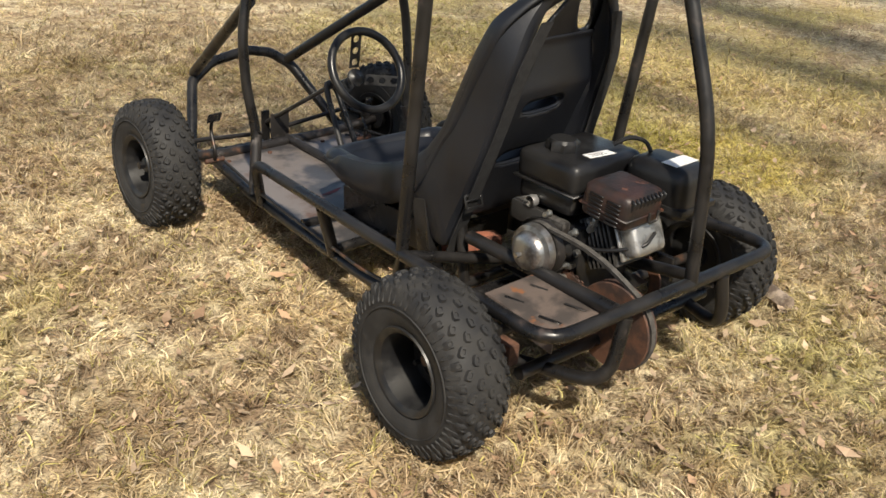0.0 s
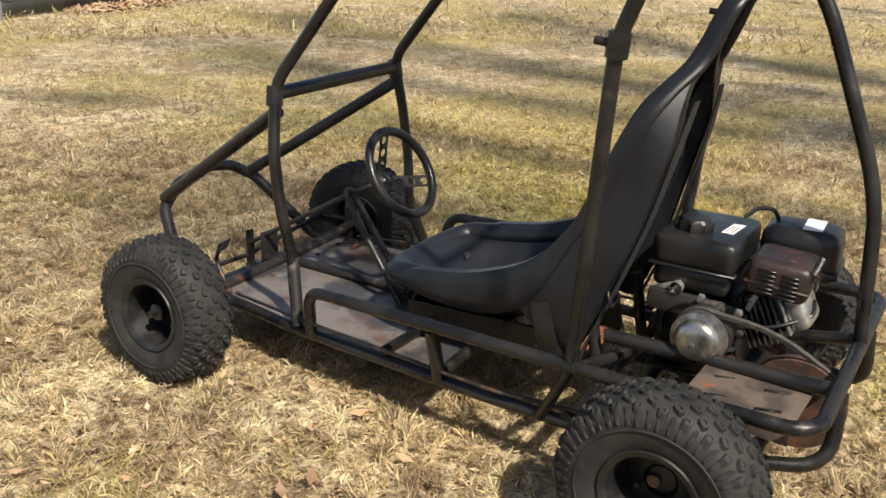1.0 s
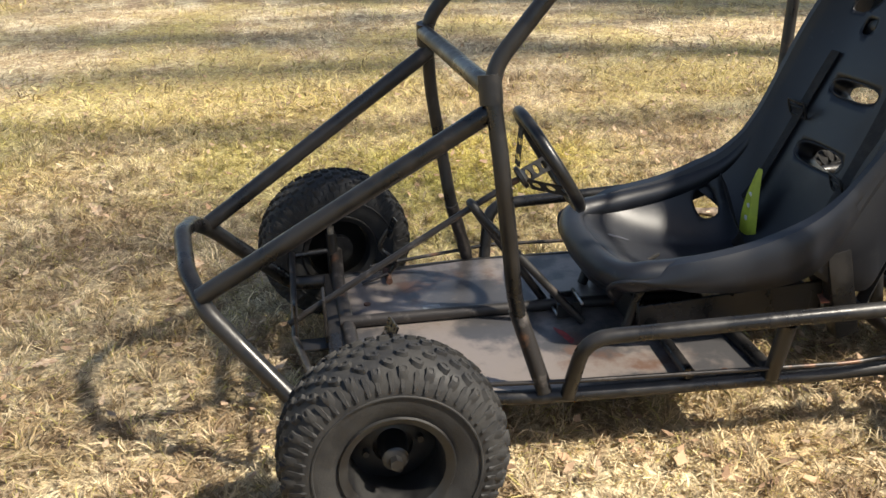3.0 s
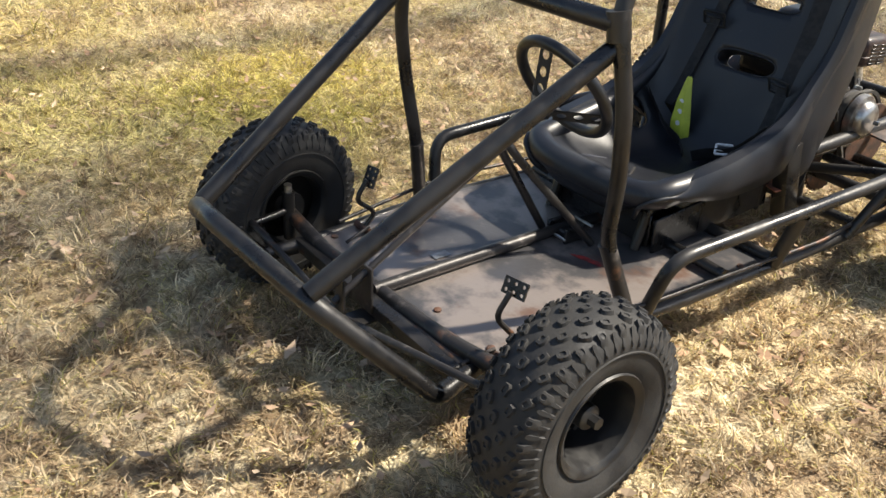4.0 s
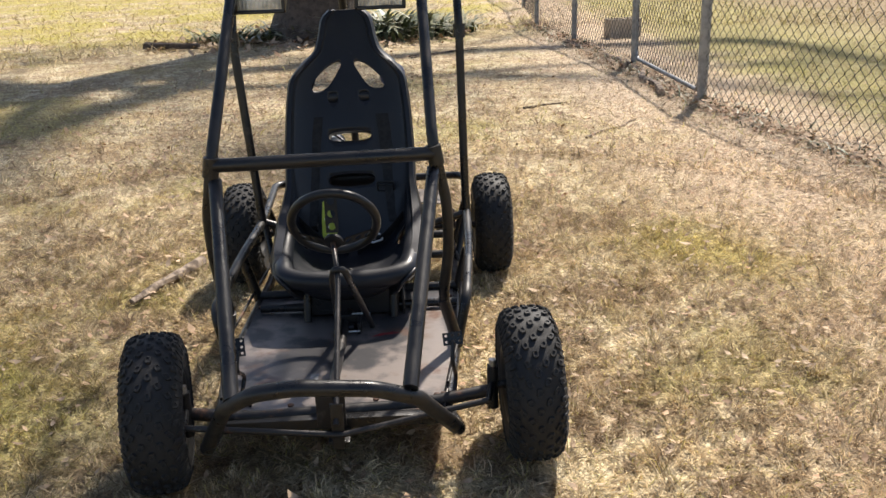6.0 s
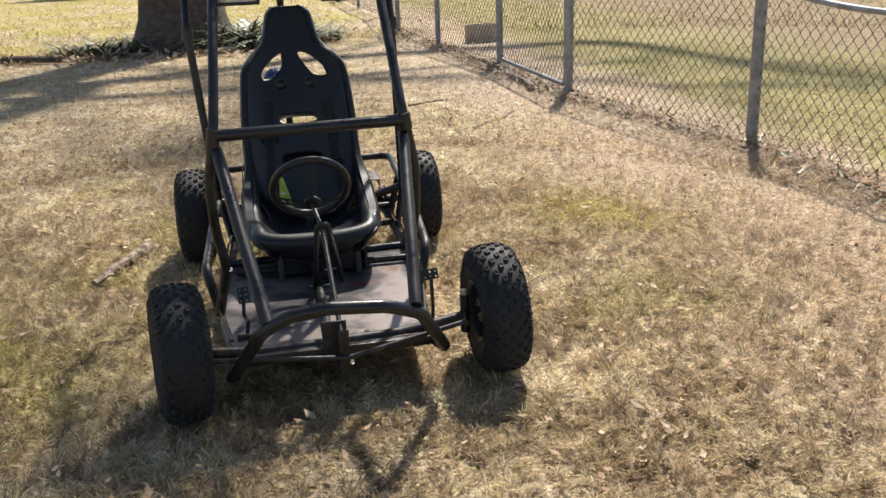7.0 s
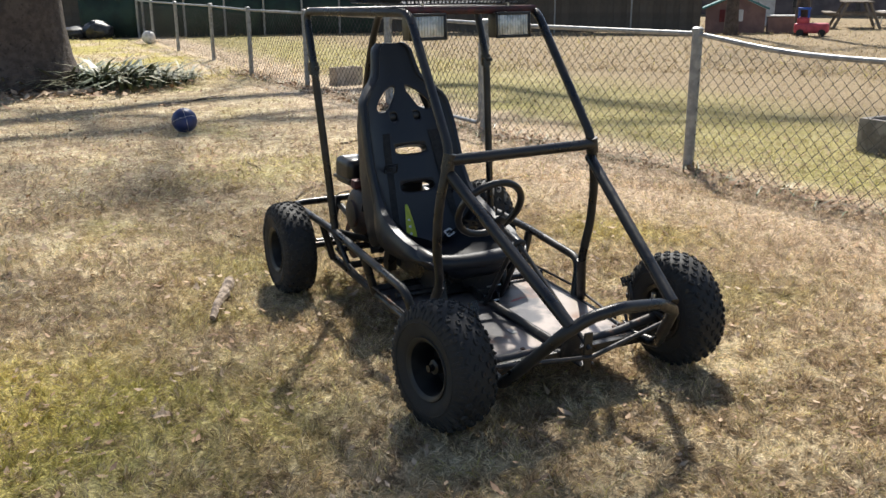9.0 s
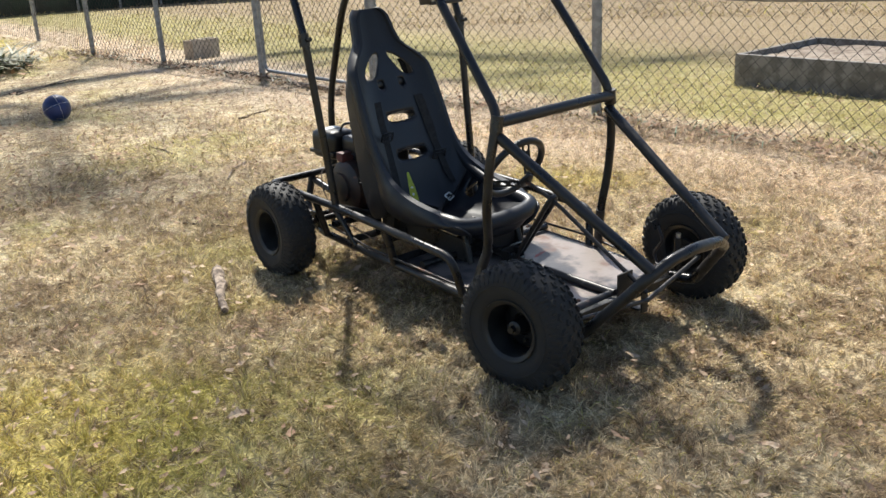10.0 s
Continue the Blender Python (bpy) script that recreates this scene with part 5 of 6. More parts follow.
fence = thing("chain_link_fence", "low galvanised chain-link fence with a sagging top rail", "fence", kind="structure")
POSTS = [(-2.88, 3.2), (-2.86, 1.07), (-2.79, -1.17), (-2.38, -3.32)]
for x, y in POSTS:
    post(fence, x, y, 0.965, 0.036)
SOUTH = [(-2.36, -5.38), (-2.13, -7.4), (-1.95, -9.35), (-2.16, -12.6), (-2.1, -15.4), (-2.1, -18.2), (-2.15, -20.6)]
for x, y in SOUTH:
    post(fence, x, y, 0.965, 0.032)
LINE = POSTS + SOUTH
for (a, b) in zip(LINE, LINE[1:]):
    if a == POSTS[3]:
        continue
    bent = a == POSTS[1]
    bm = BM()
    if bent:
        f = Vector(b).lerp(Vector(a), 0.32)
        g = Vector(b).lerp(Vector(a), 0.6)
        tube(bm, [(*b, 0.925), (f.x, f.y, 0.845), (g.x, g.y, 0.835), (*a, 0.86)], 0.017, 0.35, 10)
    else:
        z_a = 0.86 if a == POSTS[0] else 0.925
        tube(bm, [(*a, z_a if a != POSTS[0] else 0.90), (*b, 0.86 if a == POSTS[0] else 0.925)], 0.017, seg=10)
    part("top_rail", bm, M_GALV, fence)
    if bent:
        chain_link(fence, b, a, 0.925, 0.835, sag=1)
    else:
        chain_link(fence, a, b, 0.85 if a == POSTS[0] else 0.925, 0.84 if a == POSTS[0] else 0.925, pitch=0.088 if a[1] > -8 else 0.12)
# walk-through gate with a round-cornered frame
gate = thing("fence_gate", "closed chain-link gate with a round-cornered pipe frame", "gate", kind="structure")
ga, gb = Vector((-2.38, -3.40, 0)), Vector((-2.36, -5.30, 0))
bm = BM()
up = Vector((0, 0, 1))
loop = [ga + up * 0.5, ga + up * 0.93, gb + up * 0.93, gb + up * 0.07, ga + up * 0.07, ga + up * 0.5]
tube(bm, loop, 0.017, 0.09, 10, cap=False)
part("gate_frame", bm, M_GALV, gate)
chain_link(gate, (ga.x, ga.y), (gb.x, gb.y), 0.91, 0.91, z0=0.09)
for z in (0.25, 0.75):
    bm = BM()
    solid_lathe(bm, [(0.04, -0.02), (0.04, 0.02)], Matrix.Translation((-2.38, -3.32, z)) @ pose(0, 0, 0, 0, 90, 0), 14)
    part("hinge_band", bm, M_GALV, gate)

# dark green screen on the cross fence at the far end
screen = thing("privacy_screen", "dark green privacy mesh tied to a far fence", "screen", kind="structure")
run = [(-0.9, -21.6), (-2.15, -20.9), (-5.3, -20.4), (-8.4, -19.9)]
for a, b in zip(run, run[1:]):
    bm = BM()
    n = 14
    va = [[bm.verts.new((a[0] + (b[0] - a[0]) * i / n + 0.02 * math.sin(i * 2.1 + k), a[1] + (b[1] - a[1]) * i / n + 0.03 * math.sin(i * 1.3 + 2 * k), z)) for i in range(n + 1)] for k, z in enumerate((0.0, 0.5, 0.96))]
    for r0, r1 in zip(va, va[1:]):
        for i in range(n):
            bm.faces.new((r0[i], r0[i + 1], r1[i + 1], r1[i]))
    ob = part("mesh_panel", bm, M_MESHG, screen)
    ob.modifiers.new("thickness", "SOLIDIFY").thickness = 0.006
    bm = BM()
    tube(bm, [(*a, 0.97), (*b, 0.97)], 0.02, seg=8)
    part("screen_rail", bm, M_GALV, screen)
for i in range(7):
    f = i / 6
    post(screen, -2.3 - 6.0 * f, -20.72 + 0.85 * f, 1.05, 0.03, "screen_post")

# ---- stockade fence in the distance ----
def board_fence(a, b, h, label, width=0.14, name="board_fence"):
    fence_ob = thing(name, label, "fence", kind="structure")
    a, b = Vector((*a, 0)), Vector((*b, 0))
    L = (b - a).length
    ang = math.degrees(math.atan2(b.y - a.y, b.x - a.x))
    bm = BM()
    box(bm, (width * 1.16, 0.02, h), pose(0, 0, h / 2), 0.004, 1)
    me = bpy.data.meshes.new("board")
    bm.to_mesh(me)
    bm.free()
    me.materials.append(M_WOODFENCE)
    n = int(L / width)
    for i in range(n):
        ob = new("board", me)
        ob.parent = fence_ob
        ob.matrix_basis = Matrix.Translation(a.lerp(b, (i + 0.5) / n)) @ pose(0, (i % 2) * 0.026 + random.uniform(-0.002, 0.002), random.uniform(-0.02, 0.02), 0, random.uniform(-0.3, 0.3), ang)
    for z in (0.35, h - 0.3):
        bm = BM()
        box(bm, (L, 0.04, 0.09), Matrix.Translation(a.lerp(b, 0.5) + Vector((0, 0, z))) @ pose(0, -0.035, 0, 0, 0, ang), 0.004, 1)
        part("fence_rail", bm, M_WOODFENCE, fence_ob)
    return fence_ob


board_fence((-4.4, -23.0), (-9.4, -19.6), 2.3, "tall dark-stained board fence behind the yards", 0.17)
board_fence((-9.4, -19.6), (-15.6, -15.2), 2.3, "tall dark-stained board fence behind the yards", 0.17)
board_fence((6.0, -27.5), (-7.0, -27.0), 3.0, "dark brown board wall at the end of the lawn", 0.2)
pipes = thing("fence_pipe", "thin pale steel pipe standing against the board fence", "pipe", group="fence pipes")
bm = BM()
tube(bm, [(0, 0, -0.02), (0, 0, 1.75)], 0.02, seg=8)
part("pipe", bm, M_GALV, pipes)
pipes.matrix_basis = pose(-12.2, -16.95, 0)
copy_thing(pipes, pose(-13.7, -15.65, 0))


# ---- trees ----
def tree(name, x, y, r, h, seed, spread, label, levels=5, first=0.35, flare=1.5, reach=(), boughs=(), sprays=()):
    """A bare tree: tapered trunk with root flare, then limbs that fork again and again."""
    rng = random.Random(seed)
    tr = thing(name, label, "tree", at=pose(x, y, 0))
    bm = BM()
    seg = 18
    top = h * first
    rings = []
    hs = [-0.1, 0.0, 0.08, 0.2, 0.4, 0.8, 1.4, 2.2] + [2.2 + (top - 2.2) * k / 4 for k in range(1, 5)]
    for z in hs:
        rr = r * (1 + (flare - 1) * math.exp(-max(0, z) / 0.3)) * (1 - 0.25 * max(0, z) / top)
        ring_v = []
        for k in range(seg):
            a = 2 * math.pi * k / seg
            lump = 1 + 0.10 * noise.noise((math.cos(a) * 1.5 + seed, math.sin(a) * 1.5, z * 0.5)) + 0.09 * math.exp(-max(0, z) / 0.35) * math.sin(a * 5 + seed)
            ring_v.append(bm.verts.new((rr * lump * math.cos(a), rr * lump * math.sin(a), z)))
        rings.append(ring_v)
    for a, b in zip(rings, rings[1:]):
        for k in range(seg):
            bm.faces.new((a[k], a[(k + 1) % seg], b[(k + 1) % seg], b[k]))
    part("trunk", bm, M_BARK, tr)
    bm = BM()

    def limb(p, d, length, rad, level):
        pts, q = [p], d
        for i in range(3):
            q = (q + Vector((rng.uniform(-1, 1), rng.uniform(-1, 1), rng.uniform(-0.3, 0.5))) * 0.22).normalized()
            pts.append(pts[-1] + q * length / 3)
        tube(bm, pts, rad, length * 0.1, 6 if level < 3 else 4, cap=False, r_end=rad * 0.55)
        if level >= levels:
            return
        for i in range(rng.choice((2, 3, 3)) if level < 3 else rng.choice((2, 3))):
            base = pts[-1] if i < 2 else pts[-2]
            turn = Vector((rng.uniform(-1, 1), rng.uniform(-1, 1), rng.uniform(-0.35, 0.6)))
            limb(base, (q + turn * 0.75).normalized(), length * rng.uniform(0.62, 0.8), rad * 0.55, level + 1)

    for k in range(6):
        a = 2 * math.pi * (k + rng.uniform(-0.2, 0.2)) / 6
        limb(Vector((0, 0, top * rng.uniform(0.86, 0.99))), Vector((math.cos(a) * spread, math.sin(a) * spread, rng.uniform(0.45, 1.0))).normalized(), h * 0.27, r * 0.33, 1)
    # long outlying limbs with their twigs
    for tip, rad in reach:
        tip = Vector(tip) - Vector((x, y, 0))
        root = Vector((0, 0, top * 0.9))
        mid = root.lerp(tip, 0.5) + Vector((0, 0, 0.9))
        tube(bm, [root, mid, tip], rad, 2.0, 8, cap=False, r_end=rad * 0.5)
        for k in range(6):
            d = (tip - mid).normalized() + Vector((rng.uniform(-1, 1), rng.uniform(-1, 1), rng.uniform(-0.4, 0.6)))
            limb(mid.lerp(tip, 0.72 + 0.05 * k), d.normalized(), rng.uniform(0.6, 1.2), 0.034, levels - 3)
    # heavy boughs that climb from the trunk through given places, with twigs along them
    for line, thick, thin in boughs:
        line = [Vector(p) - Vector((x, y, 0)) for p in line]
        tube(bm, line, thick, 1.2, 10, cap=False, r_end=thin)
        for a, b in zip(line[1:], line[2:]):
            for k in range(5):
                d = (b - a).normalized() * 0.8 + Vector((rng.uniform(-1, 1), rng.uniform(-1, 1), rng.uniform(-0.2, 0.5)))
                limb(a.lerp(b, (k + rng.random()) / 5), d.normalized(), rng.uniform(0.7, 1.5), thin * 0.45, levels - 3)
    # loose sprays of fine twigs, added out of view to soften shadows below
    for heart, wide, count in sprays:
        heart = Vector(heart) - Vector((x, y, 0))
        for k in range(count):
            p = heart + Vector((rng.gauss(0, wide), rng.gauss(0, wide), rng.gauss(0, wide)))
            d = Vector((rng.uniform(-1, 1), rng.uniform(-1, 1), rng.uniform(-0.3, 0.7))).normalized()
            limb(p, d, rng.uniform(0.35, 0.7), 0.015, levels)
    part("limbs", bm, M_BARK, tr)
    return tr


# reach, boughs and sprays are unseen, set where their shade should land
tree("oak_tree", 1.0, -9.1, 0.55, 17, 3, 1.15, "massive old tree with grey-brown furrowed bark", 6, 0.32, reach=(((-3.75, -5.0, 9.5), 0.022), ((-2.85, -5.9, 9.9), 0.02), ((-3.6, -11.0, 8.5), 0.05), ((-4.4, -13.5, 7.5), 0.06), ((-3.2, -9.6, 9.8), 0.05), ((1.2, -13.2, 7.5), 0.08), ((3.0, -14.5, 8.0), 0.08), ((-7.0, -11.5, 8.5), 0.10)),
     boughs=((((1.0, -9.1, 5.0), (0.95, -9.6, 9.0), (0.9, -9.8, 12.0), (0.9, -8.9, 13.4), (1.5, -8.3, 15.2), (2.2, -7.4, 17.0)), 0.36, 0.13),
             (((0.7, -9.2, 4.0), (-0.3, -9.45, 5.2), (-0.55, -9.5, 7.0), (-1.0, -9.4, 9.0), (-0.56, -8.4, 11.0), (-1.8, -8.6, 13.0), (-2.3, -7.5, 14.8), (-2.3, -6.2, 16.4)), 0.30, 0.11),
             (((-0.56, -8.4, 11.0), (-0.7, -7.6, 13.4), (-0.9, -7.0, 15.0), (-0.5, -5.5, 18.0)), 0.16, 0.08),
             (((0.6, -9.2, 4.2), (-1.2, -10.0, 5.2), (-2.65, -10.4, 6.0), (-3.0, -9.4, 8.5), (-3.7, -9.3, 11.0)), 0.11, 0.05),
             (((0.6, -9.2, 4.4), (-3.0, -11.5, 6.2), (-7.4, -13.1, 8.0), (-8.1, -12.2, 9.0), (-8.6, -11.2, 10.0), (-9.9, -10.8, 11.0)), 0.2, 0.09),
             (((-1.0, -9.4, 9.0), (-3.2, -9.3, 11.6), (-4.7, -9.1, 13.6), (-5.4, -8.7, 15.2)), 0.07, 0.03)),
     sprays=(((-4.75, -8.65, 14.0), 0.30, 40), ((-4.55, -8.3, 14.0), 0.25, 18)))
# two trees out of view, added only to cast branch shade on the lawn
tree("bare_tree", 6.4, -6.2, 0.26, 14, 8, 0.9, "bare leafless tree out of view, added for its shadow", 5)
tree("bare_tree", 10.5, -4.0, 0.24, 13, 12, 0.9, "bare leafless tree out of view, added for its shadow", 5)
for i, (x, y, r, h) in enumerate(((-15.62, -14.03, 0.15, 11), (-16.85, -12.92, 0.16, 11))):
    tree("bare_tree", x, y, r, h, 30 + i, 0.7, "thin bare tree beyond the neighbouring lawn", 3, 0.5, 1.25)


# ---- plants round the oak ----
def leaf_clump(name, label, count, spot, height, seed, material=M_STRAP):
    """Long arching leaves, each a bent tapering blade."""
    rng = random.Random(seed)
    verts, faces = [], []
    for _ in range(count):
        x, y = spot(rng)
        a, lean, hh = rng.uniform(0, 2 * math.pi), rng.uniform(0.8, 2.0), height * rng.uniform(0.4, 1.3)
        d, s = Vector((math.cos(a), math.sin(a), 0)), Vector((-math.sin(a), math.cos(a), 0))
        base = len(verts)
        for t, w in ((0, 0.04 * height), (0.35, 0.05 * height), (0.7, 0.036 * height), (1.0, 0.005 * height)):
            p = Vector((x, y, 0)) + d * hh * lean * t * t * 0.9 + d * hh * 0.2 * t + Vector((0, 0, hh * (t - 0.55 * lean * 0.75 * t * t)))
            verts += [p + s * w, p - s * w]
        for k in range(3):
            faces.append((base + 2 * k, base + 2 * k + 1, base + 2 * k + 3, base + 2 * k + 2))
    me = bpy.data.meshes.new(name)
    me.from_pydata(verts, [], faces)
    me.materials.append(material)
    return tagged(new(name, me), label, "plants", kind="stuff")


def oak_side(rng):
    a = rng.uniform(math.pi * 0.05, math.pi * 1.45)
    d = rng.uniform(0.6, 1.0 + 0.95 * abs(math.cos(a)))
    return 0.95 + d * math.cos(a) * 1.05, -9.15 + d * math.sin(a) * 0.55


leaf_clump("strappy_plants", "dark green strap-leaved plants round the foot of the oak", 1100, oak_side, 0.36, 5)
leaf_clump("strappy_plants", "tall dark green strap-leaved plants between the oak and the fence", 420, lambda r: (0.05 + r.gauss(0, 0.32), -8.75 + r.gauss(0, 0.26)), 0.50, 18)


# ---- planter, ball, block, stick and other loose things ----
planter = thing("raised_bed", "grey weathered plank raised bed filled with dry soil", "planter", at=pose(-4.48, 0.27, 0, 0, 0, 1.5))
W, L, H, T = 1.25, 2.8, 0.26, 0.045
for name, sz, at in (("front_plank", (T, L, H), (0, 0, H / 2)), ("back_plank", (T, L, H), (-W, 0, H / 2)), ("end_plank", (W - T, T, H), (-W / 2, -L / 2 + T / 2, H / 2)), ("end_plank", (W - T, T, H), (-W / 2, L / 2 - T / 2, H / 2))):
    bm = BM()
    box(bm, sz, pose(*at), 0.006, 2)
    part(name, bm, M_PLANTER, planter)
bm = BM()
n = 16
g = [[bm.verts.new((-W + 0.03 + (W - 0.06) * i / n, -L / 2 + 0.05 + (L - 0.1) * j / n, H - 0.05 + 0.03 * noise.noise((i * 0.5, j * 0.6, 2)))) for i in range(n + 1)] for j in range(n + 1)]
for r0, r1 in zip(g, g[1:]):
    for i in range(n):
        bm.faces.new((r0[i], r0[i + 1], r1[i + 1], r1[i]))
part("soil", bm, M_SOIL, planter, "pale dry garden soil")

ball = thing("play_ball", "blue rubber play ball lying on the dry lawn", "ball", at=pose(-0.04, -4.56, 0.11, 25, 10, 0))
bm = BM()
bmesh.ops.create_uvsphere(bm, u_segments=36, v_segments=22, radius=0.11)
part("ball_shell", bm, M_BALL, ball)
bm = BM()
for m in (pose(0, 0, 0), pose(0, 0, 0, 0, 90, 0), pose(0, 0, 0, 0, 0, 90)):
    ring(bm, 0.1096, 0.0012, m, 40, 6)
part("ball_seam", bm, M_BALLWHITE, ball)

far_ball = thing("white_ball", "scuffed white ball near the far fence", "ball", at=pose(-1.95, -18.0, 0.15))
bm = BM()
bmesh.ops.create_uvsphere(bm, u_segments=24, v_segments=14, radius=0.15)
part("ball_shell", bm, M_BALLWHITE, far_ball)

block = thing("concrete_block", "tan concrete block standing beyond the fence", "block", at=pose(-2.78, -7.74, 0, 0, 0, 12))
bm = BM()
box(bm, (0.40, 0.02, 0.22), pose(0, 0.09, 0.11), 0.004, 1)
box(bm, (0.40, 0.02, 0.22), pose(0, -0.09, 0.11), 0.004, 1)
for x in (-0.19, 0, 0.19):
    box(bm, (0.022, 0.165, 0.22), pose(x, 0, 0.11), 0.003, 1)
part("block_body", bm, M_BLOCK, block)


def stick(name, a, b, r, seed, label, material=M_STICK, cat="stick", r_end=None, kinks=5, group="", wander=0.035):
    rng = random.Random(seed)
    a, b = Vector(a), Vector(b)
    st = thing(name, label, cat, group)
    pts = []
    side = (b - a).cross(Vector((0, 0, 1))).normalized()
    for i in range(kinks + 1):
        t = i / kinks
        p = a.lerp(b, t) + side * rng.uniform(-1, 1) * (b - a).length * wander * (0 < i < kinks)
        p.z = r * 1.0 + rng.uniform(0, 0.004)
        pts.append(p)
    bm = BM()
    tube(bm, pts, r, 0.03, 8, True, r * 0.5 if r_end is None else r_end)
    for v in bm.verts:
        v.co += Vector((noise.noise(v.co * 30), noise.noise(v.co * 30 + Vector((9, 0, 0))), 0)) * r * 0.35
    part("wood", bm, material, st)
    return st


stick("broken_branch", (0.668, -0.14, 0), (0.834, 0.27, 0), 0.027, 4, "short pale weathered branch lying on the lawn", r_end=0.012, wander=0.014)
stick("fallen_branch", (3.15, -8.3, 0), (2.42, -8.05, 0), 0.05, 6, "dark broken branch lying near the oak", M_BARK, "branch", r_end=0.035, wander=0.02)
stick("fallen_twig", (-0.70, 0.27, 0), (-0.50, 0.165, 0), 0.006, 5, "thin grey twig on the dry grass", group="twigs on the lawn")
stick("fallen_twig", (-0.2, -6.45, 0), (-1.05, -7.2, 0), 0.012, 7, "thin grey twig on the dry grass", group="twigs on the lawn")
stick("fallen_twig", (-1.3, -2.2, 0), (-1.75, -2.75, 0), 0.008, 8, "thin grey twig on the dry grass", group="twigs on the lawn")
stick("fallen_twig", (-0.17, -6.58, 0), (-0.95, -6.95, 0), 0.012, 11, "thin grey twig on the dry grass", M_BARK, group="twigs on the lawn")
stick("fallen_twig", (-1.03, -3.3, 0), (-1.39, -3.47, 0), 0.009, 12, "thin grey twig on the dry grass", M_BARK, group="twigs on the lawn")
stick("fallen_twig", (-0.15, -2.91, 0), (-0.17, -2.48, 0), 0.006, 13, "thin grey twig on the dry grass", group="twigs on the lawn")
stick("fallen_twig", (0.46, -0.96, 0), (0.30, -0.69, 0), 0.006, 14, "thin grey twig on the dry grass", M_BARK, group="twigs on the lawn")
stick("fallen_twig", (0.98, 1.58, 0), (0.89, 1.44, 0), 0.003, 15, "thin grey twig on the dry grass", group="twigs on the lawn")
stick("fallen_twig", (-0.1, -1.6, 0), (-0.5, -2.1, 0), 0.007, 9, "thin grey twig on the dry grass", group="twigs on the lawn")
stick("fallen_twig", (-1.5, 0.6, 0), (-1.6, 0.25, 0), 0.005, 10, "thin grey twig on the dry grass", group="twigs on the lawn")
for i, (a, b, r) in enumerate((((-2.15, -3.6, 0), (-2.3, -5.5, 0), 0.03), ((-2.25, -5.3, 0), (-2.2, -7.0, 0), 0.024), ((-2.1, -6.6, 0), (-2.05, -8.2, 0), 0.022))):
    stick("edging_log", a, b, r, 20 + i, "pale rotten log lying along the fence foot", cat="log", group="logs along the fence")


def oak_leaf_mesh(seed):
    """A curled lobed leaf with thickness."""
    rng = random.Random(seed)
    bm = BM()
    prof = [(0, 0.004), (0.12, 0.010), (0.25, 0.022), (0.36, 0.014), (0.5, 0.028), (0.62, 0.016), (0.76, 0.022), (0.9, 0.012), (1.0, 0.002)]
    L = 0.085
    rows = []
    for t, w in prof:
        z = 0.012 * math.sin(t * 3 + seed) + 0.008
        rows.append([bm.verts.new((x, L * (t - 0.5), z + c)) for x, c in ((-w * rng.uniform(0.8, 1.2), 0.010 * rng.random()), (0, 0), (w * rng.uniform(0.8, 1.2), 0.012 * rng.random()))])
    for a, b in zip(rows, rows[1:]):
        for k in range(2):
            bm.faces.new((a[k], a[k + 1], b[k + 1], b[k]))
    ext = bmesh.ops.extrude_face_region(bm, geom=list(bm.faces))
    for v in ext["geom"]:
        if isinstance(v, bmesh.types.BMVert):
            v.co.z += 0.0012
    bmesh.ops.recalc_face_normals(bm, faces=bm.faces)
    me = bpy.data.meshes.new("dead_leaf")
    bm.to_mesh(me)
    bm.free()
    me.materials.append(M_LEAF)
    return me


leaf_meshes = [oak_leaf_mesh(i) for i in range(5)]
rng = random.Random(77)
spots = [(-0.80, 1.10), (-0.83, 1.395), (0.71, 1.78), (0.72, 1.59), (0.76, 1.62), (0.745, 1.80), (-0.82, 1.41), (-0.35, 2.45), (0.25, 2.3), (-1.0, 0.4), (1.15, 1.0), (1.3, 2.2), (-1.15, 1.75)]
spots += [(rng.uniform(-2.0, 2.4), rng.uniform(-2.5, 3.0)) for _ in range(40)]
for i, (x, y) in enumerate(spots):
    if i > 12 and abs(x) < 0.7 and -0.4 < y < 1.8:
        continue
    ob = new("dead_leaf", leaf_meshes[i % 5])
    ob.matrix_basis = pose(x, y, 0.012, rng.uniform(-20, 20), rng.uniform(-25, 25), rng.uniform(0, 360)) @ Matrix.Scale(rng.uniform(0.4, 0.8), 4)
    tagged(ob, "curled pale brown dead leaf on the grass", "leaf", "dead leaves on the lawn")


def litter(name, label, count, spot, seed, size=0.05, lift=0.0):
    """Many small dead leaves, each a bent four-sided flake."""
    rng = random.Random(seed)
    verts, faces = [], []
    for _ in range(count):
        x, y = spot(rng)
        a, s = rng.uniform(0, 6.28), size * rng.uniform(0.5, 1.3)
        d, q = Vector((math.cos(a), math.sin(a), rng.uniform(-0.5, 0.5))) * s, Vector((-math.sin(a), math.cos(a), rng.uniform(-0.4, 0.4))) * s * 0.5
        p = Vector((x, y, 0.012 + rng.random() * (0.03 + lift)))
        b = len(verts)
        verts += [p - d, p + q, p + d * 1.0 + Vector((0, 0, s * 0.3)), p - q]
        faces += [(b, b + 1, b + 3), (b + 1, b + 2, b + 3)]
    me = bpy.data.meshes.new(name)
    me.from_pydata(verts, [], faces)
    me.materials.append(M_LITTER)
    return tagged(new(name, me), label, "leaf litter", kind="stuff")


def oak_foot(rng):
    a, d = rng.uniform(0, 2 * math.pi), 0.55 + abs(rng.gauss(0, 0.55))
    return 1.0 + d * math.cos(a) * 1.3, -9.1 + d * math.sin(a)


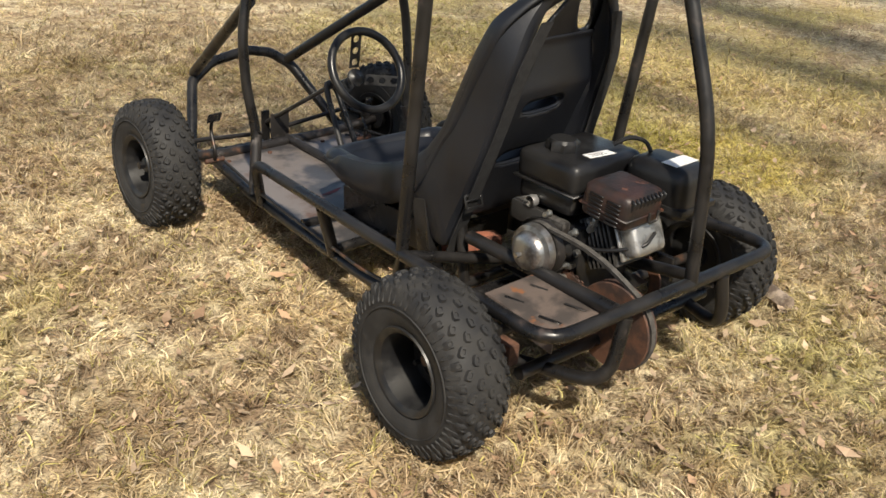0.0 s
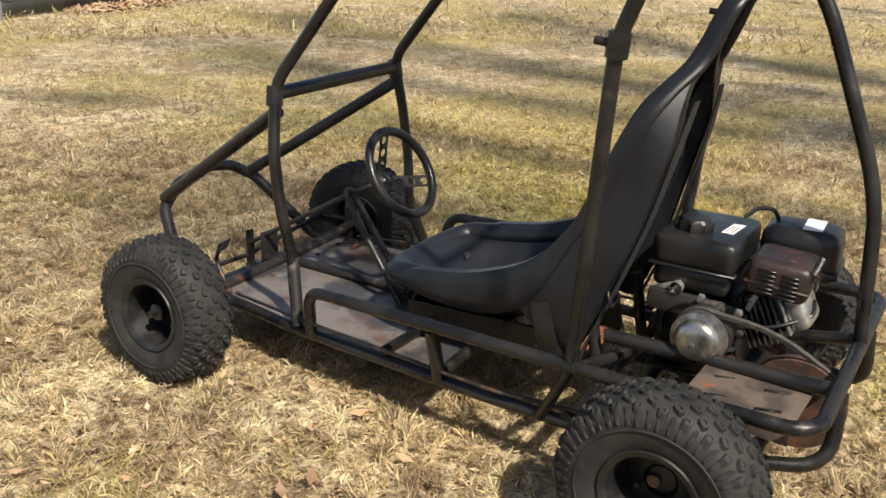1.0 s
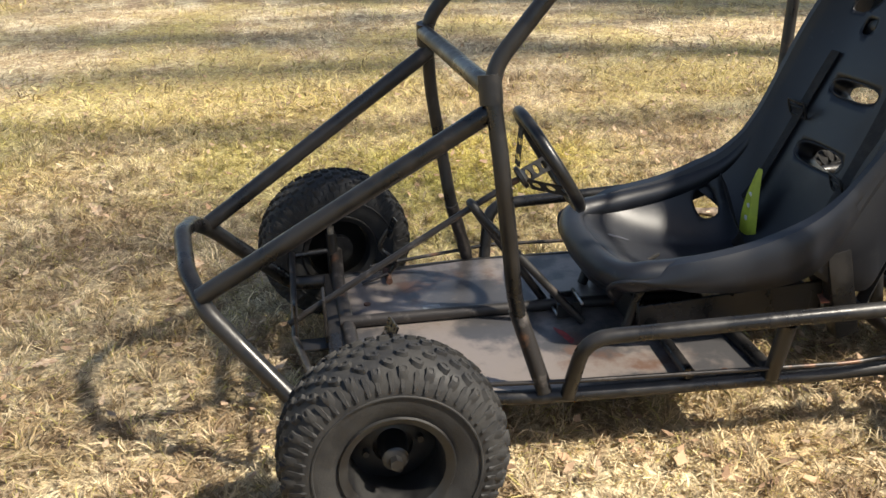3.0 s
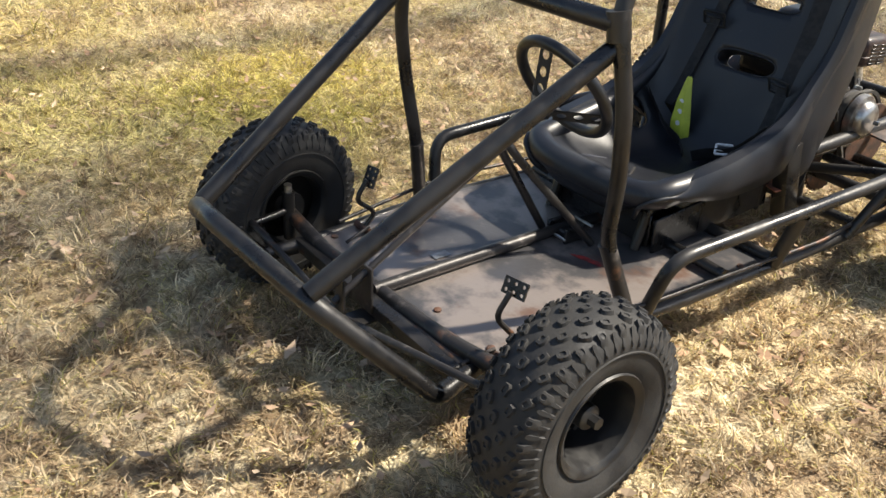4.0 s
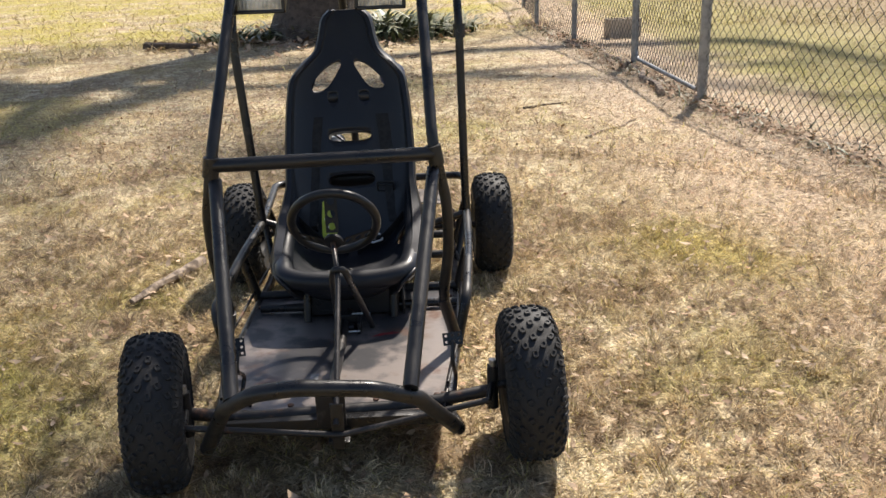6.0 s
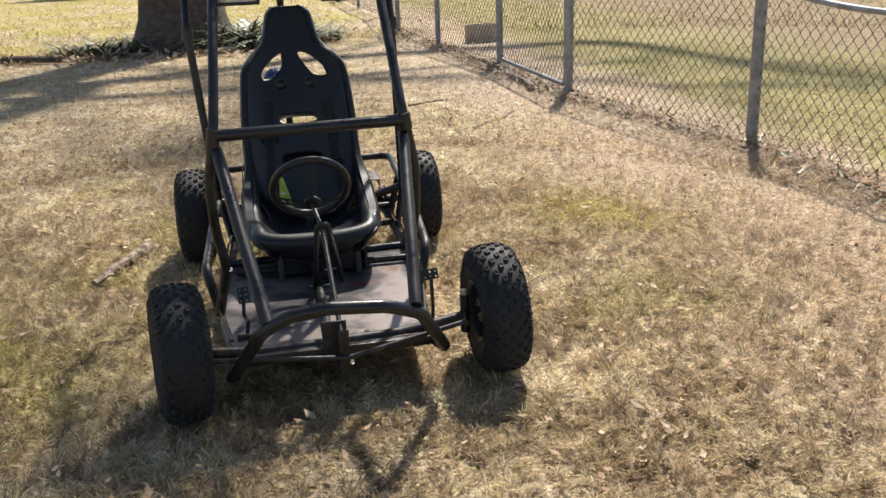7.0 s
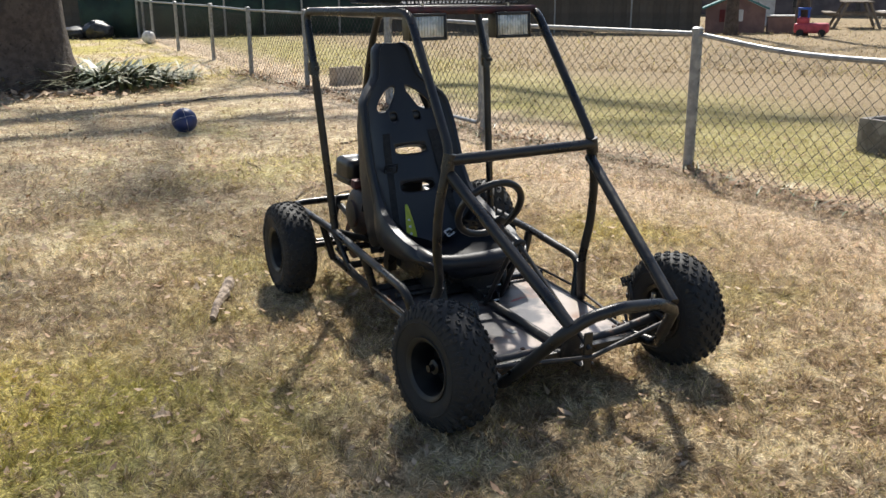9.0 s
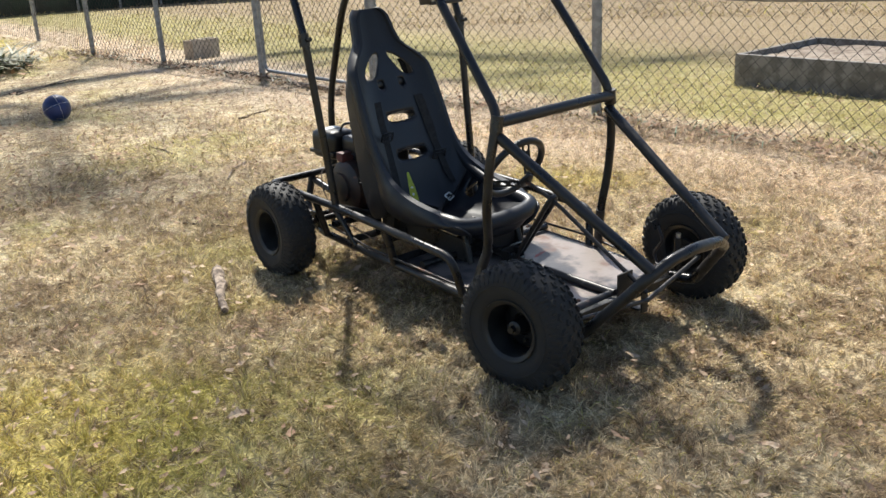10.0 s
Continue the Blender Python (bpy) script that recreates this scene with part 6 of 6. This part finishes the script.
def along_fence(rng):
    k = rng.random()
    y = 3.0 - 13.0 * k ** 0.8
    xf = -2.86 if y > 1.07 else (-2.86 + 0.07 * (1.07 - y) / 2.24 if y > -1.17 else (-2.79 + 0.41 * (-1.17 - y) / 2.15 if y > -3.32 else -2.38 + 0.06 * (-3.32 - y)))
    return xf + rng.gauss(0.05, 0.10), y


# low bank of earth and leaf mould on which the fence stands
bm = BM()
rows = []
for j in range(131):
    y = 3.0 - 7.6 * j / 130
    xf = -2.86 if y > 1.07 else (-2.86 + 0.07 * (1.07 - y) / 2.24 if y > -1.17 else (-2.79 + 0.41 * (-1.17 - y) / 2.15 if y > -3.32 else -2.38 + 0.06 * (-3.32 - y)))
    swell = 0.75 + 0.7 * noise.noise(Vector((0, y * 0.9, 4)))
    row = []
    for i in range(11):
        u = -1 + i / 5
        p = Vector((xf + 0.05 + 0.24 * u * (1 + 0.35 * noise.noise(Vector((u, y * 2.2, 1)))), y, 0))
        p.z = -0.012 + (1 - u * u) * (0.026 * swell + 0.016 * noise.noise(p * 14))
        row.append(bm.verts.new(p))
    rows.append(row)
for a, b in zip(rows, rows[1:]):
    for k in range(10):
        bm.faces.new((a[k], a[k + 1], b[k + 1], b[k]))
bmesh.ops.recalc_face_normals(bm, faces=bm.faces)
me = bpy.data.meshes.new("soil_bank")
bm.to_mesh(me)
bm.free()
me.materials.append(M_HUMUS)
tagged(new("soil_bank", me), "low bank of brown leaf mould along the fence foot", "earth", kind="stuff")
litter("leaf_litter", "brown dead leaves drifted along the fence foot", 3600, along_fence, 9, 0.024, 0.015)
litter("leaf_litter", "brown and pale dead leaves heaped round the oak", 1800, oak_foot, 16, 0.06, 0.02)
leaf_clump("fence_weeds", "dull green and straw weeds growing through the fence foot", 800, along_fence, 0.11, 15)
leaf_clump("dry_weeds", "dead straw-brown weed stems along the fence foot", 420, along_fence, 0.08, 17, M_LITTER)
litter("leaf_scraps", "small brown and pale leaf scraps over the whole lawn", 15000, lambda r: (r.gauss(0, 3.2), r.gauss(0, 4.5)), 12, 0.014)
litter("leaf_scraps", "rust-brown leaf scraps scattered on the lawn towards the oak", 2600, lambda r: (0.6 + r.gauss(0, 1.3), -3.4 + r.gauss(0, 2.0)), 19, 0.022)
litter("leaf_litter", "rust-brown dead leaves drifted under the screened gate", 1500, lambda r: ((lambda t: (5.5 + 6.0 * t + r.gauss(0, 0.2), 9.75 + 1.9 * t + r.gauss(0, 0.25)))(r.random())), 10, 0.07)

# ---- screened gate and bin across the lawn ----
gate2 = thing("screened_gate", "chain-link gate covered with grey privacy mesh", "gate", kind="structure")
a, b = Vector((4.3, 9.75, 0)), Vector((9.4, 11.35, 0))
d = (b - a).normalized()
bm = BM()
tube(bm, [b + up * 0.6, b + up * 1.3, a + up * 1.3, a + up * 0.22, b + up * 0.22, b + up * 0.6], 0.024, 0.25, 10, cap=False)
part("gate_frame", bm, M_TRIM, gate2)
bm = BM()
n = 20
va = [[bm.verts.new(a.lerp(b, i / n) + Vector((0.03 * math.sin(i * 1.7 + k), 0.03 * math.cos(i * 1.1), z))) for i in range(n + 1)] for k, z in enumerate((0.02, 0.25, 0.8, 1.28))]
for r0, r1 in zip(va, va[1:]):
    for i in range(n):
        bm.faces.new((r0[i], r0[i + 1], r1[i + 1], r1[i]))
ob = part("mesh_panel", bm, M_MESHB, gate2)
ob.modifiers.new("thickness", "SOLIDIFY").thickness = 0.006
for t in (0.0, 0.62, 1.02):
    p = a.lerp(b, t) + Vector((d.y, -d.x, 0)) * 0.05
    post(gate2, p.x, p.y, 1.4, 0.035)
bin_ob = thing("plastic_bin", "teal plastic bin tipped over on the lawn", "bin", at=pose(9.95, 10.75, 0.24, 0, 0, 20))
bm = BM()
lathe(bm, [(0.20, -0.45), (0.215, -0.44), (0.235, 0.42), (0.255, 0.43), (0.255, 0.46), (0.228, 0.46), (0.20, -0.42)], None, 28)
disc_cap(bm, 0.20, -0.45, None, 28)
part("bin_body", bm, M_TEAL, bin_ob)
bm = BM()
tube(bm, [(0.40, 0.255, 0.05), (0.40, 0.30, 0.0), (0.40, 0.255, -0.05)], 0.012, 0.03, 8)
part("bin_handle", bm, M_TEAL, bin_ob)


# ---- bags at the far end ----
def bag(name, label, x, y, sx, sy, sz, seed, material, cat="bag"):
    ob = thing(name, label, cat, at=pose(x, y, 0))
    bm = BM()
    bmesh.ops.create_icosphere(bm, subdivisions=3, radius=1)
    for v in bm.verts:
        v.co *= 1 + 0.22 * noise.noise(v.co * 2.2 + Vector((seed, 0, 0)))
        v.co = Vector((v.co.x * sx, v.co.y * sy, max(-0.85, v.co.z) * sz + sz * 0.85))
    part("sack", bm, material, ob)
    return ob


bag("rubbish_bag", "black plastic rubbish bag lying by the far fence", -1.2, -20.8, 0.36, 0.3, 0.25, 1, M_BAG)
bag("rubbish_bag", "black plastic rubbish bag lying by the far fence", -0.72, -21.1, 0.4, 0.28, 0.17, 2, M_BAG)
bag("grey_sack", "grey crumpled plastic sack lying by the far fence", -0.25, -21.4, 0.4, 0.28, 0.15, 3, M_GREYBAG)
slab = thing("flat_stone", "pale flat stone at the foot of the oak", "stone", at=pose(0.55, -8.25, 0, 0, 0, 10))
bm = BM()
box(bm, (0.42, 0.25, 0.06), pose(0, 0, 0.03, 3, 4, 0), 0.015, 2)
part("stone", bm, M_BLOCK, slab)

# ---- neighbouring yard ----
def playhouse():
    """A child's house whose gable end faces the lawn."""
    ob = thing("playhouse", "small faded brown plastic playhouse with a teal roof", "playhouse", at=pose(-16.75, -15.1, 0, 0, 0, 47))
    bm = BM()
    vs = [[bm.verts.new((x, y, z)) for y, z in ((-0.75, 0), (0.75, 0), (0.75, 0.62), (0, 0.95), (-0.75, 0.62))] for x in (-0.6, 0.6)]
    bm.faces.new(vs[0])
    bm.faces.new(vs[1])
    for k in range(5):
        bm.faces.new((vs[0][k], vs[0][(k + 1) % 5], vs[1][(k + 1) % 5], vs[1][k]))
    part("playhouse_wall", bm, M_PLAY, ob, smooth=False)
    for s in (-1, 1):
        bm = BM()
        box(bm, (1.4, 0.92, 0.05), pose(0, s * 0.42, 0.80, -s * 23.7, 0, 0), 0.01, 1)
        part("playhouse_roof", bm, M_ROOFTEAL, ob)
    for x in (-0.61, 0.61):
        for y in (-0.12, 0.12):
            bm = BM()
            box(bm, (0.03, 0.15, 0.3), pose(x, y, 0.45), 0.01, 1)
            part("playhouse_window", bm, M_TRIM, ob)
        bm = BM()
        box(bm, (0.03, 0.14, 0.32), pose(x, -0.33, 0.44), 0.01, 1)
        part("playhouse_shutter", bm, M_BARN, ob, "red shutter")
    return ob


playhouse()


def picnic_table(x, y, rot):
    ob = thing("picnic_table", "weathered grey wooden picnic table with fixed benches", "table", at=pose(x, y, 0, 0, 0, rot))
    for i in range(5):
        bm = BM()
        box(bm, (1.9, 0.14, 0.04), pose(0, -0.3 + 0.15 * i, 0.74), 0.004, 1)
        part("top_board", bm, M_TABLE, ob)
    for s in (-1, 1):
        bm = BM()
        box(bm, (1.9, 0.26, 0.04), pose(0, s * 0.72, 0.44), 0.004, 1)
        part("bench", bm, M_TABLE, ob)
        for t in (-1, 1):
            bm = BM()
            tube(bm, [(s * 0.7, t * 0.62, 0), (s * 0.7, t * 0.28, 0.72)], 0.045, seg=6)
            part("leg", bm, M_TABLE, ob)
        bm = BM()
        box(bm, (0.05, 1.6, 0.09), pose(s * 0.7, 0, 0.40), 0.004, 1)
        part("bench_bearer", bm, M_TABLE, ob)
    return ob


picnic_table(-21.2, -14.9, 45)
toy = thing("toy_car", "faded red plastic ride-on toy car", "toy", at=pose(-16.75, -12.5, 0, 0, 0, 128))
bm = BM()
box(bm, (0.8, 0.4, 0.24), pose(0, 0, 0.2), 0.07, 3)
box(bm, (0.28, 0.34, 0.16), pose(-0.2, 0, 0.38), 0.05, 3)
part("toy_body", bm, M_PINK, toy)
bm = BM()
box(bm, (0.3, 0.36, 0.05), pose(-0.2, 0, 0.66), 0.02, 2)
for s_ in (-1, 1):
    for t_ in (-1, 1):
        tube(bm, [(-0.2 + t_ * 0.11, s_ * 0.15, 0.44), (-0.2 + t_ * 0.11, s_ * 0.15, 0.65)], 0.02, seg=6)
part("toy_roof", bm, M_BLUE, toy, "blue plastic roof")
for x in (-0.25, 0.25):
    for s_ in (-1, 1):
        bm = BM()
        solid_lathe(bm, [(0.08, -0.03), (0.09, 0), (0.08, 0.03)], pose(x, s_ * 0.2, 0.09, 0, 0, 90), 14)
        part("toy_wheel", bm, M_TYRE, toy)
chest = thing("storage_box", "grey-brown garden box with a pale rim", "box", at=pose(-17.35, -14.0, 0, 0, 0, 137))
bm = BM()
box(bm, (0.75, 0.45, 0.42), pose(0, 0, 0.21), 0.02, 1)
part("box_body", bm, M_PLAY, chest)
bm = BM()
box(bm, (0.80, 0.5, 0.04), pose(0, 0, 0.44), 0.01, 1)
part("box_lid", bm, M_TRIM, chest)


def plastic_chair(x, y, rot):
    ob = thing("plastic_chair", "white moulded plastic garden chair", "chair", at=pose(x, y, 0, 0, 0, rot))
    bm = BM()
    box(bm, (0.48, 0.46, 0.03), pose(0, 0, 0.42), 0.01, 1)
    part("seat", bm, M_TRIM, ob)
    bm = BM()
    box(bm, (0.46, 0.03, 0.46), pose(0, 0.23, 0.64, -10, 0, 0), 0.01, 1)
    part("backrest", bm, M_TRIM, ob)
    for a in (-1, 1):
        for b in (-1, 1):
            bm = BM()
            tube(bm, [(a * 0.2, b * 0.19, 0.42), (a * 0.24, b * 0.23, 0)], 0.02, seg=6)
            part("leg", bm, M_TRIM, ob)


plastic_chair(-23.6, -15.7, 20)
grill = thing("covered_grill", "dark garden grill with a white lid", "grill", at=pose(-20.9, -16.6, 0, 0, 0, 40))
bm = BM()
box(bm, (0.9, 0.5, 0.35), pose(0, 0, 0.72), 0.05, 2)
part("grill_body", bm, M_BAG, grill)
bm = BM()
box(bm, (0.8, 0.48, 0.2), pose(0, 0, 1.0), 0.08, 3)
part("grill_lid", bm, M_TRIM, grill, "white lid")
for a in (-1, 1):
    for b in (-1, 1):
        bm = BM()
        tube(bm, [(a * 0.38, b * 0.2, 0.6), (a * 0.38, b * 0.2, 0)], 0.02, seg=6)
        part("leg", bm, M_BAG, grill)


def house(name, label, x, y, rot, w, d, h, wall, n_win, roof_h=2.2, shutters=None):
    ob = thing(name, label, "house", kind="structure", at=pose(x, y, 0, 0, 0, rot))
    bm = BM()
    box(bm, (w, d, h), pose(0, 0, h / 2), 0.01, 1)
    for v in [bm.verts.new((s * w / 2, t * d / 2, h)) for s in (-1, 1) for t in (-1, 1)]:
        pass
    part("wall", bm, wall, ob, smooth=False)
    bm = BM()
    e = 0.4
    vs = [bm.verts.new(p) for p in ((-w / 2 - e, -d / 2 - e, h), (w / 2 + e, -d / 2 - e, h), (w / 2 + e, d / 2 + e, h), (-w / 2 - e, d / 2 + e, h), (-w / 2 - e, 0, h + roof_h), (w / 2 + e, 0, h + roof_h))]
    for f in ((0, 1, 5, 4), (3, 4, 5, 2), (0, 4, 3), (1, 2, 5), (0, 3, 2, 1)):
        bm.faces.new([vs[i] for i in f])
    part("roof", bm, M_ROOF, ob, smooth=False)
    for i in range(n_win):
        xx = -w / 2 + w * (i + 0.5) / n_win
        for side in (-1, 1):
            bm = BM()
            for sz, at in (((1.1, 0.08, 0.09), (0, 0, 0.65)), ((1.1, 0.12, 0.09), (0, 0, -0.65)), ((0.09, 0.08, 1.3), (-0.52, 0, 0)), ((0.09, 0.08, 1.3), (0.52, 0, 0)), ((0.95, 0.06, 0.05), (0, 0, 0))):
                box(bm, sz, pose(xx + at[0], side * (d / 2 + 0.02), 1.75 + at[2]), 0.01, 1)
            win = part("window_frame", bm, M_TRIM, ob)
            bm = BM()
            box(bm, (0.96, 0.02, 1.2), pose(xx, side * (d / 2 + 0.012), 1.75), 0)
            part("pane", bm, M_PANE, win, smooth=False)
    return ob


house("white_house", "pale sided house beyond the board fence", -15.5, -30.5, -36, 15, 7, 3.0, M_SIDING, 5)
far_house = house("mauve_house", "faded mauve house with dark red upper boards and white trim", -35.0, -21.4, -55, 28, 7, 4.2, M_MAUVE, 0, 2.6)
for side in (-1, 1):
    bm = BM()
    box(bm, (28.1, 0.1, 2.5), pose(0, side * 3.53, 3.0), 0.01, 1)
    part("upper_wall", bm, M_BARN, far_house, "dark red upper boards", smooth=False)
    bm = BM()
    box(bm, (28.2, 0.2, 0.12), pose(0, side * 3.6, 1.72), 0.01, 1)
    part("trim_band", bm, M_TRIM, far_house, "white trim board", smooth=False)
    for k in range(9):
        bm = BM()
        box(bm, (0.14, 0.12, 1.66), pose(-13.5 + k * 3.37, side * 3.57, 0.83), 0.01, 1)
        part("wall_post", bm, M_WOODFENCE if k % 2 else M_TRIM, far_house, smooth=False)
house("garden_shed", "small white garden shed with a dark door", -20.2, -18.2, 50, 1.5, 1.6, 1.5, M_TRIM, 1, 0.6)


def shrub(x, y, r, h, seed):
    rng = random.Random(seed)
    verts, faces = [], []
    for _ in range(700):
        u, v, w = rng.gauss(0, 0.5), rng.gauss(0, 0.5), rng.random()
        f = 1 - 0.5 * w
        p = Vector((x + r * u * f, y + r * v * f, h * (0.15 + 0.85 * w)))
        s = rng.uniform(0.04, 0.11)
        a, e = Vector((rng.uniform(-1, 1), rng.uniform(-1, 1), rng.uniform(-1, 1))).normalized() * s, Vector((rng.uniform(-1, 1), rng.uniform(-1, 1), rng.uniform(-1, 1))).normalized() * s * 0.5
        b = len(verts)
        verts += [p - a, p + e, p + a, p - e]
        faces.append((b, b + 1, b + 2, b + 3))
    me = bpy.data.meshes.new("leaf_mass")
    me.from_pydata(verts, [], faces)
    me.materials.append(M_SHRUB)
    sh = thing("shrub", "dull evergreen shrub behind the board fence", "shrub")
    ob = new("leaf_mass", me)
    ob.parent = sh
    bm = BM()
    tube(bm, [(x, y, 0), (x + 0.05, y, h * 0.5), (x, y + 0.04, h * 0.9)], 0.05, 0.1, 6, True, 0.015)
    part("stem", bm, M_BARK, sh)


shrub(-12.9, -18.0, 0.9, 2.6, 1)
shrub(-8.0, -22.5, 0.9, 2.5, 2)
shrub(-18.3, -16.6, 0.6, 1.0, 3)


# ---- grass blades ----
def blades(name, count, sampler, height, width, seed):
    """Matted dry blades lying over every way, in tufts, as one mesh."""
    rg = np.random.default_rng(seed)
    x, y = sampler(rg, count)
    # gather the blades into loose tufts
    cell = 0.055
    gx, gy = np.floor(x / cell), np.floor(y / cell)
    hash1 = np.modf(np.abs(np.sin(gx * 12.9898 + gy * 78.233) * 43758.5453))[0]
    hash2 = np.modf(np.abs(np.sin(gx * 39.346 + gy * 11.135) * 24634.6345))[0]
    pull = rg.uniform(0.0, 0.6, len(x))
    x = x + (((gx + hash1) * cell) - x) * pull
    y = y + (((gy + hash2) * cell) - y) * pull
    n = len(x)
    ang = hash1 * 6.283 + rg.normal(0, 1.3, n)
    hh = height * rg.uniform(0.4, 1.4, n) * (0.6 + 0.8 * hash2)
    lie = np.clip(rg.normal(1.3, 0.2, n), 0.3, 1.53)
    # some tufts stand up
    lie = np.where(hash2 > 0.8, np.clip(lie - rg.uniform(0.1, 0.6, n), 0.4, 1.5), lie)
    bend = rg.normal(0, 0.75, n)
    w = width * rg.uniform(0.6, 1.4, n)
    rx, rz = np.sin(lie), np.cos(lie)
    lift = rg.uniform(0.0, 0.012, n)
    v = np.empty((n, 6, 3), dtype=np.float32)
    px, py = x.copy(), y.copy()
    tilt = rg.uniform(-0.6, 0.6, n) * w
    for k, (step_, ww) in enumerate(((0.0, 0.9), (0.5, 1.0), (0.5, 0.15))):
        a = ang + bend * k
        px = px + np.cos(a) * hh * rx * step_
        py = py + np.sin(a) * hh * rx * step_
        t = 0.5 * k
        pz = 0.002 + lift + hh * rz * (t * 1.6 - 0.6 * t * t) + hh * 0.06 * t
        sx, sy = -np.sin(a), np.cos(a)
        v[:, 2 * k, 0], v[:, 2 * k, 1], v[:, 2 * k, 2] = px + sx * w * ww, py + sy * w * ww, pz + tilt
        v[:, 2 * k + 1, 0], v[:, 2 * k + 1, 1], v[:, 2 * k + 1, 2] = px - sx * w * ww, py - sy * w * ww, pz - tilt
    base = (np.arange(n) * 6)[:, None]
    quads = np.concatenate([base + np.array([[0, 1, 3, 2]]), base + np.array([[2, 3, 5, 4]])], axis=1).reshape(-1)
    me = bpy.data.meshes.new(name)
    me.vertices.add(n * 6)
    me.vertices.foreach_set("co", v.reshape(-1))
    me.loops.add(len(quads))
    me.loops.foreach_set("vertex_index", quads.astype(np.int32))
    me.polygons.add(len(quads) // 4)
    me.polygons.foreach_set("loop_start", np.arange(0, len(quads), 4, dtype=np.int32))
    me.update(calc_edges=True)
    me.materials.append(M_BLADE)
    return tagged(new(name, me), "matted short blades of dry straw-coloured grass", "grass", kind="stuff")


def near_lawn(rg, n):
    r = 3.4 * np.sqrt(rg.uniform(0, 1, n)) * (0.55 + 0.45 * rg.uniform(0, 1, n))
    a = rg.uniform(0, 2 * np.pi, n)
    return 0.0 + r * np.cos(a), 1.1 + r * np.sin(a)


def far_lawn(rg, n):
    r = 2.6 + 8.0 * rg.uniform(0, 1, n) ** 1.4
    a = rg.uniform(0, 2 * np.pi, n)
    return r * np.cos(a), 0.6 + r * np.sin(a)


blades("grass_blades", 440000, near_lawn, 0.030, 0.0013, 1)
blades("grass_blades", 200000, far_lawn, 0.045, 0.0024, 2)


def wide_lawn(rg, n):
    r = 9.0 + 20.0 * rg.uniform(0, 1, n) ** 1.3
    a = rg.uniform(0, 2 * np.pi, n)
    return -1.5 + r * np.cos(a), r * np.sin(a)


blades("grass_blades", 130000, wide_lawn, 0.09, 0.006, 3)
